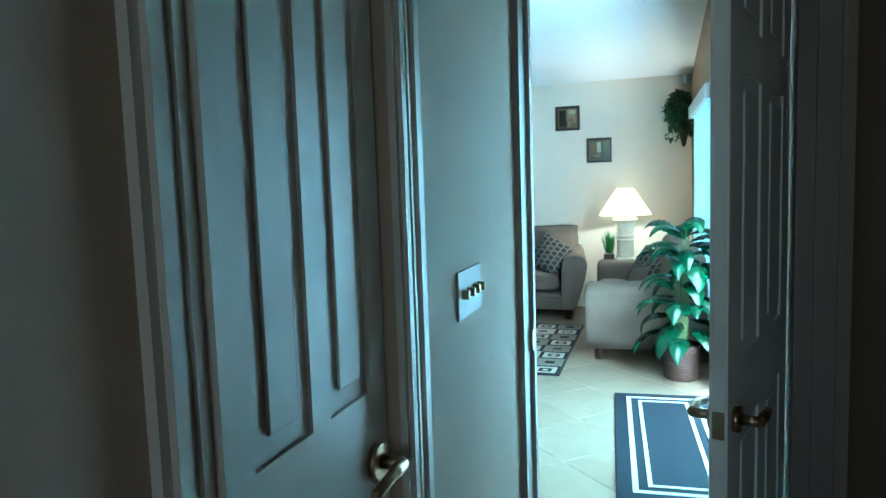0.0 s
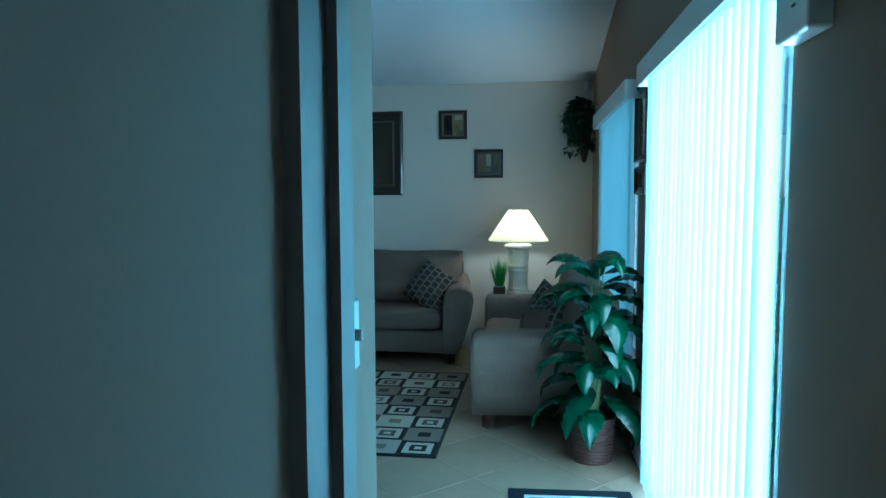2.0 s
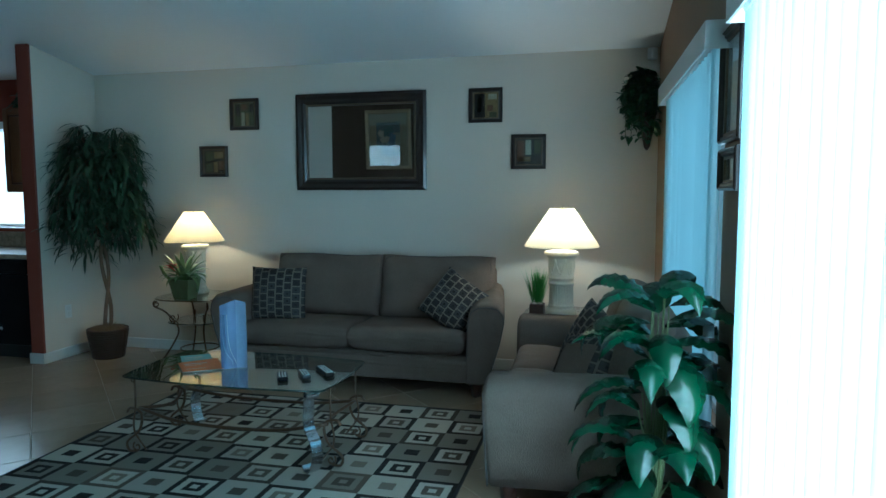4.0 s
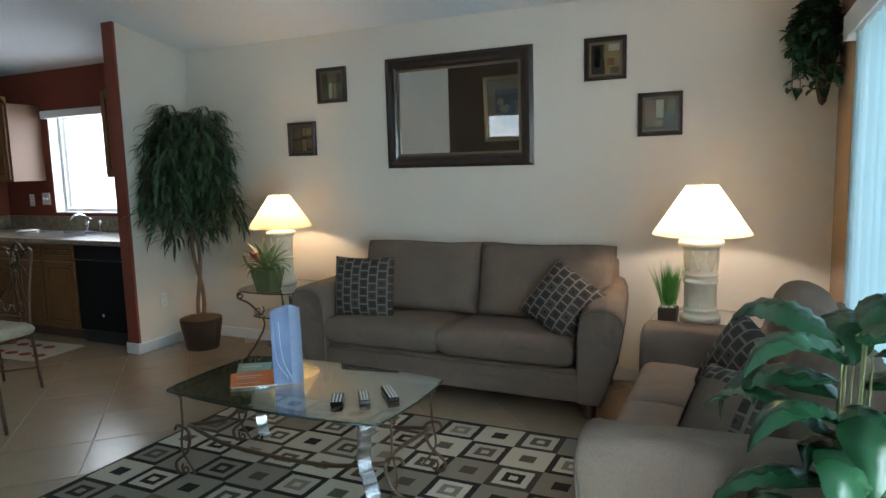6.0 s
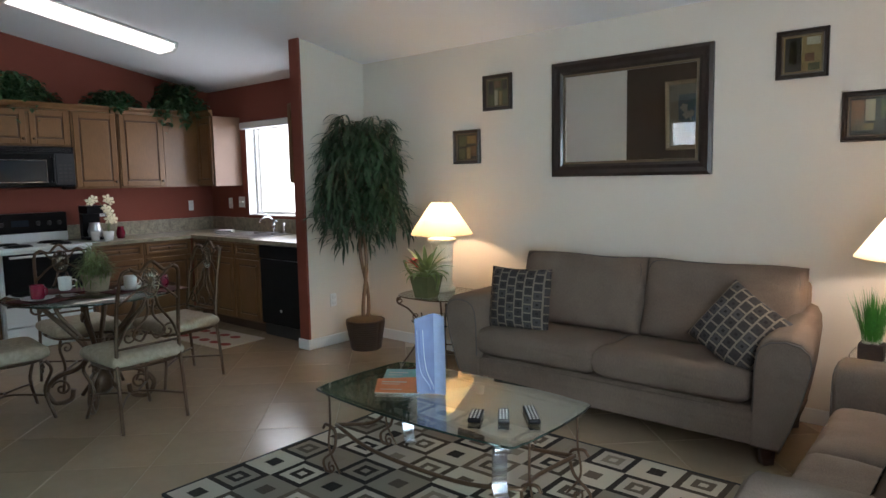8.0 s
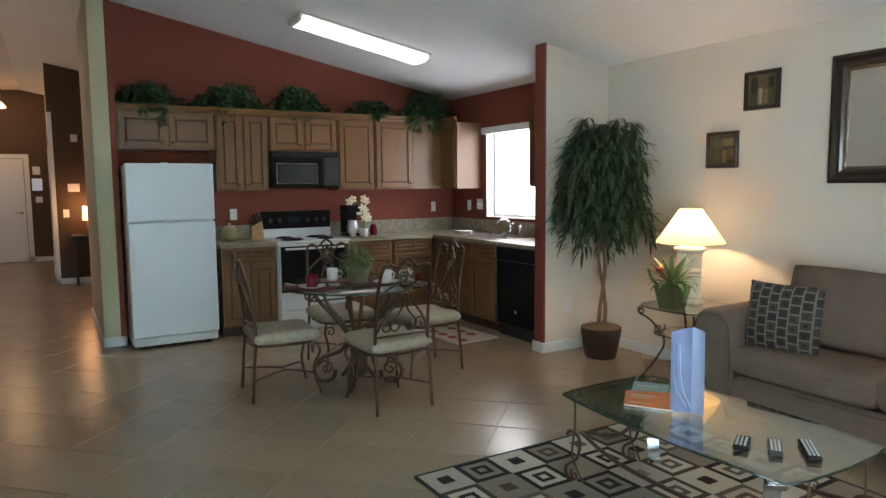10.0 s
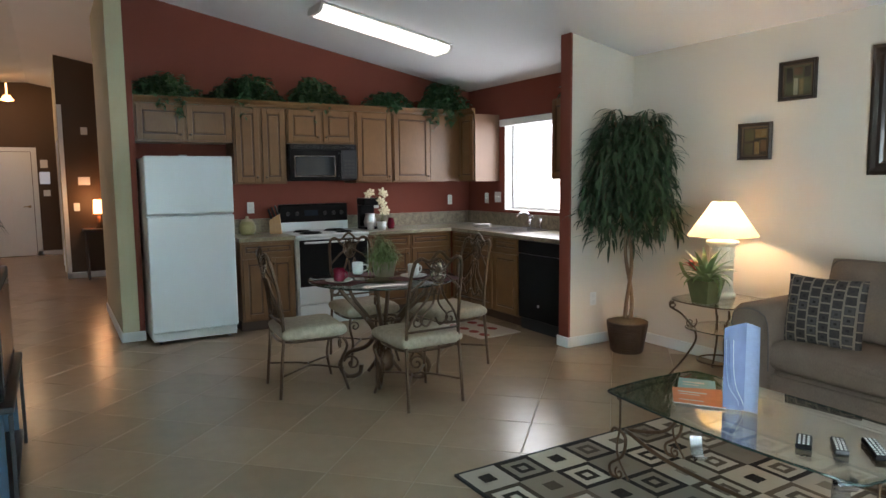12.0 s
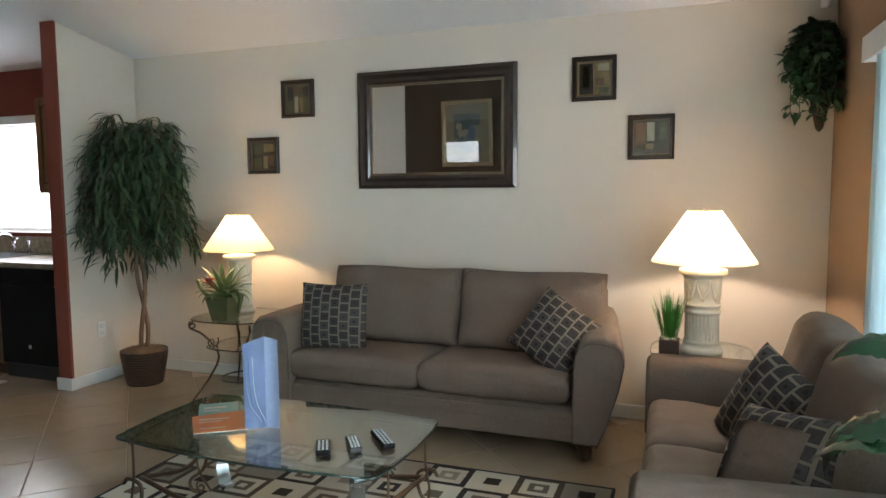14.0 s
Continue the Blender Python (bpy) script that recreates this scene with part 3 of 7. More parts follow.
for yy in ((0.85, 1.11), (1.21, 1.47)):
    for zz in ((0.2, 0.9), (1.08, 1.65), (1.75, 1.95)):
        box(bm, 0.820, 0.828, yy[0], yy[0] + 0.015, *zz)
        box(bm, 0.820, 0.828, yy[1] - 0.015, yy[1], *zz)
structure("trim_hall_east_door", bm, M_white)


def panel_door(name, label, w, h, m, panels, knob=None, thick=0.035, material=None, category="door"):
    """A moulded door: local x across from its hinge, y through it, z up."""
    d = thing(name, label, category, 0, 0)
    d.matrix_world = m
    core = rbox(0, w, 0.006, thick - 0.006, 0.01, h, 0.001, 1)
    part("core", core, material or M_white, d)
    bm = bmesh.new()
    xs = sorted({0, w} | {round(v, 4) for p in panels for v in (p[0], p[1])})
    for x0, x1, z0, z1 in panels:
        for y0, y1 in ((0, 0.006), (thick - 0.006, thick)):
            box(bm, x0 + 0.03, x1 - 0.03, y0 + 0.0005, y1 - 0.0005, z0 + 0.03, z1 - 0.03)
    bmesh.ops.bevel(bm, geom=list(bm.edges), offset=0.0035, segments=1, affect="EDGES")
    part("raised_panel", bm, material or M_white, d)
    bm = bmesh.new()
    cols = sorted({(p[0], p[1]) for p in panels})
    rows = sorted({(p[2], p[3]) for p in panels})
    for y0, y1 in ((0, 0.006), (thick - 0.006, thick)):
        edges = [0] + [v for c in cols for v in c] + [w]
        for a, b in zip(edges[::2], edges[1::2]):
            box(bm, a, b, y0, y1, 0.01, h)
        for a, b in cols:
            zs = [0.01] + [v for r in rows for v in r] + [h]
            for c, e in zip(zs[::2], zs[1::2]):
                box(bm, a, b, y0, y1, c, e)
    part("stile_and_rail", bm, material or M_white, d)
    if knob:
        for side in (-1, 1):
            bm = bmesh.new()
            y = 0 if side < 0 else thick
            tube(bm, [(knob[0], y, knob[1]), (knob[0], y + side * 0.012, knob[1])], 0.028, 16)
            tube(bm, [(knob[0], y + side * 0.01, knob[1]), (knob[0], y + side * 0.05, knob[1])], 0.011, 10)
            s = -1 if knob[0] > w / 2 else 1
            tube(bm, bend([(knob[0], y + side * 0.048, knob[1]), (knob[0] + s * 0.05, y + side * 0.052, knob[1] + 0.004), (knob[0] + s * 0.105, y + side * 0.046, knob[1] - 0.006)]), [0.011] * 6 + [0.009] * 6 + [0.007], 10)
            part("lever_handle", bm, M_brass, d, "worn brass lever handle")
        bm = rbox(knob[0] + (w - knob[0] if knob[0] > w / 2 else -knob[0]) - 0.001, w + 0.0015 if knob[0] > w / 2 else 0.001, 0.006, thick - 0.006, knob[1] - 0.028, knob[1] + 0.028, 0.0005, 1)
        part("latch_plate", bm, M_brass, d)
    return d


def six(w):
    a, b, c, e = 0.11, w / 2 - 0.05, w / 2 + 0.05, w - 0.11
    return [(x0, x1, z0, z1) for x0, x1 in ((a, b), (c, e)) for z0, z1 in ((0.2, 0.88), (1.04, 1.62), (1.72, 1.92))]


ang = math.degrees(math.atan2(1.78 - 2.47, 0.485 - 0.695))
leaf = panel_door("hall_door", "white painted six-panel door standing open in the hall", 0.735, 2.03, pose(0.695, 2.47, 0.005, 0, 0, ang) @ Matrix.Translation((0, -0.035, 0)), six(0.735), (0.675, 0.925))
for z in (0.25, 1.07, 1.81):
    bm = bmesh.new()
    tube(bm, [(0, 0.017, z - 0.045), (0, 0.017, z + 0.045)], 0.007, 10)
    box(bm, 0.001, 0.003, 0.0, 0.033, z - 0.044, z + 0.044)
    part("hinge", bm, M_brass, leaf)
w = 0.44
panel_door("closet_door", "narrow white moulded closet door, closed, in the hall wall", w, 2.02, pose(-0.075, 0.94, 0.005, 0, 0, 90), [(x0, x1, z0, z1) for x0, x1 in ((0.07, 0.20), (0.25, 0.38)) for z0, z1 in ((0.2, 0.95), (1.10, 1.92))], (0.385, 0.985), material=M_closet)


def plate(name, label, x, y, z, w, h, facing, toggles=0, sockets=0, lever=0.014, material=None, group=""):
    """A wall plate centred at a place; facing: degrees of its outward normal from +x."""
    p = thing(name, label, "wall plate", x, y, z - h / 2, facing + 90, group)
    part("plate", rbox(-w / 2, w / 2, -0.006, 0, 0, h, 0.002, 2), material or M_white, p)
    for k in range(toggles):
        cx = (k - (toggles - 1) / 2) * w / max(toggles, 1) * 0.95
        q = rbox(cx - 0.005, cx + 0.005, -0.006 - lever, -0.004, h / 2 - 0.008, h / 2 + 0.012, 0.002, 1)
        part("toggle", q, M_brass if toggles > 2 else M_white, p)
    for k in range(sockets):
        q = rbox(-0.017, 0.017, -0.009, -0.005, h * (0.28 + 0.44 * k) - 0.014, h * (0.28 + 0.44 * k) + 0.014, 0.004, 2)
        part("socket", q, M_cup, p)
    return p


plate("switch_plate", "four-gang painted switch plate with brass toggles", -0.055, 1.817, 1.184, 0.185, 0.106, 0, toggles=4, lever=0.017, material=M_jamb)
plate("switch_plate", "two-gang white switch plate beside the doorway", -0.11, 2.74, 1.20, 0.115, 0.12, 0, toggles=2)
bm = rbox(-0.024, -0.0215, 2.405, 2.428, 0.90, 0.965, 0.0008, 1)
tagged(part("strike_plate", bm, M_brass, None), "small dark brass strike plate on the door jamb", "strike plate")
plate("wall_outlet", "white duplex outlet low on the beige wall", -4.27, 7.59, 0.40, 0.07, 0.115, 0, sockets=2, group="kitchen and wall outlets")

# ---- windows and blinds ----


def window(name, y0, y1, z0, z1, m, split=True):
    wn = tagged(new(name), kind="structure")
    bm = bmesh.new()
    for b in ((0.10, 0.15, y0, y0 + 0.05, z0, z1), (0.10, 0.15, y1 - 0.05, y1, z0, z1), (0.10, 0.15, y0 + 0.05, y1 - 0.05, z1 - 0.05, z1), (0.10, 0.15, y0 + 0.05, y1 - 0.05, z0, z0 + 0.04)):
        box(bm, *b)
    if split:
        c = (y0 + y1) / 2
        box(bm, 0.12, 0.15, c - 0.03, c + 0.03, z0 + 0.04, z1 - 0.05)
    bm.transform(m)
    part("window_frame", bm, M_white, wn)
    bm = bmesh.new()
    box(bm, 0.135, 0.138, y0 + 0.04, y1 - 0.04, z0 + 0.03, z1 - 0.04)
    bm.transform(m)
    g = part("pane", bm, M_pane, wn)
    g.visible_shadow = False
    return wn


window("window_1", *E1, 0.0, 2.04, EAST)
window("window_2", *E2, 0.40, 2.04, EAST)
NORTH = Matrix.Translation((0, 8.03, 0)) @ Matrix.Rotation(radians(90), 4, "Z")
# invented window round the hall fill lamp, never in view
window("window_unseen", -0.80, 0.02, 0.9, 2.0, Matrix.Translation((0, -1.55, 0)) @ Matrix.Rotation(radians(90), 4, "Z"), split=False)
window("window_3", 5.02, 6.20, 1.09, 2.08, NORTH, split=False)
# added white lining that overexposes, so the reveal melts into the window's glare
walls("trim_window_glare", [(-6.196, -6.186, 8.027, 8.125, 1.10, 2.07), (-5.034, -5.024, 8.027, 8.125, 1.10, 2.07), (-6.196, -5.024, 8.027, 8.125, 2.07, 2.076), (-6.196, -5.024, 8.02, 8.125, 1.092, 1.10)], M_white)


def vertical_blind(label, y0, y1, z0, z1, off, tilt):
    b = thing("vertical_blind", label, "blind", 0, 0, group="vertical blinds on the window wall")
    b.matrix_world = EAST
    bm = bmesh.new()
    box(bm, -off - 0.060, -off - 0.052, y0 - 0.05, y1 + 0.05, z1 - 0.012, z1 + 0.09)
    for y in (y0 - 0.05, y1 + 0.044):
        box(bm, -off - 0.052, -0.001, y, y + 0.006, z1 - 0.012, z1 + 0.09)
    box(bm, -off - 0.052, -0.001, y0 - 0.044, y1 + 0.044, z1 + 0.084, z1 + 0.09)
    part("valance", bm, M_white, b, "white valance board")
    part("headrail", rbox(-off - 0.02, -off + 0.02, y0, y1, z1 + 0.01, z1 + 0.04, 0.003, 1), M_white, b)
    n = int((y1 - y0) / 0.078)
    me = None
    for k in range(n):
        if me is None:
            bm = bmesh.new()
            prev = None
            for j in range(7):
                u = (j / 6 - 0.5) * 0.089
                q = [bm.verts.new((0.006 * (1 - (2 * u / 0.089) ** 2), u, z)) for z in (z0, z1 + 0.012)]
                if prev:
                    f = bm.faces.new((prev[0], q[0], q[1], prev[1]))
                    f.smooth = True
                prev = q
            o = part("slat", bm, M_slat, b)
            me = o.data
        else:
            o = new("slat", me)
            o.parent = b
        o.location = (-off, y0 + (k + 0.5) * (y1 - y0) / n, 0)
        o.rotation_euler = (0, 0, radians(tilt + random.uniform(-5, 5)))
    return b


vertical_blind("white vertical vinyl blind hanging closed over the sliding glass door", E1[0] + 0.01, E1[1] - 0.01, 0.03, 1.97, 0.035, 14)
vertical_blind("white vertical vinyl blind behind the loveseat, nearly closed", E2[0] - 0.03, E2[1] + 0.02, 0.36, 1.97, 0.035, 20)

# ---- living room ----


def couch(name, label, x, y, rz, w, d, seats, back_z=0.70, plump=0.20, inner=1.72, inner_at=0.0, back_w=1.80, back_at=0.0, taper=0.12, low=0.0, rise=0.045):
    """A couch that faces local -y; its front bottom is at local y = -d, its back at 0."""
    c = thing(name, label, "sofa", x, y, 0, rz)
    hw = w / 2
    part("base", rbox(-hw + 0.24, hw - 0.24, -d + 0.05, -0.06, 0.11, 0.29, 0.02, 3), M_fabric, c)
    part("front_rail", rbox(-hw + 0.24, hw - 0.24, -d + 0.018, -d + 0.052, 0.105, 0.27, 0.012, 3), M_fabric, c)
    for s in (-1, 1):
        # the arm flares outwards to its top and front
        outl = [(0.27, 0.10), (0.27, 0.30), (0.265, 0.52), (0.255, 0.60), (0.235, 0.645), (0.19, 0.672), (0.12, 0.682), (0.05, 0.668), (0.010, 0.63), (0.0, 0.57), (0.03, 0.42), (0.085, 0.24), (0.14, 0.10)]
        bm = bmesh.new()
        rings = []
        for yy, dz, k in ((-d, -0.014, 0.94), (-d + 0.02, 0.0, 1.0), (-d * 0.72, 0.0, 1.0), (-d * 0.45, 0.0, 1.0), (-0.2, 0.0, 1.0), (-0.03, 0.0, 0.99), (0.0, -0.01, 0.95)):
            go = (yy + d) / d
            ring = []
            for a, b in outl:
                aa = 0.14 + (a - 0.14) * k
                bb = 0.38 + (b - 0.38) * k + rise * go * max(0, b - 0.4) / 0.28
                aa += taper * go * max(0.0, 1 - aa / 0.26)
                bb -= low * max(0, b - 0.4) / 0.28
                aa += 0.004 * noise.noise(Vector((yy * 6, b * 7, s)))
                ring.append(bm.verts.new((s * (hw - aa), yy, bb)))
            rings.append(ring)
        n = len(outl)
        for a, b in zip(rings, rings[1:]):
            for k in range(n):
                f = bm.faces.new((a[k], a[(k + 1) % n], b[(k + 1) % n], b[k]))
                f.smooth = True
        bm.faces.new(rings[0])
        bm.faces.new(rings[-1][::-1])
        arm = part("arm", bm, M_fabric, c)
        bm = bmesh.new()
        tube(bm, [(s * (hw - 0.14 - (a - 0.14) * 0.95), -d - 0.001, 0.366 + (b - 0.38) * 0.95 - low * max(0, b - 0.4) / 0.28) for a, b in outl[1:]], 0.0045, 6)
        part("piping", bm, M_pipe, arm)
    bm = rbox(back_at - back_w / 2 - 0.02, back_at + back_w / 2 - 0.012, -0.17, -0.01, 0.12, back_z + 0.15, 0.035, 3)
    part("back_frame", bm, M_fabric, c)
    sw = inner / seats
    for k in range(seats):
        cx = inner_at - inner / 2 + (k + 0.5) * sw
        bm = puff(sw * 1.005, d - 0.20, 0.19, n=20, k=12, pw=0.3, crease=0.007)
        bm.transform(pose(cx, -d + 0.03 + (d - 0.20) / 2 - 0.02, 0.378, -1.5))
        cu = part("seat_cushion", bm, M_fabric, c, smooth=True)
        bm = bmesh.new()
        pts = [(cx - sw * 0.485, -0.2, 0.44), (cx - sw * 0.485, -d + 0.035, 0.435), (cx + sw * 0.485, -d + 0.035, 0.435), (cx + sw * 0.485, -0.2, 0.44)]
        tube(bm, pts, 0.004, 6)
        part("piping", bm, M_pipe, cu)
        bw = back_w / seats
        cx = back_at - back_w / 2 + (k + 0.5) * bw
        bm = puff(bw * 1.0, 0.50, plump, n=20, k=8, sag=0.03, pw=0.34, crease=0.010)
        for v in bm.verts:
            # the stuffing has sunk: fuller below, the top edge dips unevenly
            t = v.co.y / 0.25
            v.co.z *= 1.0 - 0.16 * t
            if t > 0.6:
                v.co.y -= 0.014 * (t - 0.6) * (1 + math.sin(v.co.x * 9 + k * 2.2)) + 0.02 * (t - 0.6) * (abs(v.co.x) / bw) ** 2
        bm.transform(pose(cx, -0.235, back_z, 76))
        cu = part("back_cushion", bm, M_fabric, c, smooth=True)
        for yy, zz in ((-0.25, 0.010),):
            bm = bmesh.new()
            tube(bm, bend([(cx - bw * 0.455, yy - 0.03, back_z + 0.02), (cx - bw * 0.462, yy, back_z + 0.195 + zz), (cx - bw * 0.3, yy + 0.012, back_z + 0.224 + zz), (cx + bw * 0.3, yy + 0.012, back_z + 0.220 + zz), (cx + bw * 0.462, yy, back_z + 0.192 + zz), (cx + bw * 0.455, yy - 0.03, back_z + 0.02)], 4), 0.0035, 6)
            part("piping", bm, M_pipe, cu)
    for s in (-1, 1):
        for yy in (-d + 0.09, -0.08):
            bm = bmesh.new()
            tube(bm, [(s * (hw - 0.215 - (0.03 if yy > -0.1 else 0)), yy, 0.0), (s * (hw - 0.215 - (0.03 if yy > -0.1 else 0)), yy, 0.125)], [0.036, 0.048], 4)
            part("leg", bm, M_legwood, c, "dark wooden block foot")
    return c


couch("sofa", "taupe woven fabric two-cushion sofa against the beige wall", -1.482, 7.985, 0, 2.25, 0.79, 2, inner_at=-0.025, back_at=0.062)
couch("loveseat", "taupe woven fabric loveseat with its back to the blinds", 0.685, 6.415, -88.4, 1.72, 0.91, 2, back_z=0.66, plump=0.27, low=0.045, rise=0.01, inner=1.15, back_w=1.24, taper=0.08)


def cushion(label, m, w=0.44, h=0.42, material=None, border=False):
    c = thing("throw_pillow", label, "pillow", 0, 0, group="throw pillows")
    c.matrix_world = m
    bm = puff(w, h, 0.17, n=12, k=2.6, sag=0.12)
    bm.transform(pose(0, 0, 0, 90))
    part("cover", bm, material or M_cushion, c, smooth=True)
    if border:
        bm = puff(w * 1.03, h * 1.03, 0.182, n=24, k=2.6, sag=0.12)
        for f in list(bm.faces):
            q = f.calc_center_median()
            if max(abs(q.x) / (w / 2), abs(q.y) / (h / 2)) < 0.70:
                bm.faces.remove(f)
        bm.transform(pose(0, 0, 0, 90))
        part("patterned_edge", bm, M_cushion, c, "black edge with small woven squares")
    return c


cushion("black and taupe squares throw pillow upright against the sofa arm", pose(-2.15, 7.42, 0.655, -10, 0, 8))
cushion("black and taupe squares throw pillow tipped over on the sofa seat", pose(-0.755, 7.42, 0.635, -28, 30, -16), 0.41, 0.39)
cushion("black and taupe squares throw pillow leaning in the loveseat corner", pose(0.24, 6.50, 0.585, -20, 20, -58), 0.42, 0.40)
cushion("plain grey throw pillow with a patterned edge on the loveseat", pose(0.20, 6.00, 0.545, -28, -10, -56), material=M_fabric, border=True)

# wall pictures and the mirror
def framed(name, label, x, z, w, h, fw, y, inner, rz=0, mirror=False, group="", category="picture"):
    p = thing(name, label, category, x, y, z - h / 2, rz, group)
    bm = bmesh.new()
    prof = [(0.0, -0.004), (0.0, -0.026), (fw * 0.25, -0.034), (fw * 0.55, -0.024), (fw * 0.8, -0.026), (fw, -0.014), (fw, -0.004)]
    corners = [(-w / 2, 0), (w / 2, 0), (w / 2, h), (-w / 2, h)]
    rings = []
    for k, (cx, cz) in enumerate(corners):
        sx, sz = (1 if cx < 0 else -1), (1 if cz == 0 else -1)
        rings.append([bm.verts.new((cx + sx * a, yy, cz + sz * a)) for a, yy in prof])
    for k in range(4):
        a, b = rings[k], rings[(k + 1) % 4]
        for j in range(len(prof) - 1):
            bm.faces.new((a[j], b[j], b[j + 1], a[j + 1]))
        bm.faces.new((a[-1], b[-1], b[0], a[0]))
    part("frame", bm, M_frame, p)
    lip = 0.008 if not mirror else 0.016
    bm = bmesh.new()
    for b in ((-w / 2 + fw, -w / 2 + fw + lip, fw, h - fw), (w / 2 - fw - lip, w / 2 - fw, fw, h - fw), (-w / 2 + fw + lip, w / 2 - fw - lip, fw, fw + lip), (-w / 2 + fw + lip, w / 2 - fw - lip, h - fw - lip, h - fw)):
        box(bm, b[0], b[1], -0.017, -0.006, b[2], b[3])
    part("inner_moulding", bm, M_gilt, p)
    bm = bmesh.new()
    box(bm, -w / 2 + fw, w / 2 - fw, -0.008, -0.004, fw, h - fw)
    part("mirror_glass" if mirror else "print", bm, inner, p)
    if not mirror:
        bm = bmesh.new()
        box(bm, -w / 2 + fw + lip, w / 2 - fw - lip, -0.012, -0.0105, fw + lip, h - fw - lip)
        part("glazing", bm, M_pane, p)
    return p


def paint_patches(p, patches, y=-0.0085):
    for (x0, x1, z0, z1), m in patches:
        bm = bmesh.new()
        box(bm, x0, x1, y - 0.0015, y, z0, z1)
        part("painted_shape", bm, m, p)


A_gold = mat("print_gold", (0.30, 0.19, 0.075), 0.5, vary=0.4, scale=20)
A_dark = mat("print_dark", (0.035, 0.025, 0.018), 0.5, vary=0.5, scale=30)
A_pale = mat("print_pale", (0.48, 0.40, 0.28), 0.5, vary=0.2, scale=25)
A_olive = mat("print_olive", (0.115, 0.105, 0.045), 0.5, vary=0.5, scale=22)
A_brick = mat("print_rust", (0.19, 0.085, 0.04), 0.5, vary=0.4, scale=24)
G4 = "small square pictures round the mirror"
frames4 = [(-3.06, 1.705, "small square abstract print of gold and olive blocks, dark frame", A_dark, [((-0.085, -0.01, 0.14, 0.22), A_olive), ((0.0, 0.09, 0.16, 0.22), A_gold), ((-0.085, -0.02, 0.04, 0.12), A_olive), ((-0.005, 0.035, 0.04, 0.13), A_gold), ((0.045, 0.09, 0.06, 0.14), A_brick), ((0.05, 0.085, 0.175, 0.205), A_pale)]),
           (-2.752, 2.105, "small square abstract print with pale upright shapes, dark frame", A_olive, [((-0.03, 0.0, 0.035, 0.15), A_pale), ((0.01, 0.04, 0.035, 0.14), A_gold), ((-0.085, -0.04, 0.12, 0.22), A_dark), ((0.045, 0.088, 0.15, 0.22), A_dark), ((-0.03, 0.03, 0.17, 0.22), A_brick)]),
           (-0.643, 2.115, "small square abstract print with a dark column, dark frame", A_gold, [((-0.09, -0.005, 0.04, 0.225), A_dark), ((-0.07, -0.03, 0.08, 0.21), A_olive), ((-0.016, -0.004, 0.12, 0.22), A_pale), ((0.02, 0.088, 0.18, 0.222), A_pale), ((0.012, 0.06, 0.09, 0.135), A_brick), ((0.03, 0.088, 0.04, 0.08), A_olive)]),
           (-0.302, 1.748, "small square abstract print with a pale window shape and dot", A_dark, [((-0.09, -0.03, 0.06, 0.22), A_brick), ((-0.025, 0.02, 0.11, 0.222), A_pale), ((-0.085, 0.015, 0.06, 0.095), A_gold), ((0.045, 0.09, 0.12, 0.22), A_olive), ((0.055, 0.075, 0.165, 0.185), A_gold)])]
for x, z, label, bg, patches in frames4:
    p = framed("small_picture", label, x, z, 0.268, 0.268, 0.028, 8.03, bg, group=G4)
    paint_patches(p, patches)
framed("wall_mirror", "wide wall mirror in a heavy espresso moulded frame above the sofa", -1.694, 1.853, 1.137, 0.80, 0.088, 8.03, M_mirror, mirror=True, category="mirror")
M_print = art("faded_print", (0.20, 0.17, 0.11), (0.085, 0.11, 0.105), (0.27, 0.22, 0.15), 3)
p = framed("large_picture", "large floral print in a pale gilt frame on the brown wall", -3.08, 2.25, 0.77, 0.93, 0.055, 3.08, mat("tan_mat_board", (0.24, 0.175, 0.105), 0.6, vary=0.1), rz=180)
p.matrix_world = pose(-3.08, 3.105, 1.785, 2.8, 0, 183.5)
M_giltframe = mat("pale_gilt_frame", (0.30, 0.21, 0.12), 0.4, metal=0.35, vary=0.25, scale=40, bump=0.2)
for ch_ in p.children:
    if ch_.name.startswith("frame"):
        ch_.data.materials.clear()
        ch_.data.materials.append(M_giltframe)
paint_patches(p, [((-0.20, 0.20, 0.20, 0.74), M_print)])
for k in range(9):
    bm = bmesh.new()
    cx, cz, rr = 0.10 * math.cos(k * 2.4) * (0.4 + k / 9), 0.52 + 0.10 * math.sin(k * 2.4) * (0.4 + k / 9), 0.05 + 0.006 * (k % 4)
    prism(bm, [(cx + rr * (1 + 0.2 * math.cos(5 * a)) * math.cos(a), cz + rr * (1 + 0.2 * math.cos(5 * a)) * math.sin(a)) for a in (2 * math.pi * j / 20 for j in range(20))], -0.0104 - 0.00008 * k, -0.0101, "y")
    part("printed_flower", bm, (M_leafdull, M_bluish, M_tanflower)[k % 3], p)
# pictures on the pier between the windows
p = framed("pier_picture", "tall white-matted picture in a black frame between the blinds", 0, 1.815, 0.34, 0.40, 0.028, 0, mat("white_mat_board", (0.66, 0.66, 0.64), 0.6))
p.matrix_world = EAST @ pose(-0.003, -2.77, 1.615, 0, 0, -90)
p = framed("pier_picture", "small black-framed picture hanging below the larger one", 0, 1.52, 0.30, 0.15, 0.03, 0, mat("grey_print", (0.25, 0.24, 0.22), 0.5, vary=0.4))
p.matrix_world = EAST @ pose(-0.003, -2.77, 1.445, 0, 0, -90)

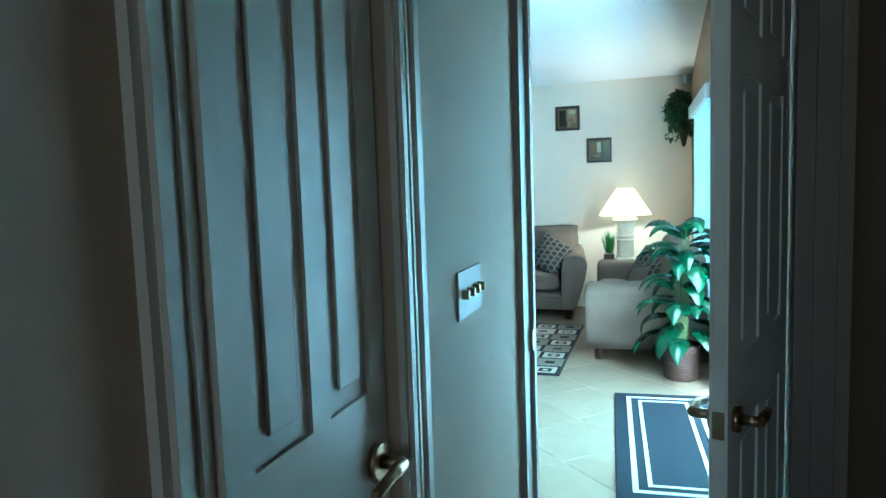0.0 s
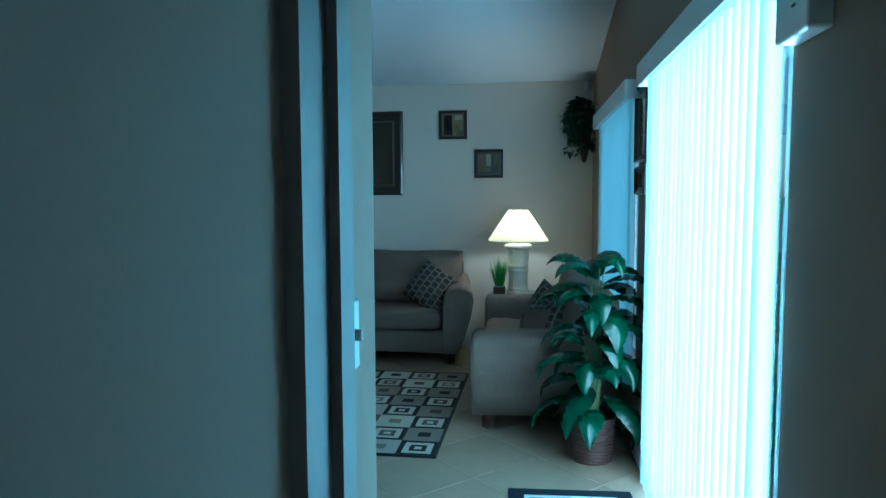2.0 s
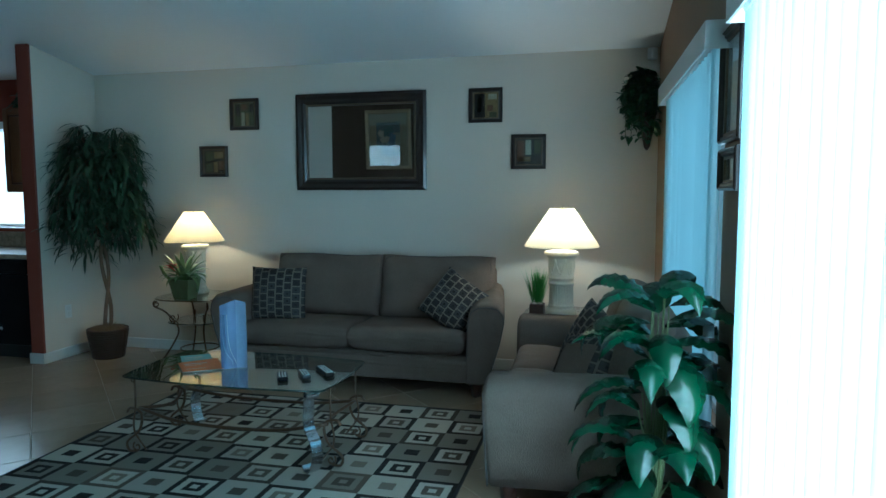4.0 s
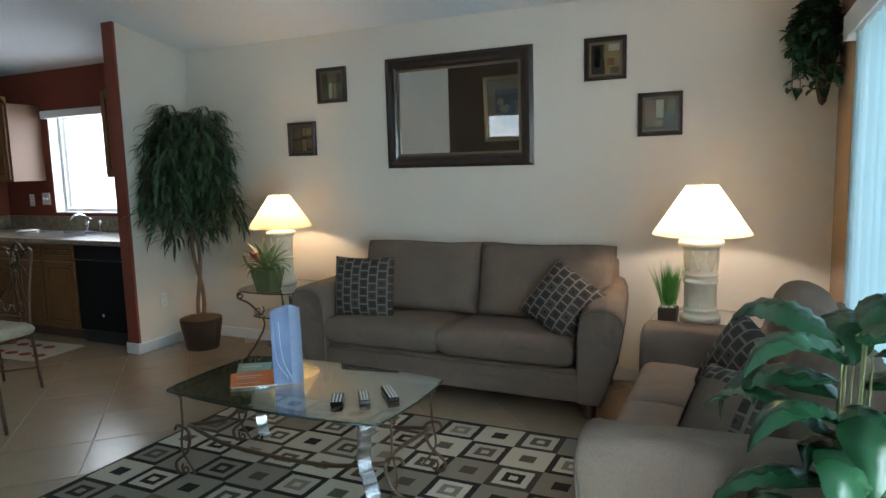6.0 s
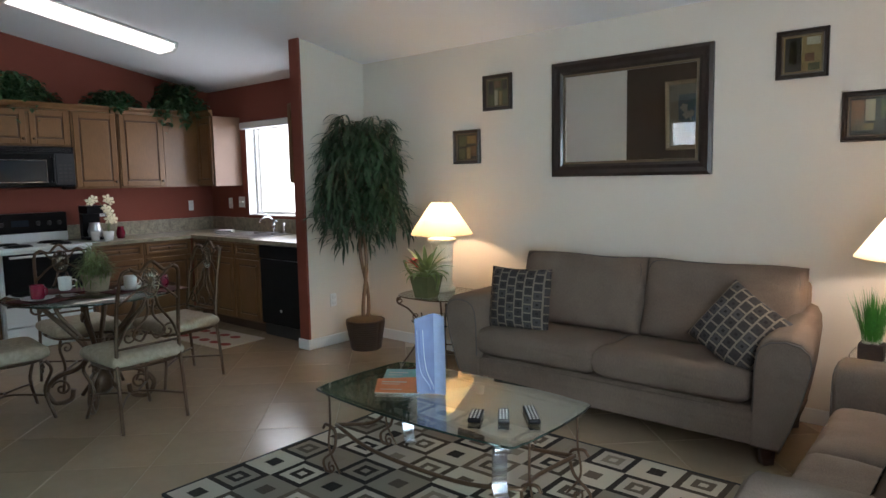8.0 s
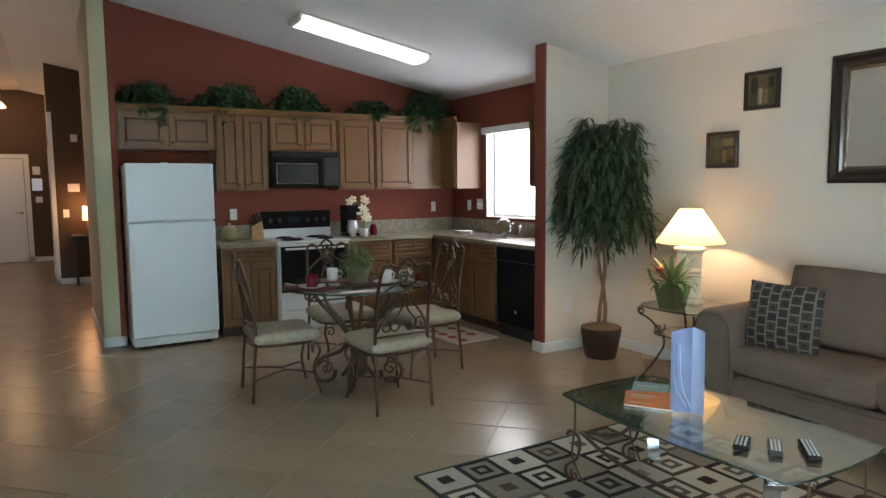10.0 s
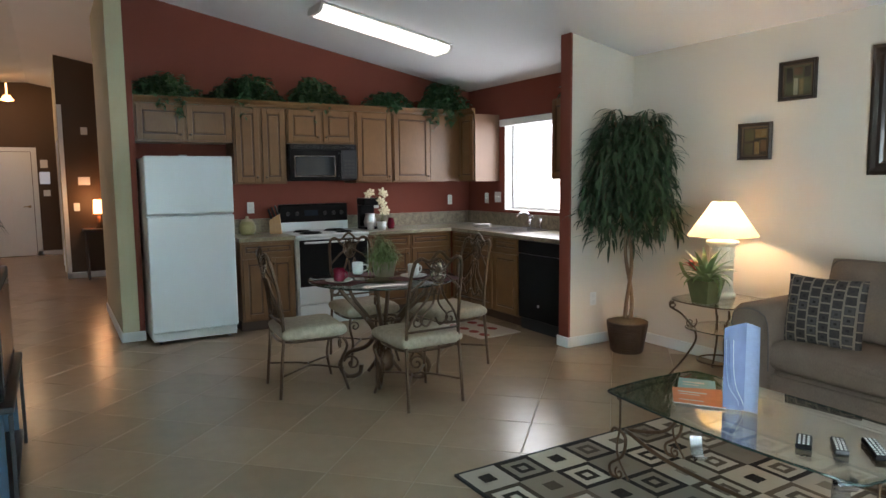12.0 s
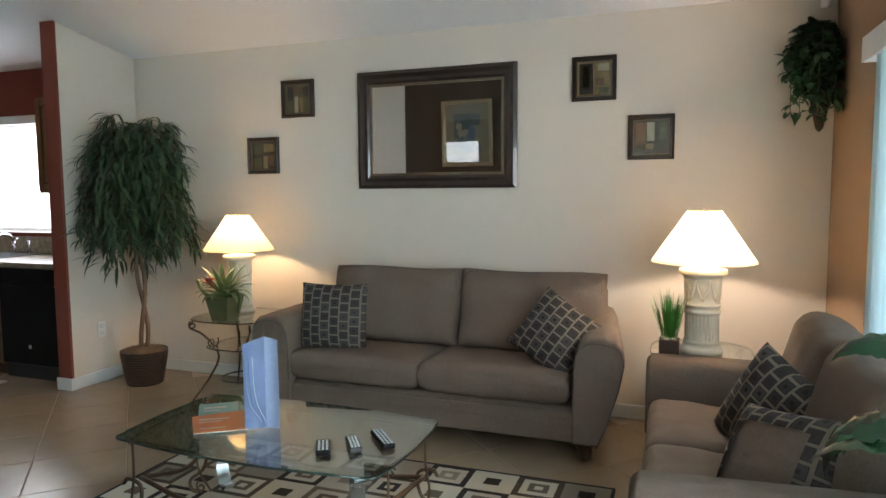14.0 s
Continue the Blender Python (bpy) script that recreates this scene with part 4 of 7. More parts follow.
# doorbell chime on the tan wall and the motion sensor in the corner
ch = thing("door_chime", "white plastic door chime box with a pale grille", "door chime", 0, 0)
ch.matrix_world = EAST @ pose(0, -4.80, 1.78, 0, 0, 0)
part("cover", rbox(-0.055, 0, -0.09, 0.09, 0, 0.20, 0.008, 3), M_white, ch)
for k in range(3):
    bm = bmesh.new()
    box(bm, -0.0565, -0.0552, -0.03, -0.01, 0.06 + 0.03 * k, 0.066 + 0.03 * k)
    part("slot", bm, M_blackmat, ch)
se = thing("motion_sensor", "small white motion sensor high in the room corner", "sensor", 0.60, 7.985, 2.40, 35)
part("housing", rbox(-0.03, 0.03, -0.035, 0.02, 0, 0.085, 0.010, 3), M_white, se)
part("lens", rbox(-0.02, 0.02, -0.039, -0.034, 0.02, 0.055, 0.002, 2), M_cup, se)

# lamps
def table_lamp(label, x, y, z, size=1.0):
    l = thing("table_lamp", label, "lamp", x, y, z, group="carved column table lamps")
    l.scale = (size, size, size)
    bm = bmesh.new()
    lathe(bm, [(0, 0), (0.105, 0), (0.108, 0.018), (0.098, 0.03), (0.088, 0.034), (0.088, 0.05), (0.092, 0.056), (0.088, 0.062), (0.083, 0.066), (0.083, 0.20), (0.089, 0.204), (0.092, 0.212), (0.088, 0.220), (0.084, 0.222), (0.084, 0.24), (0.09, 0.244), (0.092, 0.25), (0.088, 0.256), (0.083, 0.26), (0.085, 0.30), (0.093, 0.385), (0.10, 0.40), (0.115, 0.405), (0.12, 0.418), (0.115, 0.432), (0.09, 0.438), (0.03, 0.445), (0, 0.446)], seg=40)
    body = part("column", bm, M_plaster, l, "cream carved plaster column")
    bm = bmesh.new()
    for k in range(8):
        a = 2 * math.pi * k / 8
        for s in (-1, 1):
            pts = []
            for j in range(8):
                t = j / 7
                aa, rr = a + s * (0.36 * math.sin(t * math.pi / 2)), 0.0845 + 0.008 * t
                pts.append((rr * math.cos(aa), rr * math.sin(aa), 0.275 + 0.11 * t))
            tube(bm, pts, [0.004] * 7 + [0.002], 6)
        blade(bm, (0.088 * math.cos(a), 0.088 * math.sin(a), 0.39), a, -1.45, 0.09, 0.03, 0.25, n=4, fold=-0.3)
    part("leaf_relief", bm, M_plaster, body)
    bm = bmesh.new()
    for k in range(28):
        a = 2 * math.pi * k / 28
        tube(bm, [(0.0835 * math.cos(a), 0.0835 * math.sin(a), 0.07), (0.0835 * math.cos(a), 0.0835 * math.sin(a), 0.198)], 0.0012, 4)
    part("fluting", bm, M_plaster, body)
    bm = bmesh.new()
    tube(bm, [(0, 0, 0.44), (0, 0, 0.52)], 0.011, 12)
    tube(bm, [(0, 0, 0.52), (0, 0, 0.56)], 0.017, 12)
    part("socket", bm, M_brass, l)
    bm = bmesh.new()
    tube(bm, [(0.006, 0, 0.70), (0, 0, 0.742)], 0.004, 8)
    part("finial", bm, M_brass, l)
    bm = bmesh.new()
    lathe(bm, [(0.252, 0.468), (0.256, 0.474), (0.085, 0.728), (0.081, 0.733)], seg=72, wave=0.004, waves=36)
    sh = part("shade", bm, M_shade, l, "cream pleated cone shade, lit")
    bm = bmesh.new()
    for r, z0 in ((0.254, 0.470), (0.083, 0.731)):
        tube(bm, [(r * math.cos(a), r * math.sin(a), z0) for a in (2 * math.pi * k / 40 for k in range(41))], 0.003, 6)
    part("trim", bm, M_shade, sh)
    return l


table_lamp("cream carved column table lamp, lit, on the corner end table", 0.0, 7.45, 0.592)
table_lamp("cream carved column table lamp, lit, behind the bromeliad", -3.035, 7.66, 0.596, 0.93)


def scroll(bm, c, r, a0, turns, axis_x, axis_z, rad=0.006, grow=0.15):
    """A flat spiral of bar in the plane of two axes."""
    n = int(14 * abs(turns)) + 2
    pts = []
    for k in range(n + 1):
        t = k / n
        a, rr = a0 + 2 * math.pi * turns * t, r * (grow + (1 - grow) * (1 - t))
        pts.append(Vector(c) + axis_x * rr * math.cos(a) + axis_z * rr * math.sin(a))
    tube(bm, pts, rad, 8)


def end_table(label, x, y, rz, top, r):
    t = thing("end_table", label, "side table", x, y, 0, rz, "glass and iron end tables")
    X, Y, Z = Vector((1, 0, 0)), Vector((0, 1, 0)), Vector((0, 0, 1))
    for z, rr, name in ((top, r, "top"), (top - 0.20, r * 0.72, "shelf")):
        bm = bmesh.new()
        outl = []
        for k in range(48):
            a = 2 * math.pi * k / 48
            q = (abs(math.cos(a)) ** 3.2 + abs(math.sin(a)) ** 3.2) ** (-1 / 3.2)
            outl.append((rr * q * math.cos(a), rr * q * math.sin(a)))
        prism(bm, outl, z - 0.010, z)
        pane = part(name, bm, M_glass, t, "clear glass")
        bm = bmesh.new()
        tube(bm, [(a, b, z - 0.005) for a, b in outl + outl[:1]], 0.0045, 6)
        part("rim", bm, M_bronze if name == "top" else M_glassedge, pane)
    for sx, sy in ((-1, -1), (1, -1), (1, 1), (-1, 1)):
        bm = bmesh.new()
        D = Vector((sx, sy, 0)).normalized()
        e = r * 1.12
        pts = [D * e * 0.98 + Z * (top - 0.02), D * e * 1.05 + Z * (top - 0.06), D * e * 0.78 + Z * (top - 0.12), D * e * 0.50 + Z * (top - 0.26), D * e * 0.66 + Z * 0.20, D * e * 1.0 + Z * 0.05, D * e * 1.1 + Z * 0.012]
        tube(bm, bend(pts, 6), 0.0075, 8)
        scroll(bm, D * e * 0.99 + Z * (top - 0.045), 0.030, 1.2, -1.1, D, Z, 0.005)
        scroll(bm, D * e * 0.62 + Z * (top - 0.17), 0.045, 2.5, 1.2, D, Z, 0.005)
        part("leg", bm, M_bronze, t, "curled bronze iron leg")
    bm = bmesh.new()
    tube(bm, [(r * 0.52 * math.cos(a), r * 0.52 * math.sin(a), 0.16) for a in (2 * math.pi * k / 30 for k in range(31))], 0.006, 8)
    part("stretcher_ring", bm, M_bronze, t)
    return t


end_table("glass and bronze iron end table holding the bromeliad and a lamp", -2.95, 7.56, 0, 0.595, 0.29)
end_table("glass and bronze iron end table in the corner behind the loveseat", 0.0, 7.48, 0, 0.592, 0.25)


def strap(bm, o, d, path, width, thick):
    """A flat bar bent in the upright plane through d; path gives (along d, height)."""
    side = Vector((-d.y, d.x, 0)).normalized()
    pts = bend([o + d * a + Vector((0, 0, h)) for a, h in path], 7)
    rings = []
    for i, p in enumerate(pts):
        t = (pts[min(i + 1, len(pts) - 1)] - pts[max(i - 1, 0)]).normalized()
        nrm = t.cross(side)
        rings.append([bm.verts.new(p + side * (u * width / 2) + nrm * (v * thick / 2)) for u, v in ((-1, -1), (1, -1), (1, 1), (-1, 1))])
    for a, b in zip(rings, rings[1:]):
        for k in range(4):
            bm.faces.new((a[k], a[(k + 1) % 4], b[(k + 1) % 4], b[k]))
    bm.faces.new(rings[0])
    bm.faces.new(rings[-1][::-1])


def coffee_table(label, x, y, z):
    t = thing("coffee_table", label, "coffee table", x, y, 0)
    X, Y, Z = Vector((1, 0, 0)), Vector((0, 1, 0)), Vector((0, 0, 1))
    half = []
    for k in range(4):
        sx, sy = ((1, -1), (1, 1), (-1, 1), (-1, -1))[k]
        corner = [(0.53, 0.312), (0.562, 0.308), (0.580, 0.296), (0.588, 0.276), (0.588, 0.25)]
        run = [(sx * a, sy * b) for a, b in corner]
        half += run if k % 2 == 0 else run[::-1]
        if k % 2 == 0:
            half += [(sx * (0.588 + 0.020 * math.cos(q)), sy * 0.25 * -math.sin(q) * -1) for q in (math.pi / 3, 0.0, -math.pi / 3)]
        else:
            half += [(sx * 0.53 * u, sy * (0.312 + 0.038 * (1 - u * u))) for u in (0.66, 0.33, 0.0, -0.33, -0.66)]
    bm = bmesh.new()
    prism(bm, half, z - 0.010, z)
    top = part("top", bm, M_glass, t, "clear bevelled glass top")
    bm = bmesh.new()
    tube(bm, [(a, b, z - 0.005) for a, b in half + half[:1]], 0.0045, 6)
    part("rim", bm, M_glassedge, top)
    for sx in (-1, 1):
        for sy in (-1, 1):
            chrome = sx * sy < 0
            if sx * sy < 0:
                O, D = Vector((sx * 0.50, sy * 0.265, 0)), Vector((sx * 0.8, sy * 0.6, 0))
                bm = bmesh.new()
                strap(bm, O, D, [(-0.01, z - 0.014), (-0.012, z - 0.06), (-0.014, 0.34), (-0.022, 0.28), (-0.006, 0.23), (0.045, 0.185), (0.068, 0.13), (0.055, 0.07), (0.018, 0.022), (-0.022, 0.016), (-0.045, 0.04)], 0.060, 0.007)
                part("leg", bm, M_chrome, t, "brushed steel strap leg")
                bm = bmesh.new()
                strap(bm, O, D, [(-0.03, z - 0.014), (0.02, z - 0.016), (0.035, z - 0.03), (0.025, z - 0.05), (0.006, z - 0.055)], 0.066, 0.006)
                part("bracket", bm, M_chrome, t, "curled steel bracket")
            bm = bmesh.new()
            O2 = Vector((sx * (0.545 if sx * sy > 0 else 0.57), sy * (0.25 if sx * sy > 0 else 0.17), 0))
            tube(bm, bend([O2 + Z * (z - 0.015), O2 + Z * 0.28, O2 + X * sx * 0.015 + Z * 0.14, O2 - X * sx * 0.06 + Z * 0.03], 6), 0.0055, 8)
            tube(bm, bend([O2 + X * sx * 0.055 + Z * 0.235, O2 + X * sx * 0.03 + Z * 0.26, O2 - X * sx * 0.035 + Z * 0.235, O2 - X * sx * 0.02 + Z * 0.14, O2 + X * sx * 0.06 + Z * 0.07, O2 + X * sx * 0.05 + Z * 0.02, O2 + Z * 0.022], 6), 0.008, 8)
            scroll(bm, O2 + X * sx * 0.012 + Z * (z - 0.035), 0.022, 0.5, 1.1, Vector((sx, 0, 0)), Z, 0.0045)
            scroll(bm, O2 + Z * 0.045, 0.028, 2.2, 1.2, Vector((-sx, 0, 0)), Z, 0.0055)
            part("scroll", bm, M_bronze, t, "dark bronze scrolled bar")
    bm = bmesh.new()
    for sy in (-1, 1):
        tube(bm, bend([(-0.56, sy * 0.20, 0.245), (-0.25, sy * 0.235, 0.20), (0.25, sy * 0.235, 0.20), (0.56, sy * 0.20, 0.245)], 6), 0.010, 8)
        tube(bm, bend([(-0.50, sy * 0.27, z - 0.02), (0, sy * 0.29, z - 0.022), (0.50, sy * 0.27, z - 0.02)], 6), 0.006, 8)
    for sx in (-1, 1):
        tube(bm, bend([(sx * 0.56, -0.20, 0.245), (sx * 0.50, 0, 0.215), (sx * 0.56, 0.20, 0.245)], 6), 0.010, 8)
        tube(bm, bend([(sx * 0.55, -0.22, z - 0.02), (sx * 0.58, 0, z - 0.022), (sx * 0.55, 0.22, z - 0.02)], 6), 0.006, 8)
    part("rail", bm, M_bronze, t)
    return t


TOP = 0.455
coffee_table("oblong glass coffee table on scrolled steel and bronze legs", -1.642, 6.072, TOP)


def remote(label, x, y, rz, l, w, silver=False, keys=3):
    r = thing("remote_control", label, "remote control", x, y, TOP, rz, "remote controls on the coffee table")
    bm = rbox(-w / 2, w / 2, -l / 2, l / 2, 0.001, 0.022, 0.007, 3)
    part("body", bm, M_greyback if silver else M_black, r)
    bm = bmesh.new()
    for i in range(keys):
        for j in range(int(l / 0.022)):
            x0 = (i - (keys - 1) / 2) * w * 0.27
            y0 = -l / 2 + 0.014 + j * 0.021
            box(bm, x0 - 0.004, x0 + 0.004, y0 - 0.004, y0 + 0.004, 0.0215, 0.0245)
    part("keypad", bm, M_cup, r, "pale rubber keys")
    return r


remote("short black remote control with pale keys lying on the glass", -1.354, 5.925, 30, 0.125, 0.055)
remote("grey remote control lying between two black ones", -1.262, 5.995, 36, 0.145, 0.048, silver=True)
remote("long curved black remote control on the glass table", -1.178, 6.078, 42, 0.18, 0.052)


def booklet(label, pts, z, material, th=0.004):
    b = thing("booklet", label, "booklet", pts[0][0], pts[0][1], z)
    o = pts[0]
    bm = bmesh.new()
    prism(bm, [(x - o[0], y - o[1]) for x, y in pts], 0.0005, th)
    part("paper_block", bm, M_cup, b)
    bm = bmesh.new()
    prism(bm, [(x - o[0], y - o[1]) for x, y in pts], th, th + 0.001)
    part("cover", bm, material, b)
    bm = bmesh.new()
    P = [Vector((x - o[0], y - o[1], 0)) for x, y in pts]
    for u0, u1, v0, v1 in ((0.12, 0.7, 0.72, 0.80), (0.12, 0.55, 0.58, 0.63), (0.12, 0.6, 0.2, 0.25)):
        q = [P[0] + (P[1] - P[0]) * u + (P[3] - P[0]) * v for u, v in ((u0, v0), (u1, v0), (u1, v1), (u0, v1))]
        vs = [bm.verts.new((p.x, p.y, th + 0.0014)) for p in q]
        bm.faces.new(vs)
    part("printed_text", bm, M_cup, b)
    return b


booklet("orange printed leaflet lying flat on the glass", [(-1.925, 5.880), (-1.748, 6.00), (-1.915, 6.195), (-2.07, 6.04)], TOP + 0.006, M_paper_o)
booklet("teal printed leaflet half under the orange one", [(-2.00, 5.99), (-1.86, 6.085), (-2.03, 6.30), (-2.17, 6.205)], TOP, M_paper_t)
br = thing("brochure", "tall blue and white folded brochure standing open on the table", "brochure", -1.702, 6.058, TOP, 40)
for nm, yaw, x0, x1, tops, m_ in (("front_panel", 6, -0.085, 0.0, (0.362, 0.388), M_paper_b), ("back_panel", -30, 0.0, 0.060, (0.388, 0.375), M_paper_l)):
    bm = bmesh.new()
    rows = []
    for i in range(9):
        u = i / 8
        xx = x0 + (x1 - x0) * u
        row = []
        for j in range(7):
            v = j / 6
            zz = 0.001 + (tops[0] + (tops[1] - tops[0]) * u) * v
            row.append(Matrix.Rotation(radians(yaw), 4, "Z") @ Vector((xx * (1 + 0.05 * v), -0.012 * v * v + 0.006 * math.sin(math.pi * u), zz)))
        rows.append(row)
    for off in (-0.0006, 0.0006):
        g = [[bm.verts.new(q + Vector((0, off, 0))) for q in row] for row in rows]
        for a, b in zip(g, g[1:]):
            for k in range(6):
                bm.faces.new((a[k], b[k], b[k + 1], a[k + 1])).smooth = True
    part(nm, bm, m_, br)
for k, (xa, xb) in enumerate(((-0.080, -0.026), (-0.068, -0.016), (-0.052, -0.008))):
    bm = bmesh.new()
    tube(bm, [Matrix.Rotation(radians(6), 4, "Z") @ Vector(q) for q in bend([(xa, -0.013, 0.31), (xa + 0.006, -0.006, 0.18), (xa + 0.02, 0.0, 0.10), (xb, 0.001, 0.045), (xb + 0.006, 0.002, 0.02)], 6)], [0.0045 - 0.0006 * k] * 24 + [0.001], 6, flat=0.3)
    part("printed_curve", bm, (M_paper_l, M_navyprint, M_cup)[k], br)

# rugs
rg = thing("area_rug", "black, cream and taupe rug woven with squares inside squares", "rug", -1.512, 6.062, 0, 0.4)
part("woven_field", rbox(-1.14, 1.14, -0.87, 0.87, 0.0, 0.012, 0.004, 2), M_rug, rg)
bm = bmesh.new()
for b in ((-1.146, 1.146, -0.876, -0.862), (-1.146, 1.146, 0.862, 0.876), (-1.146, -1.132, -0.862, 0.862), (1.132, 1.146, -0.862, 0.862)):
    box(bm, b[0], b[1], b[2], b[3], 0.0, 0.0135)
part("binding", bm, mat("black_binding", (0.012, 0.012, 0.012), 0.95), rg)
mt = thing("door_mat", "navy runner mat with two cream border lines by the sliding door", "door mat", 0.403, 4.115, 0, 4)
part("field", rbox(-0.295, 0.295, -0.77, 0.77, 0.0, 0.010, 0.003, 1), M_navy, mt)
bm = bmesh.new()
for o, t in ((0.075, 0.026), (0.145, 0.020)):
    X1, Y1 = 0.295 - o, 0.77 - o
    for b in ((-X1, X1, Y1 - t, Y1), (-X1, X1, -Y1, -Y1 + t), (-X1, -X1 + t, -Y1 + t, Y1 - t), (X1 - t, X1, -Y1 + t, Y1 - t)):
        box(bm, *b, 0.009, 0.0115)
part("border_stripe", bm, M_cream_mat, mt)

# television on its stand against the brown wall
tv = thing("television", "flat-topped television with a rounded dark housing on a glass stand", "television", -3.34, 3.288, 0.52, 180)
prism_bm = bmesh.new()
prism(prism_bm, [(0.0, 0.02), (0.0, 0.47), (0.02, 0.485), (0.07, 0.475), (0.12, 0.44), (0.17, 0.36), (0.20, 0.20), (0.20, 0.02)], 0.0, 0.95, "x")
part("housing", prism_bm, M_greyback, tv)
part("bezel", rbox(-0.015, 0.965, -0.035, -0.001, 0.0, 0.495, 0.012, 3), M_black, tv)
bm = bmesh.new()
box(bm, 0.04, 0.91, -0.0375, -0.0352, 0.05, 0.45)
part("screen", bm, M_screen, tv)
st = thing("tv_stand", "black media stand with smoked glass side panels", "tv stand", -3.30, 3.32, 0, 180)
part("top_shelf", rbox(-0.06, 1.02, -0.04, 0.235, 0.49, 0.52, 0.008, 2), M_blackmat, st)
part("lower_shelf", rbox(-0.04, 1.0, -0.02, 0.225, 0.06, 0.085, 0.004, 1), M_blackmat, st)
for x0 in (-0.05, 0.98):
    part("side_panel", rbox(x0, x0 + 0.008, 0.0, 0.21, 0.085, 0.489, 0.001, 1), mat("smoked_blue_glass", (0.05, 0.085, 0.12), 0.12, coat=0.5), st)
for x0 in (-0.056, 0.992):
    for y0 in (-0.035, 0.215):
        part("post", rbox(x0 - 0.01, x0 + 0.012, y0, y0 + 0.018, 0.0, 0.489, 0.003, 1), M_blackmat, st)

# ---- plants ----
rnd = random.Random(7)


def broad_leaf(bm, at, yaw, rise, length, width, droop, roll=0.0, n=16):
    """A wide pointed leaf that arches over, with raised slanting side veins."""
    p, out = Vector(at), Vector((math.cos(yaw), math.sin(yaw), 0))
    side = Vector((-math.sin(yaw), math.cos(yaw), 0))
    ang, rows = rise, []
    for i in range(n + 1):
        t = i / n
        d = out * math.cos(ang) + Vector((0, 0, math.sin(ang)))
        up = d.cross(side) * -1
        across = side * math.cos(roll * t) + up * math.sin(roll * t)
        nrm = across.cross(d) * -1
        hw = width / 2 * (math.sin(math.pi * (0.04 + 0.96 * t) ** 0.72) ** 0.85 if 0 < t < 1 else 0.03)
        rib = (1 if i % 2 else -1) * hw * 0.10
        row = []
        for u in (-1, -0.5, 0, 0.5, 1):
            row.append(bm.verts.new(p + across * (hw * u) + nrm * (-abs(u) * hw * 0.30 + (rib if abs(u) == 0.5 else rib * 0.6 * abs(u)) + (0.0 if u else -hw * 0.03) - hw * 0.12 * u * u) + d * (abs(u) * hw * 0.45 * (1 - t))))
        rows.append(row)
        p = p + d * (length / n)
        ang -= droop / n * (0.5 + t)
    for a, b in zip(rows, rows[1:]):
        for k in range(4):
            f = bm.faces.new((a[k], a[k + 1], b[k + 1], b[k]))
            f.smooth = True


def big_plant():
    p = thing("potted_plant", "tall leafy green artificial plant in a woven wicker basket", "potted plant", 0.485, 5.325)
    bm = bmesh.new()
    lathe(bm, [(0, 0.002), (0.105, 0.0), (0.108, 0.01), (0.122, 0.20), (0.133, 0.235), (0.137, 0.25), (0.128, 0.258), (0.118, 0.245), (0.11, 0.215)], seg=36)
    pot = part("basket", bm, M_wicker, p, "brown woven wicker basket")
    bm = bmesh.new()
    for k in range(13):
        z = 0.012 + k * 0.0185
        r = 0.108 + 0.075 * z
        tube(bm, [((r + 0.004 * math.cos(j * math.pi + k * math.pi)) * math.cos(a), (r + 0.004 * math.cos(j * math.pi + k * math.pi)) * math.sin(a), z) for j, a in ((j, 2 * math.pi * j / 32) for j in range(33))], 0.0065, 5)
    part("weave", bm, M_wicker, pot)
    bm = bmesh.new()
    lathe(bm, [(0, 0.225), (0.06, 0.228), (0.112, 0.222)], seg=20)
    part("moss", bm, M_moss, pot)
    stems = bmesh.new()
    for k in range(46):
        tier = k / 45
        yaw = k * 2.39996 + rnd.uniform(-0.3, 0.3)
        rx, ry = math.cos(yaw), math.sin(yaw)
        h = 0.27 + 0.80 * tier ** 0.95
        ln = 0.37 + rnd.uniform(-0.04, 0.05)
        far = 0.35 * rnd.uniform(0.75, 1.1) * (1 - 0.30 * tier)
        if rx > 0:
            far = min(far, 0.225 / max(rx, 0.3))
        reach = max(0.03, far - ln * 0.62)
        q = Vector((reach * rx + 0.02, reach * ry, h))
        tube(stems, bend([(0.03 * rx, 0.03 * ry, 0.22), (0.03 * rx + 0.01, 0.03 * ry, 0.2 + (h - 0.2) * 0.5), tuple(q)], 4), [0.004] * 4 + [0.0028] * 5, 5)
        if far < 0.2:
            ln *= 0.82
        bm = bmesh.new()
        broad_leaf(bm, q, yaw, rnd.uniform(0.2, 1.0) if tier > 0.2 else rnd.uniform(-0.1, 0.4), ln, ln * rnd.uniform(0.34, 0.42), rnd.uniform(2.1, 3.0), rnd.uniform(-0.6, 0.6))
        part("leaf", bm, M_leaf, p)
    part("stem", stems, M_stem, p, "thin pale green stems")
    return p


big_plant()


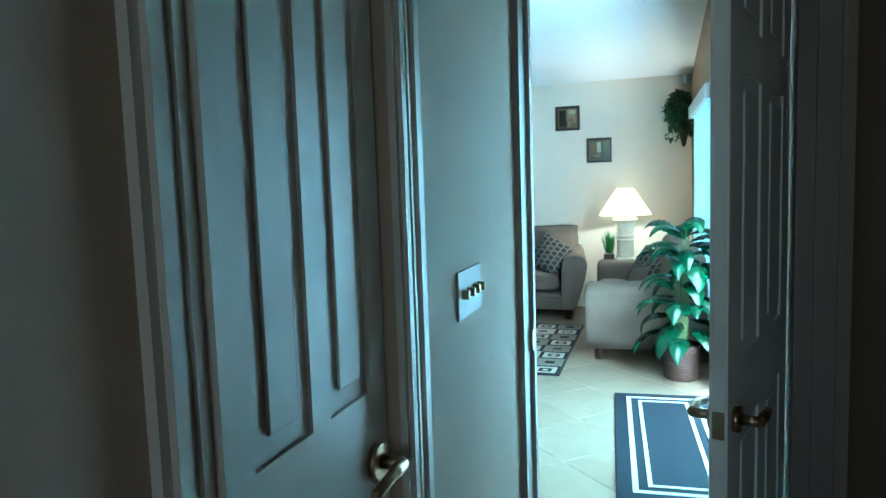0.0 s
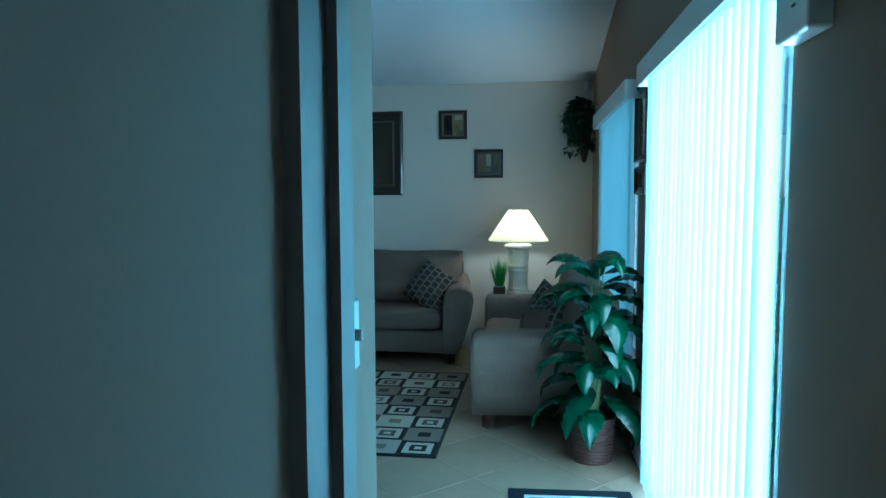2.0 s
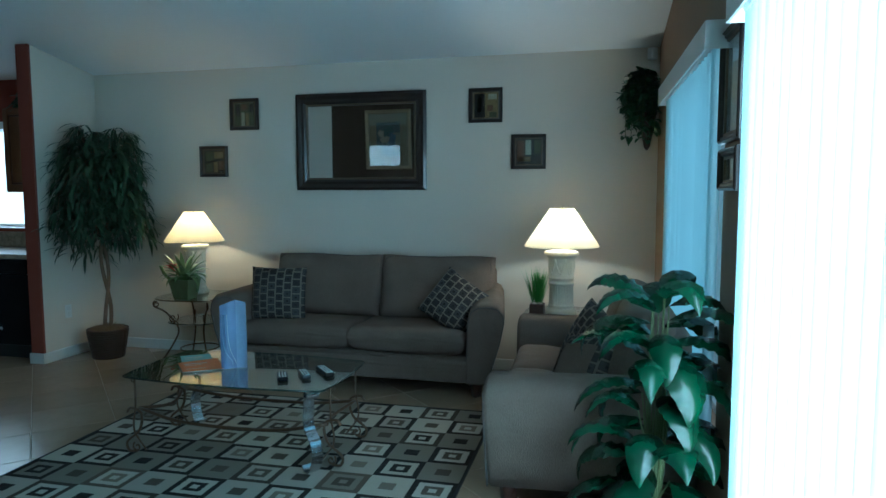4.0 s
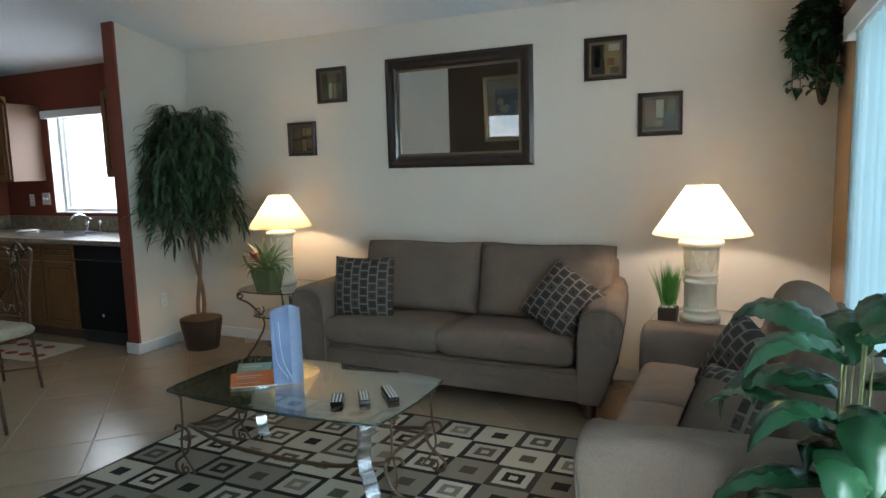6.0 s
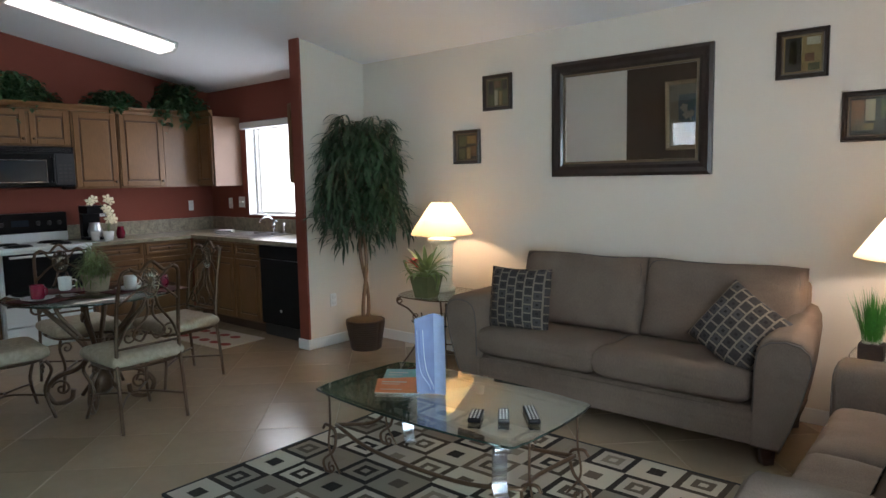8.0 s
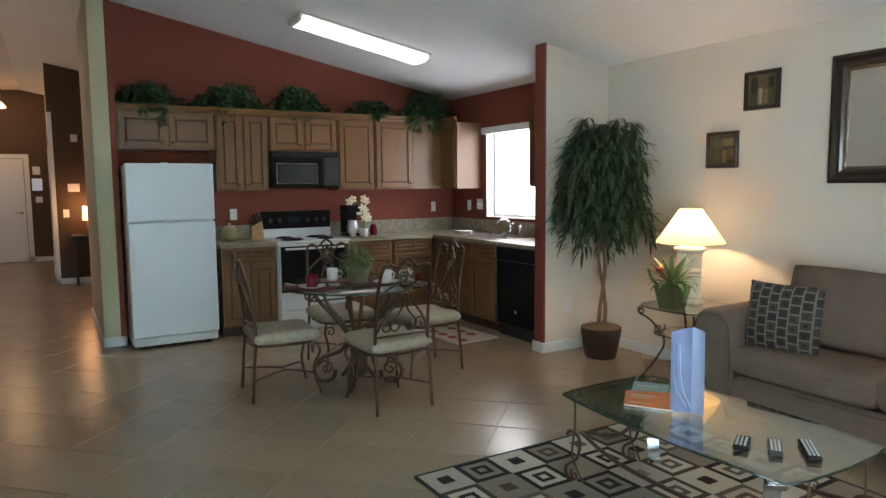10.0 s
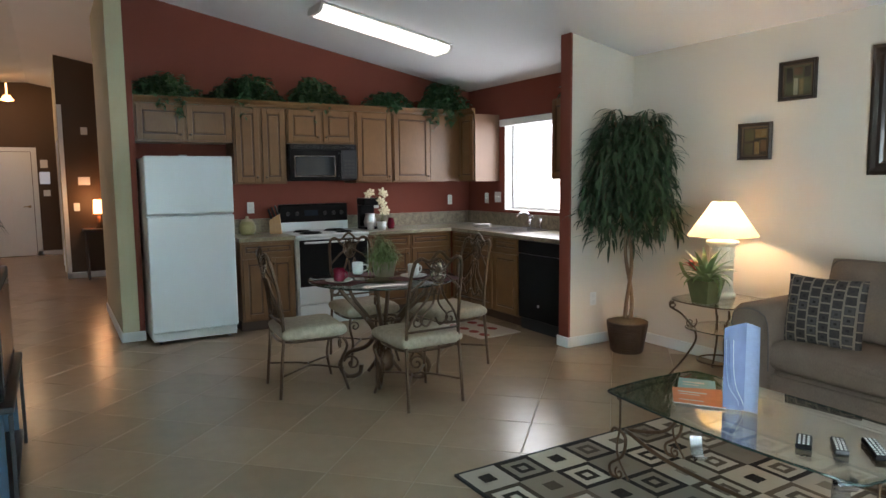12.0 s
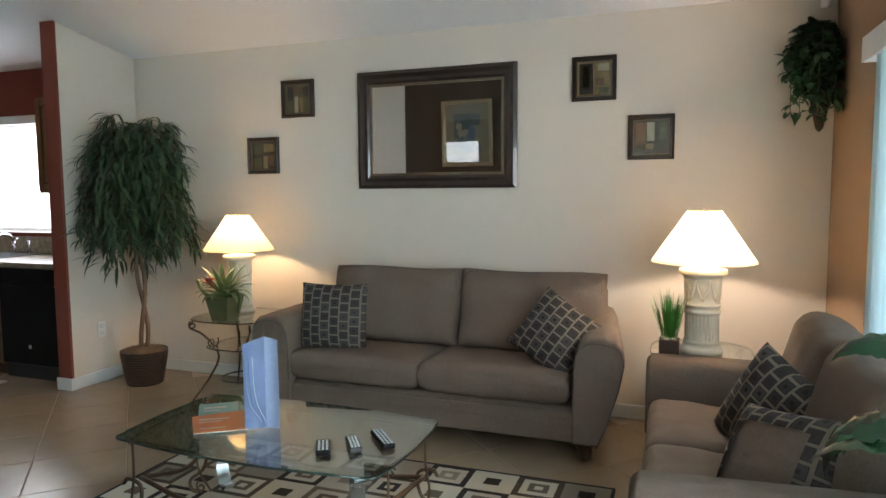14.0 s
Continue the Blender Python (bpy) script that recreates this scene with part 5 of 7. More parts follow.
def ficus():
    p = thing("ficus_tree", "artificial weeping ficus tree with drooping crown in a dark basket", "potted tree", -3.925, 7.655)
    bm = bmesh.new()
    lathe(bm, [(0, 0.002), (0.125, 0.0), (0.128, 0.02), (0.165, 0.24), (0.17, 0.255), (0.158, 0.258), (0.150, 0.235)], seg=32)
    pot = part("basket", bm, M_basket, p, "dark brown woven basket")
    bm = bmesh.new()
    for k in range(12):
        z = 0.015 + 0.0195 * k
        r = 0.128 + 0.165 * z
        tube(bm, [(r * math.cos(a), r * math.sin(a), z) for a in (2 * math.pi * j / 28 for j in range(29))], 0.0055, 5)
    part("weave", bm, M_basket, pot)
    bm = bmesh.new()
    for k in range(160):
        a, r = rnd.uniform(0, 6.28), 0.15 * math.sqrt(rnd.random())
        blade(bm, (r * math.cos(a), r * math.sin(a), 0.280 - 1.4 * r * r + 0.012 * rnd.random()), rnd.uniform(0, 6.28), rnd.uniform(-0.2, 0.6), 0.035, 0.012, 0.8, n=2)
    lathe(bm, [(0, 0.285), (0.07, 0.280), (0.13, 0.266), (0.158, 0.250), (0.150, 0.236)], seg=20)
    part("moss", bm, M_moss, pot)
    bm = bmesh.new()
    for k in range(2):
        ph = k * 3.14
        pts = [(0.024 * math.cos(ph + t * 6) + 0.02 * math.sin(t * 5), 0.024 * math.sin(ph + t * 6), 0.24 + 0.90 * t) for t in (j / 14 for j in range(15))]
        tube(bm, pts, [0.017 - 0.004 * j / 14 for j in range(15)], 8)
    part("trunk", bm, M_trunk, p, "two twisted woody stems")
    twigs, crown = bmesh.new(), bmesh.new()
    for k in range(150):
        t = k / 150
        lobe = 1 if k % 2 else -1
        head = Vector((0.67, 0.74, 0)) * (0.08 * lobe)
        yaw, zt = k * 2.39996, 1.16 + 0.82 * (1 - (1 - t) ** 0.9) + rnd.uniform(-0.04, 0.04)
        r = 0.255 * math.sqrt(max(0.03, 1 - ((zt - 1.40) / 0.66) ** 2)) * rnd.uniform(0.5, 1.05)
        base = Vector((0.02 * math.cos(yaw), 0.02 * math.sin(yaw), min(1.12 + 0.5 * t, zt - 0.1))) + head * t
        tipv = Vector((r * math.cos(yaw), r * math.sin(yaw), zt)) + head
        if tipv.x < -0.26:
            tipv.x = -0.26 - 0.2 * (abs(tipv.x) - 0.26)
        if tipv.y > 0.28:
            tipv.y = 0.28
        mid = base.lerp(tipv, 0.55) + Vector((0, 0, 0.12))
        end = tipv + Vector((0.07 * math.cos(yaw), 0.03 * math.sin(yaw), -0.12 - 0.20 * rnd.random()))
        path = bend([base, mid, tipv, end], 5)
        tube(twigs, path, [0.005 - 0.0035 * j / (len(path) - 1) for j in range(len(path))], 4)
        for j, q in enumerate(path[5:]):
            for s in range(2):
                a = yaw + rnd.uniform(-1.7, 1.7)
                blade(crown, q + Vector((rnd.uniform(-0.02, 0.02), rnd.uniform(-0.02, 0.02), 0)), a, rnd.uniform(-0.9, 0.3), rnd.uniform(0.13, 0.20), rnd.uniform(0.020, 0.030), rnd.uniform(0.7, 1.5), n=4)
    part("twig", twigs, M_trunk, p)
    tagged(part("crown", crown, M_leaf2, p), "narrow dark green drooping leaves")
    return p


ficus()


def ivy(name, label, x, y, z, spread, height, n, trail=0.2, material=None, seed=1, toward=(0, 0), kind="leaf", cat="artificial greenery", group=""):
    """A trailing plant of small leaves."""
    r2 = random.Random(seed)
    p = thing(name, label, cat, x, y, z, group=group)
    vines, leaves = bmesh.new(), bmesh.new()
    for k in range(n):
        yaw = k * 2.39996 + r2.uniform(-0.4, 0.4)
        ex, ey = spread[0] * math.cos(yaw) * r2.uniform(0.4, 1) + toward[0] * r2.random(), spread[1] * math.sin(yaw) * r2.uniform(0.4, 1) + toward[1] * r2.random()
        h = height * r2.uniform(0.25, 1)
        drop = trail * r2.random() if r2.random() < 0.5 else -h * 0.5
        path = bend([(0.02 * ex, 0.02 * ey, 0.02), (ex * 0.5, ey * 0.5, h), (ex, ey, max(0.03, h * 0.45) if drop < 0 else h * 0.5), (ex * 1.03, ey * 1.05, -drop if drop > 0 else max(0.03, h * 0.3))], 4)
        tube(vines, path, 0.0025, 4)
        for q in path[2:]:
            for s in range(3 if kind == "leaf" else 4):
                blade(leaves, q + Vector((r2.uniform(-0.015, 0.015),) * 3), r2.uniform(0, 6.28), r2.uniform(-0.9, 0.5), r2.uniform(0.05, 0.085) if kind == "leaf" else r2.uniform(0.07, 0.13), r2.uniform(0.035, 0.055) if kind == "leaf" else 0.009, r2.uniform(0.2, 1.2), n=3)
    part("vine", vines, M_stem, p)
    part("foliage", leaves, material or M_ivy, p)
    return p


iv = ivy("hanging_ivy", "green artificial ivy spilling from a dark corner wall sconce", 0.555, 7.86, 2.10, (0.10, 0.12), 0.22, 64, 0.30, seed=3, toward=(-0.06, -0.05))
bm = bmesh.new()
lathe(bm, [(0.004, -0.36), (0.02, -0.34), (0.045, -0.22), (0.065, -0.08), (0.075, 0.0), (0.068, 0.004), (0.05, -0.06)], at=(0.02, 0.07, 0), seg=20)
part("wall_pocket", bm, M_basket, iv, "dark cone-shaped wall pocket")

br2 = thing("bromeliad", "variegated bromeliad with a red bloom in a square green pot", "potted plant", -2.94, 7.37, 0.596)
bm = bmesh.new()
for z0, z1, a, b in ((0.0, 0.16, 0.062, 0.090),):
    lo = [bm.verts.new((s * a, t * a, z0)) for s, t in ((-1, -1), (1, -1), (1, 1), (-1, 1))]
    hi = [bm.verts.new((s * b, t * b, z1)) for s, t in ((-1, -1), (1, -1), (1, 1), (-1, 1))]
    hj = [bm.verts.new((s * (b - 0.008), t * (b - 0.008), z1)) for s, t in ((-1, -1), (1, -1), (1, 1), (-1, 1))]
    hk = [bm.verts.new((s * (b - 0.012), t * (b - 0.012), z1 - 0.03)) for s, t in ((-1, -1), (1, -1), (1, 1), (-1, 1))]
    for u, v in ((lo, hi), (hi, hj), (hj, hk)):
        for k in range(4):
            bm.faces.new((u[k], u[(k + 1) % 4], v[(k + 1) % 4], v[k]))
    bm.faces.new(lo[::-1])
    bm.faces.new(hk)
bmesh.ops.bevel(bm, geom=list(bm.edges), offset=0.003, segments=1, affect="EDGES")
part("pot", bm, M_greenpot, br2, "green glazed square pot")
for k in range(30):
    a = k * 2.39996
    bm = bmesh.new()
    blade(bm, (0.02 * math.cos(a), 0.02 * math.sin(a), 0.14), a, 1.35 - 0.02 * k, 0.27 - 0.003 * k, 0.044, 0.4 + 0.07 * k, n=6, fold=0.4)
    part("leaf", bm, M_sage, br2)
bm = bmesh.new()
tube(bm, bend([(0, 0, 0.14), (-0.05, -0.03, 0.21), (-0.085, -0.04, 0.25)], 4), 0.006, 6)
for k in range(9):
    a = k * 2.4
    blade(bm, (-0.085, -0.04, 0.24), a, 1.0 - 0.08 * k, 0.075, 0.042, 0.8, n=4)
part("bloom", bm, M_redfl, br2, "small red and white bloom")
bm = bmesh.new()
tube(bm, bend([(-0.02, 0, 0.15), (-0.12, -0.02, 0.16), (-0.17, -0.02, 0.20), (-0.20, -0.02, 0.26)], 5), 0.012, 6)
tube(bm, bend([(0.02, 0, 0.15), (0.10, -0.02, 0.20), (0.14, -0.02, 0.16), (0.12, -0.02, 0.06)], 5), 0.011, 6)
part("curled_tendril", bm, M_sage, br2)

gr = thing("grass_plant", "tuft of bright green artificial grass in a small square dark pot", "potted plant", -0.155, 7.36, 0.593)
part("pot", rbox(-0.05, 0.05, -0.05, 0.05, 0, 0.075, 0.006, 2), M_basket, gr)
bm = bmesh.new()
for k in range(170):
    a, r = rnd.uniform(0, 6.28), 0.04 * math.sqrt(rnd.random())
    blade(bm, (r * math.cos(a), r * math.sin(a), 0.07), a, rnd.uniform(1.25, 1.56), rnd.uniform(0.15, 0.27), 0.006, rnd.uniform(0, 0.25), n=3)
part("tuft", bm, M_grass, gr)
bm = bmesh.new()
for k in range(40):
    a, r = rnd.uniform(0, 6.28), 0.042 * math.sqrt(rnd.random())
    tube(bm, [(r * math.cos(a), r * math.sin(a), 0.073), (r * math.cos(a) + 0.006, r * math.sin(a), 0.082)], 0.007, 5)
part("pebble_layer", bm, M_stone, gr)

pl = thing("parlor_palm", "small potted palm beside the television", "potted plant", -4.46, 3.20)
pl.scale = (0.5, 0.5, 1.03)
bm = bmesh.new()
lathe(bm, [(0, 0), (0.09, 0), (0.125, 0.26), (0.115, 0.27), (0.11, 0.24), (0, 0.24)], seg=24)
part("pot", bm, M_basket, pl)
bm, fr = bmesh.new(), bmesh.new()
for k in range(9):
    a = k * 2.39996
    a, rr = (k - 4) * 0.13, 0.30 + 0.07 * (k % 4)
    path = bend([(0, 0, 0.24), (0.1 * rr * math.cos(a), 0.1 * rr * math.sin(a), 0.75), (0.55 * rr * math.cos(a), 0.55 * rr * math.sin(a), 1.22), (rr * math.cos(a), rr * math.sin(a), 1.20)], 6)
    tube(bm, path, 0.004, 5)
    for q in path[9:]:
        for s in (-1, 1):
            blade(fr, q, a + s * 1.0, -0.1, 0.13, 0.014, 1.2, n=4)
part("stem", bm, M_stem, pl)
part("frond", fr, M_leaf2, pl)

# ---- kitchen ----


def cabinet(name, label, x0, y0, rz, w, h, d, z, doors, drawers=0, group="", end=None, knob_low=True):
    """A cabinet whose back lies on local y = 0 and which faces -y."""
    c = thing(name, label, "cabinet", x0, y0, z, rz, group)
    base = 0.10 if not knob_low else 0.0
    part("carcass", rbox(0.001, w - 0.001, -d, 0, base, h, 0.002, 1), M_cab, c)
    if base:
        part("toe_kick", rbox(0.002, w - 0.002, -d + 0.06, -0.01, 0, base, 0.001, 1), M_kick, c)
    dz = 0.15 if drawers else 0
    dw = w / doors
    faces = [(k * dw, (k + 1) * dw, base, h - dz, "door") for k in range(doors)]
    if drawers:
        faces += [(k * w / drawers, (k + 1) * w / drawers, h - dz, h, "drawer") for k in range(drawers)]
    for k, (a, b, z0, z1, kind) in enumerate(faces):
        a, b, z0, z1 = a + 0.016, b - 0.016, z0 + 0.018, z1 - 0.014
        fw = 0.052 if kind == "door" else 0.03
        bm = bmesh.new()
        for q in ((a, a + fw, z0, z1), (b - fw, b, z0, z1), (a + fw, b - fw, z0, z0 + fw), (a + fw, b - fw, z1 - fw, z1)):
            box(bm, q[0], q[1], -d - 0.020, -d - 0.001, q[2], q[3])
        bmesh.ops.bevel(bm, geom=list(bm.edges), offset=0.003, segments=1, affect="EDGES")
        dr = part(kind, bm, M_cab, c)
        bm = bmesh.new()
        box(bm, a + fw, b - fw, -d - 0.009, -d - 0.001, z0 + fw, z1 - fw)
        part("groove", bm, M_cabdark, dr, "dark glazed groove")
        if b - a > 2 * fw + 0.06 and z1 - z0 > 2 * fw + 0.05:
            part("raised_panel", rbox(a + fw + 0.014, b - fw - 0.014, -d - 0.018, -d - 0.0085, z0 + fw + 0.014, z1 - fw - 0.014, 0.006, 2), M_cab, dr)
        if kind == "door":
            right = (k % 2 == 0) if doors > 1 else True
            kx = b - 0.028 if right else a + 0.028
            kz = z0 + 0.05 if knob_low else z1 - 0.05
        else:
            kx, kz = (a + b) / 2, (z0 + z1) / 2
        bm = bmesh.new()
        tube(bm, [(kx, -d - 0.020, kz), (kx, -d - 0.032, kz)], 0.006, 8)
        tube(bm, [(kx, -d - 0.032, kz), (kx, -d - 0.038, kz), (kx, -d - 0.046, kz)], [0.011, 0.014, 0.009], 10)
        part("knob", bm, M_bronze, dr)
    if end:
        part("end_panel", rbox(w, w + 0.008, -d, 0, 0.0, h, 0.001, 1), M_cabend, c, "pale maple end panel")
    return c


WX = -6.95
GU, GB = "wall cabinets of the kitchen", "base cabinets of the kitchen"
UZ = 1.42
cabinet("wall_cabinet", "short two-door glazed maple wall cabinet over the refrigerator", WX, 4.245, 90, 0.865, 0.35, 0.33, 1.82, 2, group=GU)
cabinet("wall_cabinet", "tall two-door glazed maple wall cabinet beside the microwave", WX, 5.115, 90, 0.52, 0.75, 0.33, UZ, 2, group=GU)
cabinet("wall_cabinet", "short two-door glazed maple wall cabinet over the microwave", WX, 5.64, 90, 0.74, 0.345, 0.33, 1.825, 2, group=GU)
cabinet("wall_cabinet", "tall single-door glazed maple wall cabinet", WX, 6.385, 90, 0.43, 0.75, 0.33, UZ, 1, group=GU)
cabinet("wall_cabinet", "tall single-door glazed maple wall cabinet near the corner", WX, 6.82, 90, 0.48, 0.75, 0.33, UZ, 1, group=GU)
cabinet("wall_cabinet", "two-door glazed maple wall cabinet by the window, pale side panel showing", -6.95, 8.03, 0, 0.64, 0.75, 0.33, UZ, 2, group=GU, end=True)
cabinet("wall_cabinet", "tall narrow glazed maple wall cabinet beside the kitchen window", -4.968, 8.03, 0, 0.572, 0.75, 0.33, 1.44, 1, group=GU)
# corner cabinet front, set across the corner
cc = thing("corner_cabinet", "glazed maple corner wall cabinet", "cabinet", -6.95, 7.302, UZ, group=GU)
bm = bmesh.new()
prism(bm, [(0.0, 0.0), (0.33, 0.0), (0.33, 0.396), (0.0, 0.396)], 0.001, 0.749)
part("carcass", bm, M_cab, cc)
# crown moulding
bm = bmesh.new()
prof = [(0.0, 0.0), (0.012, 0.0), (0.018, 0.02), (0.045, 0.045), (0.05, 0.06), (0.0, 0.06)]
prism(bm, [(WX + 0.33 + a, 2.172 + b) for a, b in prof], 4.245, 7.69, "y")
tagged(part("crown_moulding", bm, M_cab, None), kind="structure")
bm = bmesh.new()
prism(bm, [(7.70 - a, 2.172 + b) for a, b in prof], -6.57, -6.30, "x")
tagged(part("crown_moulding", bm, M_cab, None), kind="structure")

cabinet("base_cabinet", "glazed maple base cabinet with a drawer between refrigerator and stove", WX, 5.075, 90, 0.53, 0.872, 0.58, 0, 2, 1, group=GB, knob_low=False)
cabinet("base_cabinet", "glazed maple base cabinet with drawers beside the stove", WX, 6.395, 90, 0.50, 0.872, 0.58, 0, 1, 1, group=GB, knob_low=False)
cabinet("base_cabinet", "glazed maple corner base cabinet", WX, 6.897, 90, 0.51, 0.872, 0.58, 0, 1, 1, group=GB, knob_low=False)
cabinet("base_cabinet", "glazed maple sink base cabinet under the window", -6.355, 8.03, 0, 0.80, 0.872, 0.60, 0, 2, 2, group=GB, knob_low=False)
cabinet("base_cabinet", "narrow glazed maple base cabinet beside the dishwasher", -5.553, 8.03, 0, 0.43, 0.872, 0.60, 0, 1, 1, group=GB, knob_low=False)

bm = bmesh.new()
for b in ((WX, -6.325, 5.06, 5.605), (WX, -6.325, 6.39, 8.03), (-6.325, -5.96, 7.39, 8.03), (-5.35, -4.394, 7.39, 8.03), (-5.96, -5.35, 7.39, 7.47), (-5.96, -5.35, 7.93, 8.03)):
    box(bm, b[0], b[1], b[2], b[3], 0.875, 0.912)
tagged(part("countertop", bm, M_counter, None), "speckled tan laminate countertop running round the kitchen corner", "countertop")
bm = bmesh.new()
for b in ((WX, WX + 0.018, 5.06, 5.605), (WX, WX + 0.018, 6.39, 8.012), (WX + 0.018, -4.394, 8.012, 8.03)):
    box(bm, b[0], b[1], b[2], b[3], 0.913, 1.06)
tagged(part("backsplash", bm, M_counter, None), "speckled tan laminate backsplash", "backsplash")
wc = thing("window_valance", "short white roller shade rolled up over the kitchen window", "window shade", -6.225, 8.03, 2.03)
part("cassette", rbox(0, 1.23, -0.06, 0, 0, 0.075, 0.01, 2), M_white, wc)

sk = thing("kitchen_sink", "stainless steel double sink set in the countertop", "sink", -5.655, 7.70, 0.913)
bm = bmesh.new()
for b in ((-0.335, 0.335, -0.25, -0.225), (-0.335, 0.335, 0.225, 0.25), (-0.335, -0.31, -0.225, 0.225), (0.31, 0.335, -0.225, 0.225), (-0.012, 0.012, -0.225, 0.225)):
    box(bm, b[0], b[1], b[2], b[3], 0.0, 0.008)
part("rim", bm, M_steel, sk)
for x0, x1 in ((-0.305, -0.012), (0.012, 0.305)):
    bm = bmesh.new()
    box(bm, x0, x1, -0.222, -0.218, -0.17, 0.004)
    box(bm, x0, x1, 0.218, 0.222, -0.17, 0.004)
    box(bm, x0, x0 + 0.004, -0.218, 0.218, -0.17, 0.004)
    box(bm, x1 - 0.004, x1, -0.218, 0.218, -0.17, 0.004)
    box(bm, x0, x1, -0.222, 0.222, -0.175, -0.17)
    part("basin", bm, M_steel, sk)
fa = thing("faucet", "chrome single-spout kitchen faucet with a side sprayer", "faucet", -5.62, 7.94, 0.921)
bm = bmesh.new()
box(bm, -0.11, 0.11, -0.025, 0.025, 0, 0.012)
part("deck_plate", bm, M_chrome, fa)
bm = bmesh.new()
tube(bm, bend([(0, 0, 0.01), (0, 0, 0.11), (0, -0.05, 0.165), (0, -0.13, 0.16), (0, -0.17, 0.12)], 6), 0.012, 10)
part("spout", bm, M_chrome, fa)
bm = bmesh.new()
tube(bm, [(0, 0, 0.05), (0.0, 0, 0.10)], 0.022, 12)
tube(bm, bend([(0, 0, 0.10), (0.05, -0.01, 0.125), (0.09, -0.02, 0.12)], 4), 0.007, 8)
part("handle", bm, M_chrome, fa)
bm = bmesh.new()
tube(bm, [(0.18, 0, 0), (0.18, 0, 0.04), (0.18, 0, 0.11)], [0.02, 0.014, 0.016], 10)
part("sprayer", bm, M_chrome, fa)

fr = thing("refrigerator", "white top-freezer refrigerator with a bottom grille in the red alcove", "refrigerator", WX + 0.02, 4.262, 0, 90)
part("body", rbox(0, 0.745, -0.615, 0, 0.04, 1.665, 0.008, 2), M_appl, fr)
part("freezer_door", rbox(0, 0.745, -0.685, -0.622, 1.165, 1.68, 0.012, 3), M_appl, fr)
part("door", rbox(0, 0.745, -0.685, -0.622, 0.115, 1.150, 0.012, 3), M_appl, fr)
bm = bmesh.new()
box(bm, 0.01, 0.735, -0.640, -0.617, 0.03, 0.10)
for k in range(4):
    box(bm, 0.02, 0.725, -0.645, -0.6405, 0.04 + 0.014 * k, 0.047 + 0.014 * k)
part("grille", bm, M_white, fr)
for x0 in (0.06, 0.66):
    part("foot", rbox(x0, x0 + 0.03, -0.60, -0.57, 0, 0.041, 0.004, 1), M_blackmat, fr)
part("hinge_cap", rbox(0.30, 0.36, -0.66, -0.60, 1.681, 1.69, 0.003, 1), M_appl, fr)

sv = thing("stove", "white electric range with a black oven door and black control panel", "stove", WX + 0.01, 5.612, 0, 90)
part("body", rbox(0, 0.765, -0.60, 0, 0.0, 0.885, 0.004, 1), M_appl, sv)
part("cooktop", rbox(-0.002, 0.767, -0.645, 0, 0.887, 0.915, 0.006, 2), M_appl, sv)
for cx, cy, r in ((0.2, -0.47, 0.10), (0.56, -0.47, 0.075), (0.2, -0.2, 0.075), (0.56, -0.2, 0.10)):
    bm = bmesh.new()
    for k in range(1, 5):
        rr = r * k / 4.3
        tube(bm, [(cx + rr * math.cos(a), cy + rr * math.sin(a), 0.926) for a in (2 * math.pi * j / 24 for j in range(25))], 0.006, 5)
    tube(bm, [(cx - r, cy, 0.919), (cx + r, cy, 0.919)], 0.004, 5)
    tube(bm, [(cx + (r + 0.012) * math.cos(a), cy + (r + 0.012) * math.sin(a), 0.917) for a in (2 * math.pi * j / 28 for j in range(29))], 0.005, 5)
    part("burner", bm, M_black, sv)
bgrd = part("backguard", rbox(0, 0.765, -0.08, 0, 0.915, 1.01, 0.006, 2), M_appl, sv)
part("control_panel", rbox(0.004, 0.761, -0.088, -0.004, 1.011, 1.20, 0.012, 3), M_black, sv)
for k in range(5):
    bm = bmesh.new()
    kx = (0.09, 0.19, 0.50, 0.60, 0.69)[k]
    tube(bm, [(kx, -0.088, 1.10), (kx, -0.105, 1.10)], [0.022, 0.018], 12)
    part("dial", bm, M_blackmat, sv)
part("clock_window", rbox(0.27, 0.42, -0.0905, -0.0885, 1.075, 1.135, 0.001, 1), M_screen, sv)
part("oven_door", rbox(0.008, 0.757, -0.640, -0.602, 0.22, 0.875, 0.008, 2), M_appl, sv)
part("oven_window", rbox(0.02, 0.745, -0.646, -0.6405, 0.40, 0.865, 0.003, 1), M_black, sv)
bm = bmesh.new()
tube(bm, bend([(0.10, -0.646, 0.84), (0.11, -0.68, 0.84), (0.655, -0.68, 0.84), (0.665, -0.646, 0.84)], 4), 0.010, 8)
part("handle", bm, M_white, sv)
part("storage_drawer", rbox(0.008, 0.757, -0.636, -0.602, 0.04, 0.21, 0.008, 2), M_appl, sv)

mw = thing("microwave", "black over-the-range microwave with a glossy window", "microwave", WX, 5.645, 1.445, 90)
part("body", rbox(0, 0.73, -0.38, 0, 0, 0.376, 0.006, 2), M_black, mw)
part("door", rbox(0.004, 0.555, -0.402, -0.381, 0.02, 0.315, 0.006, 2), M_black, mw)
part("door_window", rbox(0.055, 0.475, -0.405, -0.4025, 0.055, 0.245, 0.002, 1), mat("mesh_window", (0.022, 0.028, 0.034), 0.06, spec=0.7, coat=0.4), mw)
bm = bmesh.new()
for b in ((0.048, 0.482, 0.046, 0.052), (0.048, 0.482, 0.248, 0.254), (0.048, 0.054, 0.052, 0.248), (0.476, 0.482, 0.052, 0.248)):
    box(bm, b[0], b[1], -0.4055, -0.4022, b[2], b[3])
part("window_trim", bm, M_chrome, mw, "thin bright trim round the window")
bm = bmesh.new()
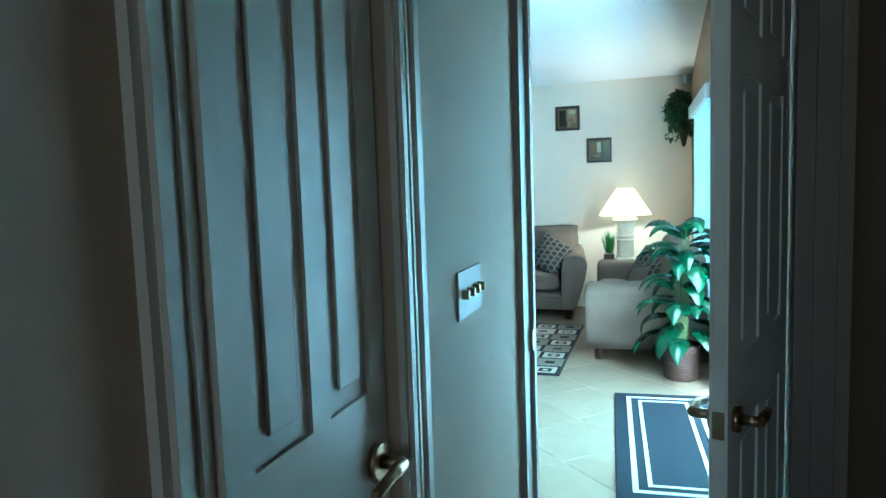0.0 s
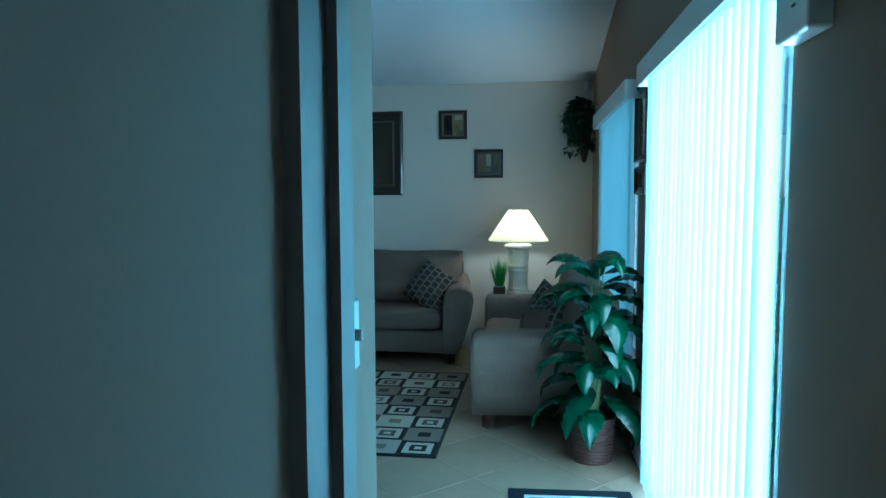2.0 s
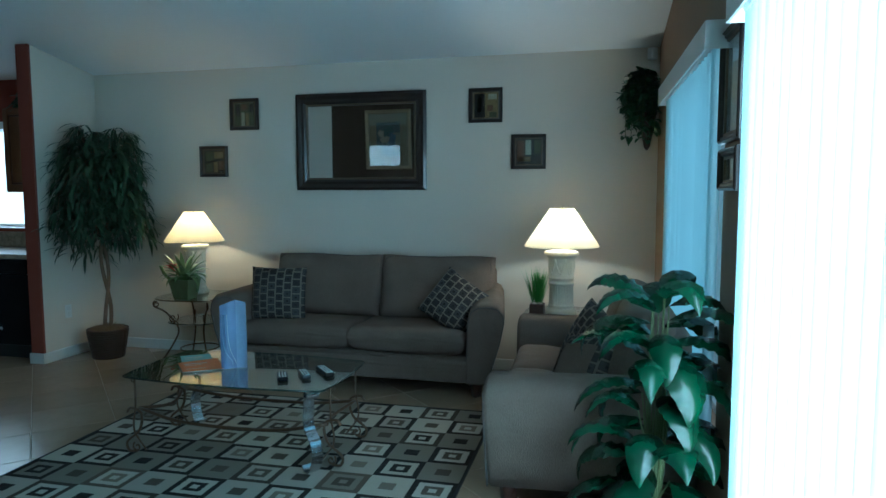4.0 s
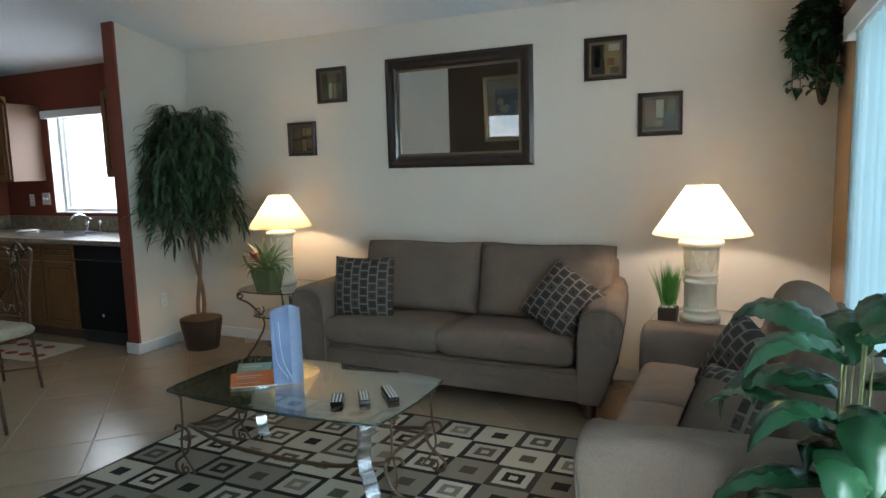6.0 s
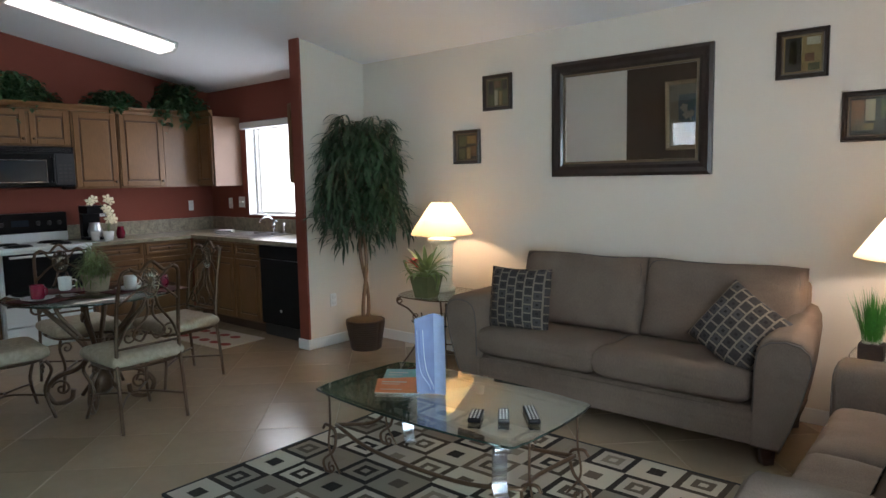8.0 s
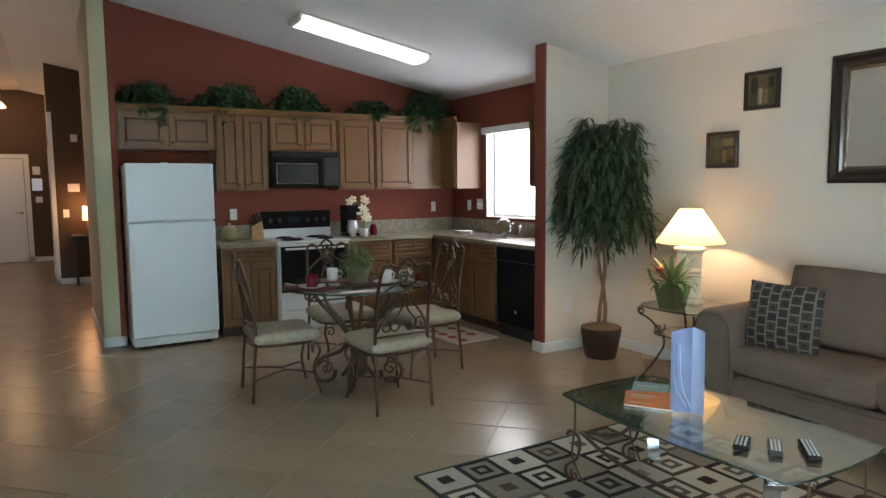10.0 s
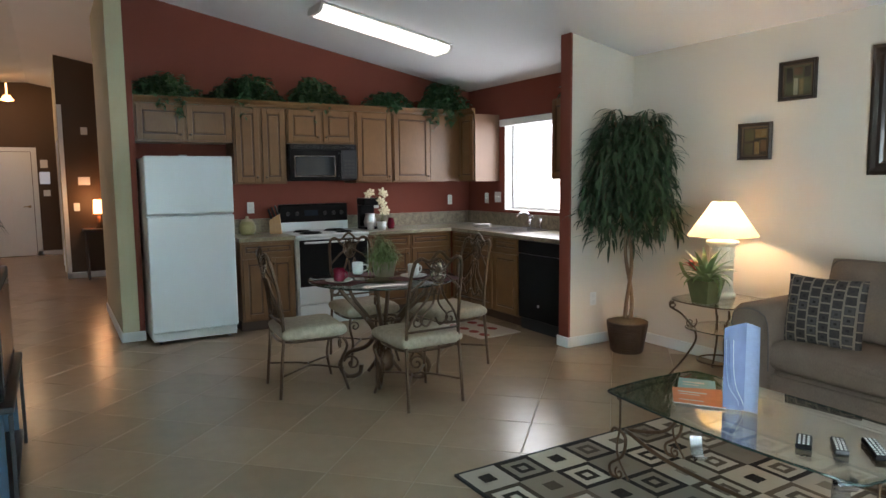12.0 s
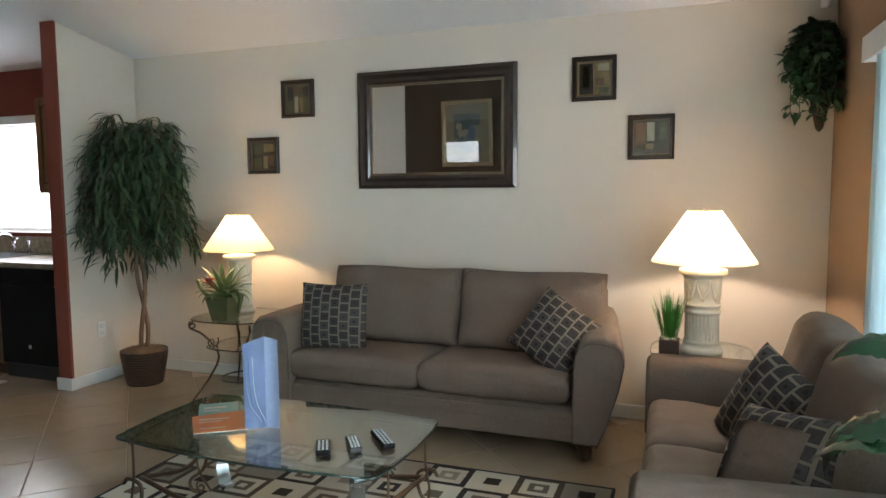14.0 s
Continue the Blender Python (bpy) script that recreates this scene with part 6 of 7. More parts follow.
tube(bm, bend([(0.525, -0.402, 0.05), (0.525, -0.435, 0.07), (0.525, -0.435, 0.26), (0.525, -0.402, 0.28)], 4), 0.009, 8)
part("handle", bm, M_black, mw)
part("control_panel", rbox(0.56, 0.726, -0.402, -0.381, 0.02, 0.315, 0.004, 1), M_blackmat, mw)
bm = bmesh.new()
for i in range(3):
    for j in range(5):
        box(bm, 0.585 + 0.042 * i, 0.613 + 0.042 * i, -0.4035, -0.4022, 0.05 + 0.036 * j, 0.072 + 0.036 * j)
part("keypad", bm, M_greyback, mw)
bm = bmesh.new()
for k in range(9):
    box(bm, 0.02, 0.71, -0.392, -0.3812, 0.325 + 0.005 * k, 0.3275 + 0.005 * k)
part("vent_grille", bm, M_blackmat, mw)

dw = thing("dishwasher", "black built-in dishwasher at the end of the counter", "dishwasher", -5.118, 8.03, 0)
part("tub", rbox(0.002, 0.62, -0.58, -0.01, 0.0, 0.865, 0.002, 1), M_black, dw)
part("door", rbox(0.004, 0.618, -0.615, -0.582, 0.12, 0.735, 0.005, 2), M_black, dw)
part("control_panel", rbox(0.004, 0.618, -0.622, -0.582, 0.742, 0.865, 0.006, 2), M_black, dw)
part("kick_panel", rbox(0.01, 0.612, -0.586, -0.5805, 0.005, 0.11, 0.001, 1), M_blackmat, dw)
bm = bmesh.new()
tube(bm, [(0.31, -0.6155, 0.26), (0.31, -0.619, 0.26)], 0.014, 14)
part("badge", bm, M_steel, dw)
part("filler", rbox(0.628, 0.722, -0.60, -0.01, 0.0, 0.87, 0.002, 1), M_cab, dw)

KO = "kitchen and wall outlets"
plate("wall_outlet", "white outlet on the red wall beside the stove", WX, 5.34, 1.175, 0.072, 0.115, 0, sockets=2, group=KO)
plate("wall_outlet", "white outlet on the red wall between stove and corner", WX, 6.76, 1.185, 0.072, 0.115, 0, sockets=2, group=KO)
plate("wall_outlet", "white outlet on the red wall above the backsplash near the corner", WX, 7.75, 1.20, 0.06, 0.115, 0, sockets=2, group=KO)
plate("switch_plate", "two-gang white switch plate beside the kitchen window", -6.56, 8.03, 1.22, 0.075, 0.12, -90, toggles=1, group=KO)
plate("switch_plate", "wide white switch plate next to the kitchen window", -6.33, 8.03, 1.235, 0.12, 0.12, -90, toggles=2, group=KO)

# counter things
kb = thing("knife_block", "light wooden knife block with black-handled knives", "knife block", -6.72, 5.52, 0.913, 70)
bm = bmesh.new()
prism(bm, [(-0.05, 0), (0.07, 0), (0.05, 0.20), (-0.05, 0.14)], -0.045, 0.045, "y")
part("block", bm, M_woodlight, kb)
for k in range(6):
    bm = bmesh.new()
    x0, y0 = -0.03 + 0.033 * (k % 3), -0.02 + 0.04 * (k // 3)
    tube(bm, [(x0 + 0.0, y0, 0.155 + 0.018 * (k % 3)), (x0 - 0.03, y0, 0.25 + 0.018 * (k % 3))], 0.010, 6)
    part("knife_handle", bm, M_blackmat, kb)
cj = thing("cookie_jar", "round olive and cream ceramic jar near the refrigerator", "jar", -6.72, 5.24, 0.913)
bm = bmesh.new()
lathe(bm, [(0, 0), (0.06, 0), (0.08, 0.04), (0.082, 0.09), (0.06, 0.135), (0, 0.137)], seg=24)
part("body", bm, M_kettle, cj)
bm = bmesh.new()
lathe(bm, [(0.062, 0.137), (0.05, 0.155), (0.014, 0.165), (0.018, 0.185), (0, 0.19)], seg=20)
part("lid", bm, M_terra, cj)
cm = thing("coffee_maker", "black drip coffee maker with a steel carafe", "coffee maker", -6.72, 6.56, 0.913, 90)
part("base", rbox(-0.085, 0.085, -0.11, 0.10, 0, 0.03, 0.006, 2), M_black, cm)
part("column", rbox(-0.085, 0.085, 0.02, 0.10, 0.031, 0.26, 0.006, 2), M_black, cm)
part("head", rbox(-0.09, 0.09, -0.11, 0.10, 0.261, 0.34, 0.012, 2), M_black, cm)
bm = bmesh.new()
lathe(bm, [(0, 0.033), (0.06, 0.033), (0.068, 0.09), (0.05, 0.15), (0.052, 0.17), (0, 0.172)], at=(0, -0.05, 0), seg=20)
part("carafe", bm, M_steel, cm)
mg = thing("mug", "white mug standing beside the coffee maker", "mug", -6.52, 6.50, 0.913)
bm = bmesh.new()
lathe(bm, [(0, 0), (0.036, 0), (0.04, 0.09), (0.037, 0.09), (0.034, 0.008), (0, 0.008)], seg=20)
part("cup", bm, M_cup, mg)
vs_ = thing("red_jar", "small dark red ceramic jar on the counter", "jar", -6.60, 6.78, 0.913)
bm = bmesh.new()
lathe(bm, [(0, 0), (0.035, 0), (0.045, 0.05), (0.03, 0.11), (0.034, 0.12), (0, 0.121)], seg=18)
part("body", bm, M_redcup, vs_)
orch = thing("orchid", "cream artificial orchid in a small white pot on the counter", "potted plant", -6.46, 6.60, 0.913)
bm = bmesh.new()
lathe(bm, [(0, 0), (0.04, 0), (0.055, 0.09), (0.048, 0.09), (0.04, 0.07), (0, 0.07)], seg=18)
part("pot", bm, M_cup, orch)
stem = bmesh.new()
for yaw, h, r in ((-1.6, 0.40, 0.09), (1.5, 0.30, 0.03), (1.57, 0.42, 0.012), (1.2, 0.21, 0.03)):
    path = bend([(0, 0, 0.07), (0.02 * math.cos(yaw), 0.02 * math.sin(yaw), h * 0.7), (r * math.cos(yaw), r * math.sin(yaw), h), (1.7 * r * math.cos(yaw), 1.7 * r * math.sin(yaw), h - 0.06)], 5)
    tube(stem, path, 0.003, 5)
part("stem", stem, M_stem, orch)
for dy, dz, a0 in ((-0.165, 0.385, 0.2), (-0.125, 0.405, 0.7), (0.0, 0.41, 0.0), (0.03, 0.385, 0.9), (-0.02, 0.315, 0.5), (0.015, 0.285, 0.1), (0.035, 0.225, 0.8), (0.0, 0.205, 0.3), (0.05, 0.20, 0.4)):
    bm = bmesh.new()
    for k in range(5):
        a = a0 + k * 1.2566
        tip = [(0.012 * math.cos(a + j) , 0.012 * math.sin(a + j)) for j in (-0.6, 0.6)]
        w0 = [(0.034 * math.cos(a + j), 0.034 * math.sin(a + j)) for j in (-0.5, 0, 0.5)]
        cen = bm.verts.new((0.0, 0.0, 0.0)) if k == 0 else cen
        vs = [bm.verts.new((0.010, w0[j][0], w0[j][1])) for j in (0, 1, 2)]
        top_v = bm.verts.new((-0.004, 0.05 * math.cos(a), 0.05 * math.sin(a)))
        for tri in ((cen, vs[0], vs[1]), (cen, vs[1], vs[2]), (vs[0], top_v, vs[1]), (vs[1], top_v, vs[2])):
            bm.faces.new(tri).smooth = True
    bm.transform(Matrix.Translation((0.02, dy, dz)))
    part("blossom", bm, M_orchid, orch)
dish = thing("dish_rack", "small pile of dishes beside the sink", "dishes", -6.12, 7.66, 0.913)
bm = bmesh.new()
lathe(bm, [(0, 0.0), (0.07, 0.0), (0.11, 0.018), (0.112, 0.022), (0.07, 0.006), (0, 0.006)], seg=24)
lathe(bm, [(0, 0.02), (0.07, 0.02), (0.11, 0.036), (0.112, 0.04), (0.07, 0.025), (0, 0.025)], seg=24)
part("plate_stack", bm, M_cup, dish)

GI = "ivy on the kitchen cabinets"
for k, (x, y, z, sx, h, n) in enumerate(((-6.78, 4.55, 2.18, 0.36, 0.28, 50), (-6.78, 5.30, 2.18, 0.36, 0.30, 50), (-6.78, 6.00, 2.18, 0.34, 0.32, 50), (-6.78, 6.82, 2.18, 0.28, 0.22, 34), (-6.70, 7.50, 2.18, 0.32, 0.34, 54))):
    ivy("cabinet_ivy", "dark green trailing ivy lying on top of the wall cabinets" if k != 1 else "dark green ivy on the cabinets, its ends hanging down in front", x, y, z, (0.13, sx), h, n, 0.13, seed=20 + k, toward=(0.1, 0), group=GI)
ivy("cabinet_ivy", "dark green ivy on the narrow cabinet beside the window", -4.72, 7.84, 2.192, (0.20, 0.11), 0.26, 34, 0.16, seed=31, toward=(-0.03, -0.05), group=GI)

kr = thing("kitchen_rug", "small cream rug with dark red shapes by the sink", "rug", -5.35, 7.05, 0, 4)
part("woven_field", rbox(-0.42, 0.42, -0.24, 0.24, 0, 0.010, 0.003, 1), M_lino, kr)
rr_ = mat("rug_red", (0.25, 0.03, 0.02), 0.95)
for k in range(9):
    bm = bmesh.new()
    cx, cy = -0.32 + 0.16 * (k % 5), -0.12 + 0.22 * (k // 5)
    prism(bm, [(cx + 0.06 * math.cos(a), cy + 0.045 * math.sin(a)) for a in (2 * math.pi * j / 12 for j in range(12))], 0.0105, 0.0118)
    part("motif", bm, rr_, kr)

fx = thing("fluorescent_fixture", "long white wraparound fluorescent ceiling light, lit", "ceiling light", 0, 0)
slope = -math.degrees(math.atan(0.19))
fx.matrix_world = pose(-5.63, 6.265, ceil_z(6.265) + 0.0, slope, 0, 0)
part("housing", rbox(-0.17, 0.17, -0.66, 0.66, -0.022, 0.0, 0.004, 1), M_white, fx)
bm = bmesh.new()
prism(bm, [(-0.155, -0.023), (-0.15, -0.05), (-0.11, -0.075), (0.11, -0.075), (0.15, -0.05), (0.155, -0.023)], -0.63, 0.63, "y")
part("diffuser", bm, M_tube, fx, "glowing prismatic diffuser")
for s in (-1, 1):
    bm = bmesh.new()
    prism(bm, [(-0.165, -0.023), (-0.158, -0.055), (-0.115, -0.082), (0.115, -0.082), (0.158, -0.055), (0.165, -0.023)], s * 0.645 - 0.014, s * 0.645 + 0.014, "y")
    part("end_cap", bm, M_white, fx)

# ---- dining set ----
X, Y, Z = Vector((1, 0, 0)), Vector((0, 1, 0)), Vector((0, 0, 1))


def dining_chair():
    c = thing("dining_chair", "bronze iron dining chair with a curled back and cream brocade seat", "chair", 0, 0, group="chairs round the dining table")
    for s in (-1, 1):
        bm = bmesh.new()
        tube(bm, bend([(s * 0.205, -0.235, 0.0), (s * 0.20, -0.215, 0.25), (s * 0.195, -0.20, 0.46), (s * 0.19, -0.225, 0.72), (s * 0.175, -0.275, 0.93), (s * 0.13, -0.29, 0.975)], 5), 0.0115, 8)
        part("back_leg", bm, M_bronze, c)
        bm = bmesh.new()
        tube(bm, bend([(s * 0.19, 0.21, 0.375), (s * 0.205, 0.235, 0.31), (s * 0.17, 0.20, 0.18), (s * 0.205, 0.24, 0.0)], 5), 0.0105, 8)
        scroll(bm, Vector((s * 0.15, 0.20, 0.315)), 0.042, 0.4, 1.2, Vector((s, 0, 0)), Z, 0.006)
        part("front_leg", bm, M_bronze, c)
    bm = bmesh.new()
    tube(bm, bend([(-0.13, -0.29, 0.975), (-0.07, -0.295, 0.955), (0, -0.295, 1.01), (0.07, -0.295, 0.955), (0.13, -0.29, 0.975)], 5), 0.010, 8)
    for s in (-1, 1):
        tube(bm, bend([(s * 0.185, -0.235, 0.76), (s * 0.10, -0.262, 0.83), (s * 0.04, -0.275, 0.88), (s * 0.10, -0.285, 0.95)], 5), 0.007, 6)
        tube(bm, bend([(s * 0.03, -0.26, 0.80), (s * 0.06, -0.245, 0.72), (s * 0.14, -0.225, 0.62), (s * 0.19, -0.205, 0.52)], 5), 0.008, 6)
        tube(bm, bend([(s * 0.02, -0.255, 0.78), (s * 0.02, -0.24, 0.68), (s * 0.10, -0.22, 0.58), (s * 0.05, -0.208, 0.53), (s * 0.01, -0.215, 0.58)], 5), 0.007, 6)
        scroll(bm, Vector((s * 0.125, -0.213, 0.565)), 0.045, 1.0, s * 1.1, X, Z, 0.006)
    tube(bm, [(-0.195, -0.202, 0.50), (0.195, -0.202, 0.50)], 0.008, 8)
    part("backrest", bm, M_bronze, c, "curled bronze bars")
    bm = bmesh.new()
    tube(bm, [(0.055 * math.cos(a), -0.274, 0.885 + 0.08 * math.sin(a)) for a in (2 * math.pi * j / 24 for j in range(25))], 0.006, 6)
    med = part("medallion", bm, M_cast, c, "shell-shaped cast medallion")
    for k in range(14):
        a = 2 * math.pi * k / 14
        bm = bmesh.new()
        tube(bm, bend([(0, -0.272, 0.865), (0.03 * math.cos(a), -0.284, 0.885 + 0.045 * math.sin(a)), (0.048 * math.cos(a), -0.276, 0.885 + 0.072 * math.sin(a))], 3), [0.006] * 3 + [0.009] * 3 + [0.004], 5)
        part("rib", bm, M_cast, med)
    bm = bmesh.new()
    ring = [(0.205 * (abs(math.cos(a)) ** 0.55) * (1 if math.cos(a) > 0 else -1), 0.0 + 0.215 * (abs(math.sin(a)) ** 0.55) * (1 if math.sin(a) > 0 else -1), 0.378) for a in (2 * math.pi * j / 32 for j in range(33))]
    tube(bm, ring, 0.0095, 8)
    part("seat_frame", bm, M_bronze, c)
    bm = puff(0.45, 0.45, 0.095, n=16, k=9, pw=0.32, crease=0.006)
    bm.transform(pose(0, 0.01, 0.430))
    part("seat", bm, M_seat, c, "cream brocade padded seat", smooth=True)
    bm = bmesh.new()
    for s in (-1, 1):
        tube(bm, bend([(s * 0.20, -0.222, 0.15), (s * 0.09, -0.06, 0.16), (s * 0.035, 0.02, 0.16), (s * 0.09, 0.10, 0.16), (s * 0.185, 0.215, 0.15)], 5), 0.007, 6)
    tube(bm, [(-0.04, 0.02, 0.16), (0.04, 0.02, 0.16)], 0.007, 6)
    part("stretcher", bm, M_bronze, c)
    return c


TX, TY = -4.33, 5.60
first = dining_chair()
first.matrix_world = pose(-4.44, 5.045, 0, 0, 0, -4)
for x, y, rz in ((-3.81, 5.60, 92), (-4.42, 6.21, 182), (-4.93, 5.70, -92)):
    copy_thing(first, pose(x, y, 0, 0, 0, rz))

dt = thing("dining_table", "round glass dining table on scrolled bronze iron legs", "dining table", TX, TY)
bm = bmesh.new()
lathe(bm, [(0, 0.738), (0.525, 0.738), (0.53, 0.744), (0.525, 0.75), (0, 0.75)], seg=56)
top = part("top", bm, M_glass, dt, "clear round glass top")
bm = bmesh.new()
tube(bm, [(0.529 * math.cos(a), 0.529 * math.sin(a), 0.744) for a in (2 * math.pi * j / 56 for j in range(57))], 0.0055, 6)
part("rim", bm, M_glassedge, top)
for k in range(4):
    a = math.pi / 4 + k * math.pi / 2 + 0.2
    D = Vector((math.cos(a), math.sin(a), 0))
    bm = bmesh.new()
    tube(bm, bend([D * 0.33 + Z * 0.725, D * 0.30 + Z * 0.64, D * 0.14 + Z * 0.46, D * 0.07 + Z * 0.34, D * 0.13 + Z * 0.24, D * 0.26 + Z * 0.19, D * 0.33 + Z * 0.10, D * 0.28 + Z * 0.012, D * 0.19 + Z * 0.03, D * 0.17 + Z * 0.10], 6), 0.0165, 8)
    tube(bm, bend([D * 0.26 + Z * 0.725, D * 0.22 + Z * 0.60, D * 0.10 + Z * 0.44, D * 0.045 + Z * 0.30, D * 0.05 + Z * 0.16, D * 0.12 + Z * 0.05], 6), 0.0135, 8)
    scroll(bm, D * 0.36 + Z * 0.655, 0.05, 1.8, 1.2, D, Z, 0.008)
    scroll(bm, D * 0.24 + Z * 0.11, 0.06, 0.2, 1.3, D, Z, 0.008)
    part("leg", bm, M_bronze, dt, "scrolled bronze iron leg")
bm = bmesh.new()
for r, z in ((0.30, 0.728), (0.12, 0.45), (0.085, 0.31)):
    tube(bm, [(r * math.cos(a), r * math.sin(a), z) for a in (2 * math.pi * j / 32 for j in range(33))], 0.008, 8)
part("ring", bm, M_bronze, dt)
bm = bmesh.new()
lathe(bm, [(0, 0.06), (0.05, 0.06), (0.075, 0.10), (0.07, 0.17), (0.04, 0.22), (0, 0.22)], seg=16)
part("finial", bm, M_bronze, dt)


def place_setting(x, y, cup, label_m, label_c, plate_=True, yaw=0.0):
    mtg = thing("placemat", label_m, "placemat", x, y, 0.7505, yaw, "placemats on the dining table")
    part("mat", rbox(-0.16, 0.16, -0.10, 0.10, 0, 0.003, 0.001, 1), M_placemat, mtg)
    if plate_:
        p = thing("plate", "white china saucer on a placemat", "plate", x, y, 0.7540, 0, "plates on the dining table")
        bm = bmesh.new()
        lathe(bm, [(0, 0.0), (0.055, 0.0), (0.095, 0.014), (0.097, 0.017), (0.055, 0.005), (0, 0.005)], seg=28)
        part("dish", bm, M_cup, p)
    m = thing("mug", label_c, "mug", x, y, 0.7595 if plate_ else 0.754, yaw, "mugs on the dining table")
    bm = bmesh.new()
    lathe(bm, [(0, 0), (0.034, 0), (0.040, 0.012), (0.042, 0.088), (0.038, 0.09), (0.035, 0.012), (0, 0.010)], seg=24)
    part("cup", bm, cup, m)
    bm = bmesh.new()
    tube(bm, bend([(0.041, 0, 0.072), (0.068, 0, 0.066), (0.068, 0, 0.034), (0.040, 0, 0.022)], 5), 0.005, 6)
    part("handle", bm, cup, m)


place_setting(-4.27, 5.24, M_redcup, "dark red placemat at the near side of the table", "dark red mug on a white saucer", True, 30)
place_setting(-4.55, 5.50, M_cup, "dark red placemat before the far chair", "white mug on a dark red placemat", False, 60)
place_setting(-4.19, 5.78, M_cup, "dark red placemat before the near chair", "white mug on a white saucer beside the plant", True, 100)
place_setting(-4.08, 5.94, M_redcup, "dark red placemat toward the sink", "dark red mug toward the sink side", False, 10)
cp = ivy("table_plant", "spiky green plant in a worn clay pot on the table", TX - 0.06, TY + 0.04, 0.751 + 0.10, (0.11, 0.11), 0.20, 13, 0.02, material=M_sage, seed=51, kind="spike", cat="potted plant")
bm = bmesh.new()
lathe(bm, [(0, -0.10), (0.07, -0.10), (0.09, -0.012), (0.095, -0.010), (0.095, 0.012), (0.085, 0.012), (0.08, -0.004), (0, -0.004)], seg=28)
part("pot", bm, M_terra, cp, "worn clay pot")

# ---- foyer seen down the passage ----
panel_door("front_door", "white six-panel front door at the far end of the passage", 0.90, 2.05, pose(-15.548, 2.38, 0, 0, 0, 90) @ Matrix.Translation((0, -0.036, 0)), six(0.90), (0.83, 0.98))
bm = bmesh.new()
for b in ((-15.55, -15.535, 2.28, 2.37, 0, 2.14), (-15.55, -15.535, 3.29, 3.38, 0, 2.14), (-15.55, -15.535, 2.37, 3.29, 2.06, 2.14), (-13.48, -13.40, 3.705, 3.72, 0, 2.12), (-12.5, -12.42, 3.705, 3.72, 0, 2.12), (-13.4, -12.5, 3.705, 3.72, 2.05, 2.12), (-11.50, -11.485, 3.72, 3.78, 0, 2.6)):
    box(bm, *b)
structure("trim_foyer", bm, M_white)
al = thing("alarm_keypad", "pale lit alarm panel on the brown foyer wall", "alarm panel", -15.55, 3.50, 1.42, 90)
part("case", rbox(-0.09, 0.09, -0.03, 0, 0, 0.24, 0.006, 1), M_keypad, al)
plate("wall_plate", "small square plate above the alarm panel", -15.55, 3.50, 1.82, 0.13, 0.16, 0)
plate("wall_plate", "small switch plate below the alarm panel", -15.55, 3.52, 1.24, 0.12, 0.12, 0)
sc_ = thing("table_lamp", "small glowing orange lamp in the far room", "lamp", -11.30, 4.18, 0.76)
bm = bmesh.new()
lathe(bm, [(0, 0), (0.06, 0), (0.03, 0.03), (0.02, 0.2), (0, 0.2)], seg=16)
part("base", bm, M_bronze, sc_)
bm = bmesh.new()
lathe(bm, [(0.07, 0.22), (0.075, 0.23), (0.065, 0.42), (0.06, 0.43)], seg=20)
part("shade", bm, M_glow, sc_)
sd = thing("console_table", "dark wooden console table against the brown wall", "table", -11.30, 4.25, 0)
part("top", rbox(-0.18, 0.18, -0.30, 0.40, 0.72, 0.758, 0.006, 1), M_legwood, sd)
for sx in (-0.15, 0.12):
    for sy in (-0.27, 0.34):
        part("leg", rbox(sx, sx + 0.035, sy, sy + 0.035, 0, 0.719, 0.003, 1), M_legwood, sd)
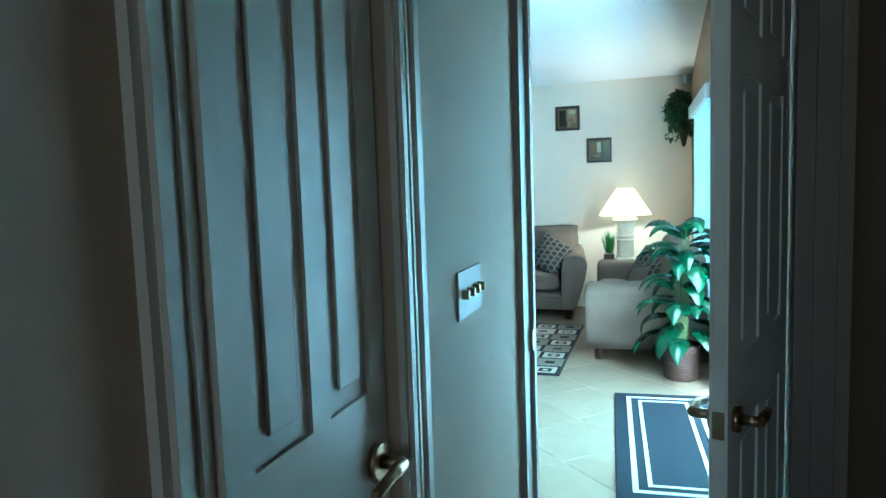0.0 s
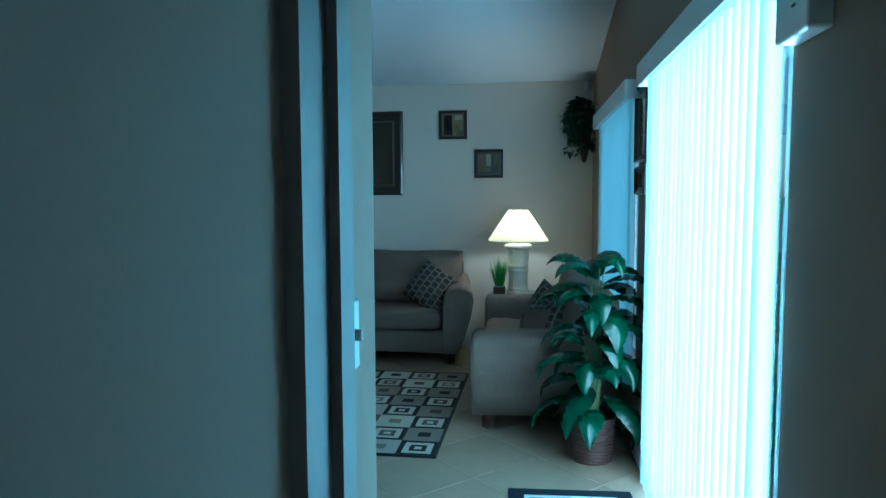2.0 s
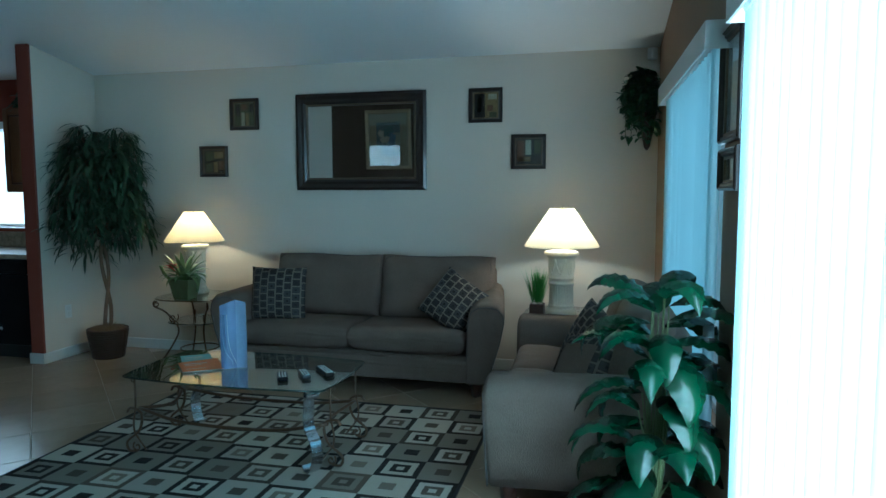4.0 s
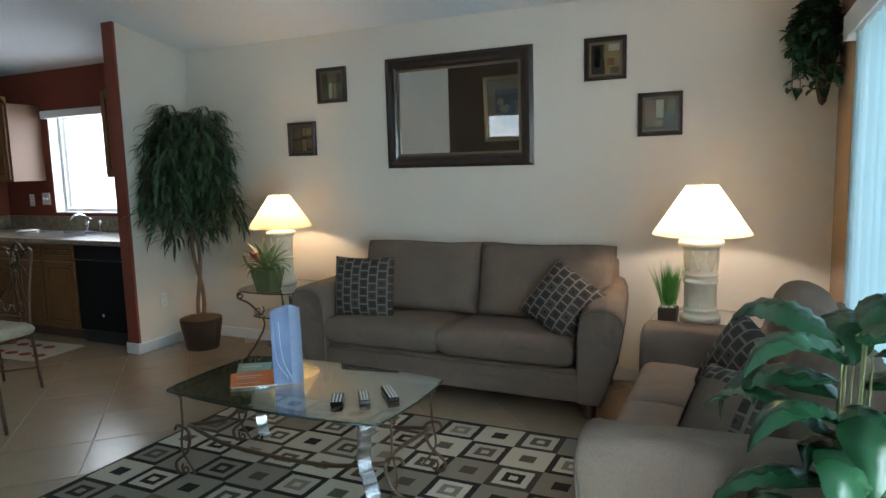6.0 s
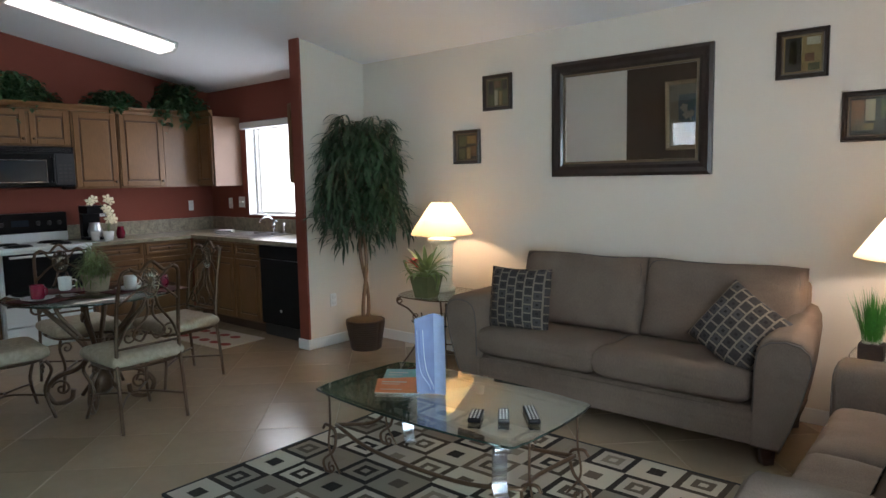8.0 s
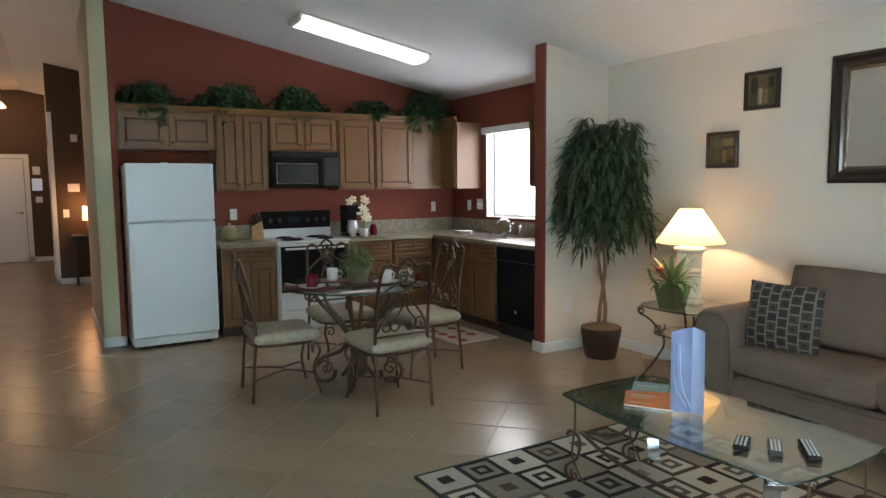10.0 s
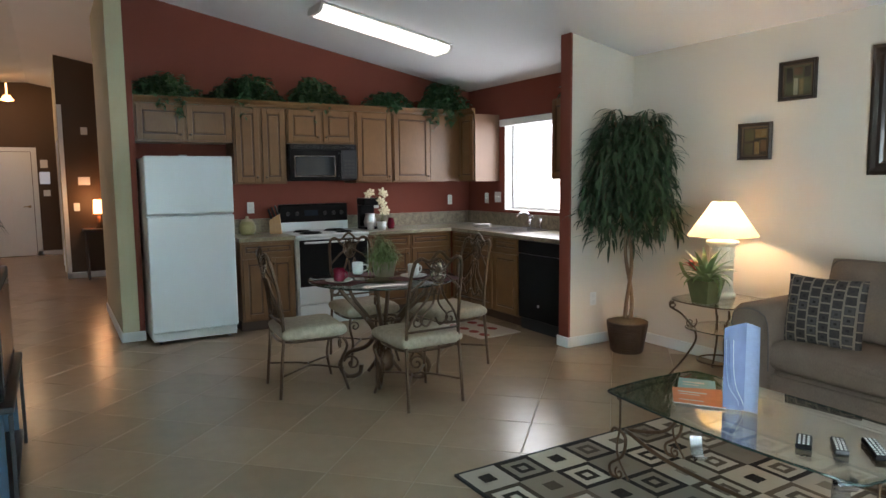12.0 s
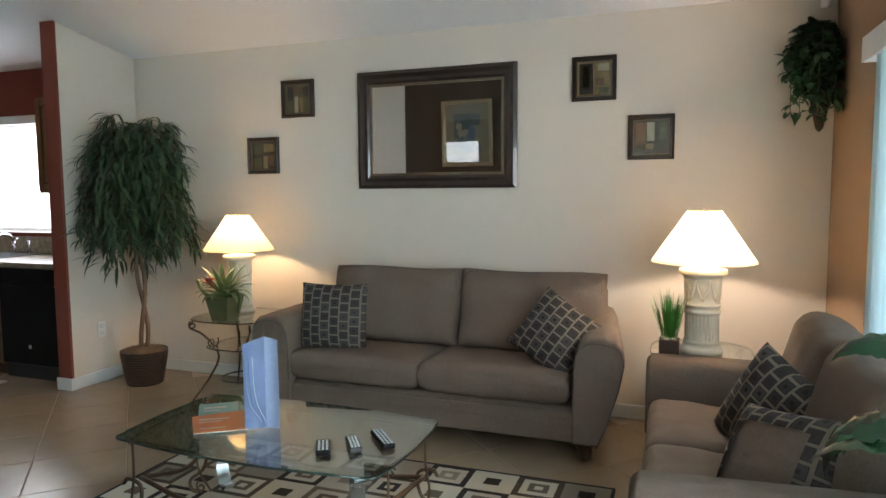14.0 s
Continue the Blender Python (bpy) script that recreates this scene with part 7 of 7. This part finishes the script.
plate("thermostat", "white thermostat on the brown wall", -11.5, 4.02, 1.47, 0.16, 0.12, 0)
plate("wall_plate", "white switch plate on the brown wall", -11.5, 3.90, 1.08, 0.08, 0.12, 0)
plate("smoke_detector", "small white detector high on the brown wall", -11.5, 4.06, 2.22, 0.09, 0.11, 0)
fl = thing("ceiling_lamp", "small glowing ceiling lamp in the foyer", "ceiling light", -14.6, 3.0, 2.95)
bm = bmesh.new()
lathe(bm, [(0, 0.30), (0.015, 0.30), (0.015, 0.09), (0.05, 0.085), (0.11, 0.0), (0.10, -0.01), (0, -0.03)], seg=18)
part("bowl", bm, M_glow, fl)
plate("switch_plate", "white switch plate on the beige south wall", -5.9, 3.08, 1.05, 0.08, 0.12, 90, toggles=1)

# ---- floor tiles, laid diagonally ----
S2, PITCH = math.sqrt(0.5), 0.457
tile_bm = rbox(-PITCH / 2 + 0.002, PITCH / 2 - 0.002, -PITCH / 2 + 0.002, PITCH / 2 - 0.002, -0.012, 0.0, 0.0025, 1)
spots = []
for i in range(-40, 41):
    for j in range(-40, 41):
        u, v = (i + 0.5) * PITCH, (j + 0.5) * PITCH
        x, y = -3.03 + S2 * (u - v), 5.95 + S2 * (u + v)
        inside = (-11.4 < x < 0.75 and 3.0 < y < 8.2) or (-0.4 < x < 0.95 and -1.0 < y <= 3.0) or (-15.5 < x < -7.0 and 1.4 < y < 3.9)
        if inside:
            spots.append((math.hypot(x + 1.5, (y - 5.0)), x, y))
spots.sort()
mesh = None
rest = bmesh.new()
for n, (_, x, y) in enumerate(spots):
    if n < 300:
        if mesh is None:
            t = part("tile", tile_bm, M_tile, floor_ob)
            mesh = t.data
        else:
            t = new("tile", mesh)
            t.parent = floor_ob
        t.location, t.rotation_euler = (x, y, 0), (0, 0, radians(45))
    else:
        m = pose(x, y, 0, 0, 0, 45)
        box(rest, -PITCH / 2 + 0.002, PITCH / 2 - 0.002, -PITCH / 2 + 0.002, PITCH / 2 - 0.002, -0.012, 0.0, m=m)
tagged(part("far_tile", rest, M_tile, floor_ob), kind="stuff")
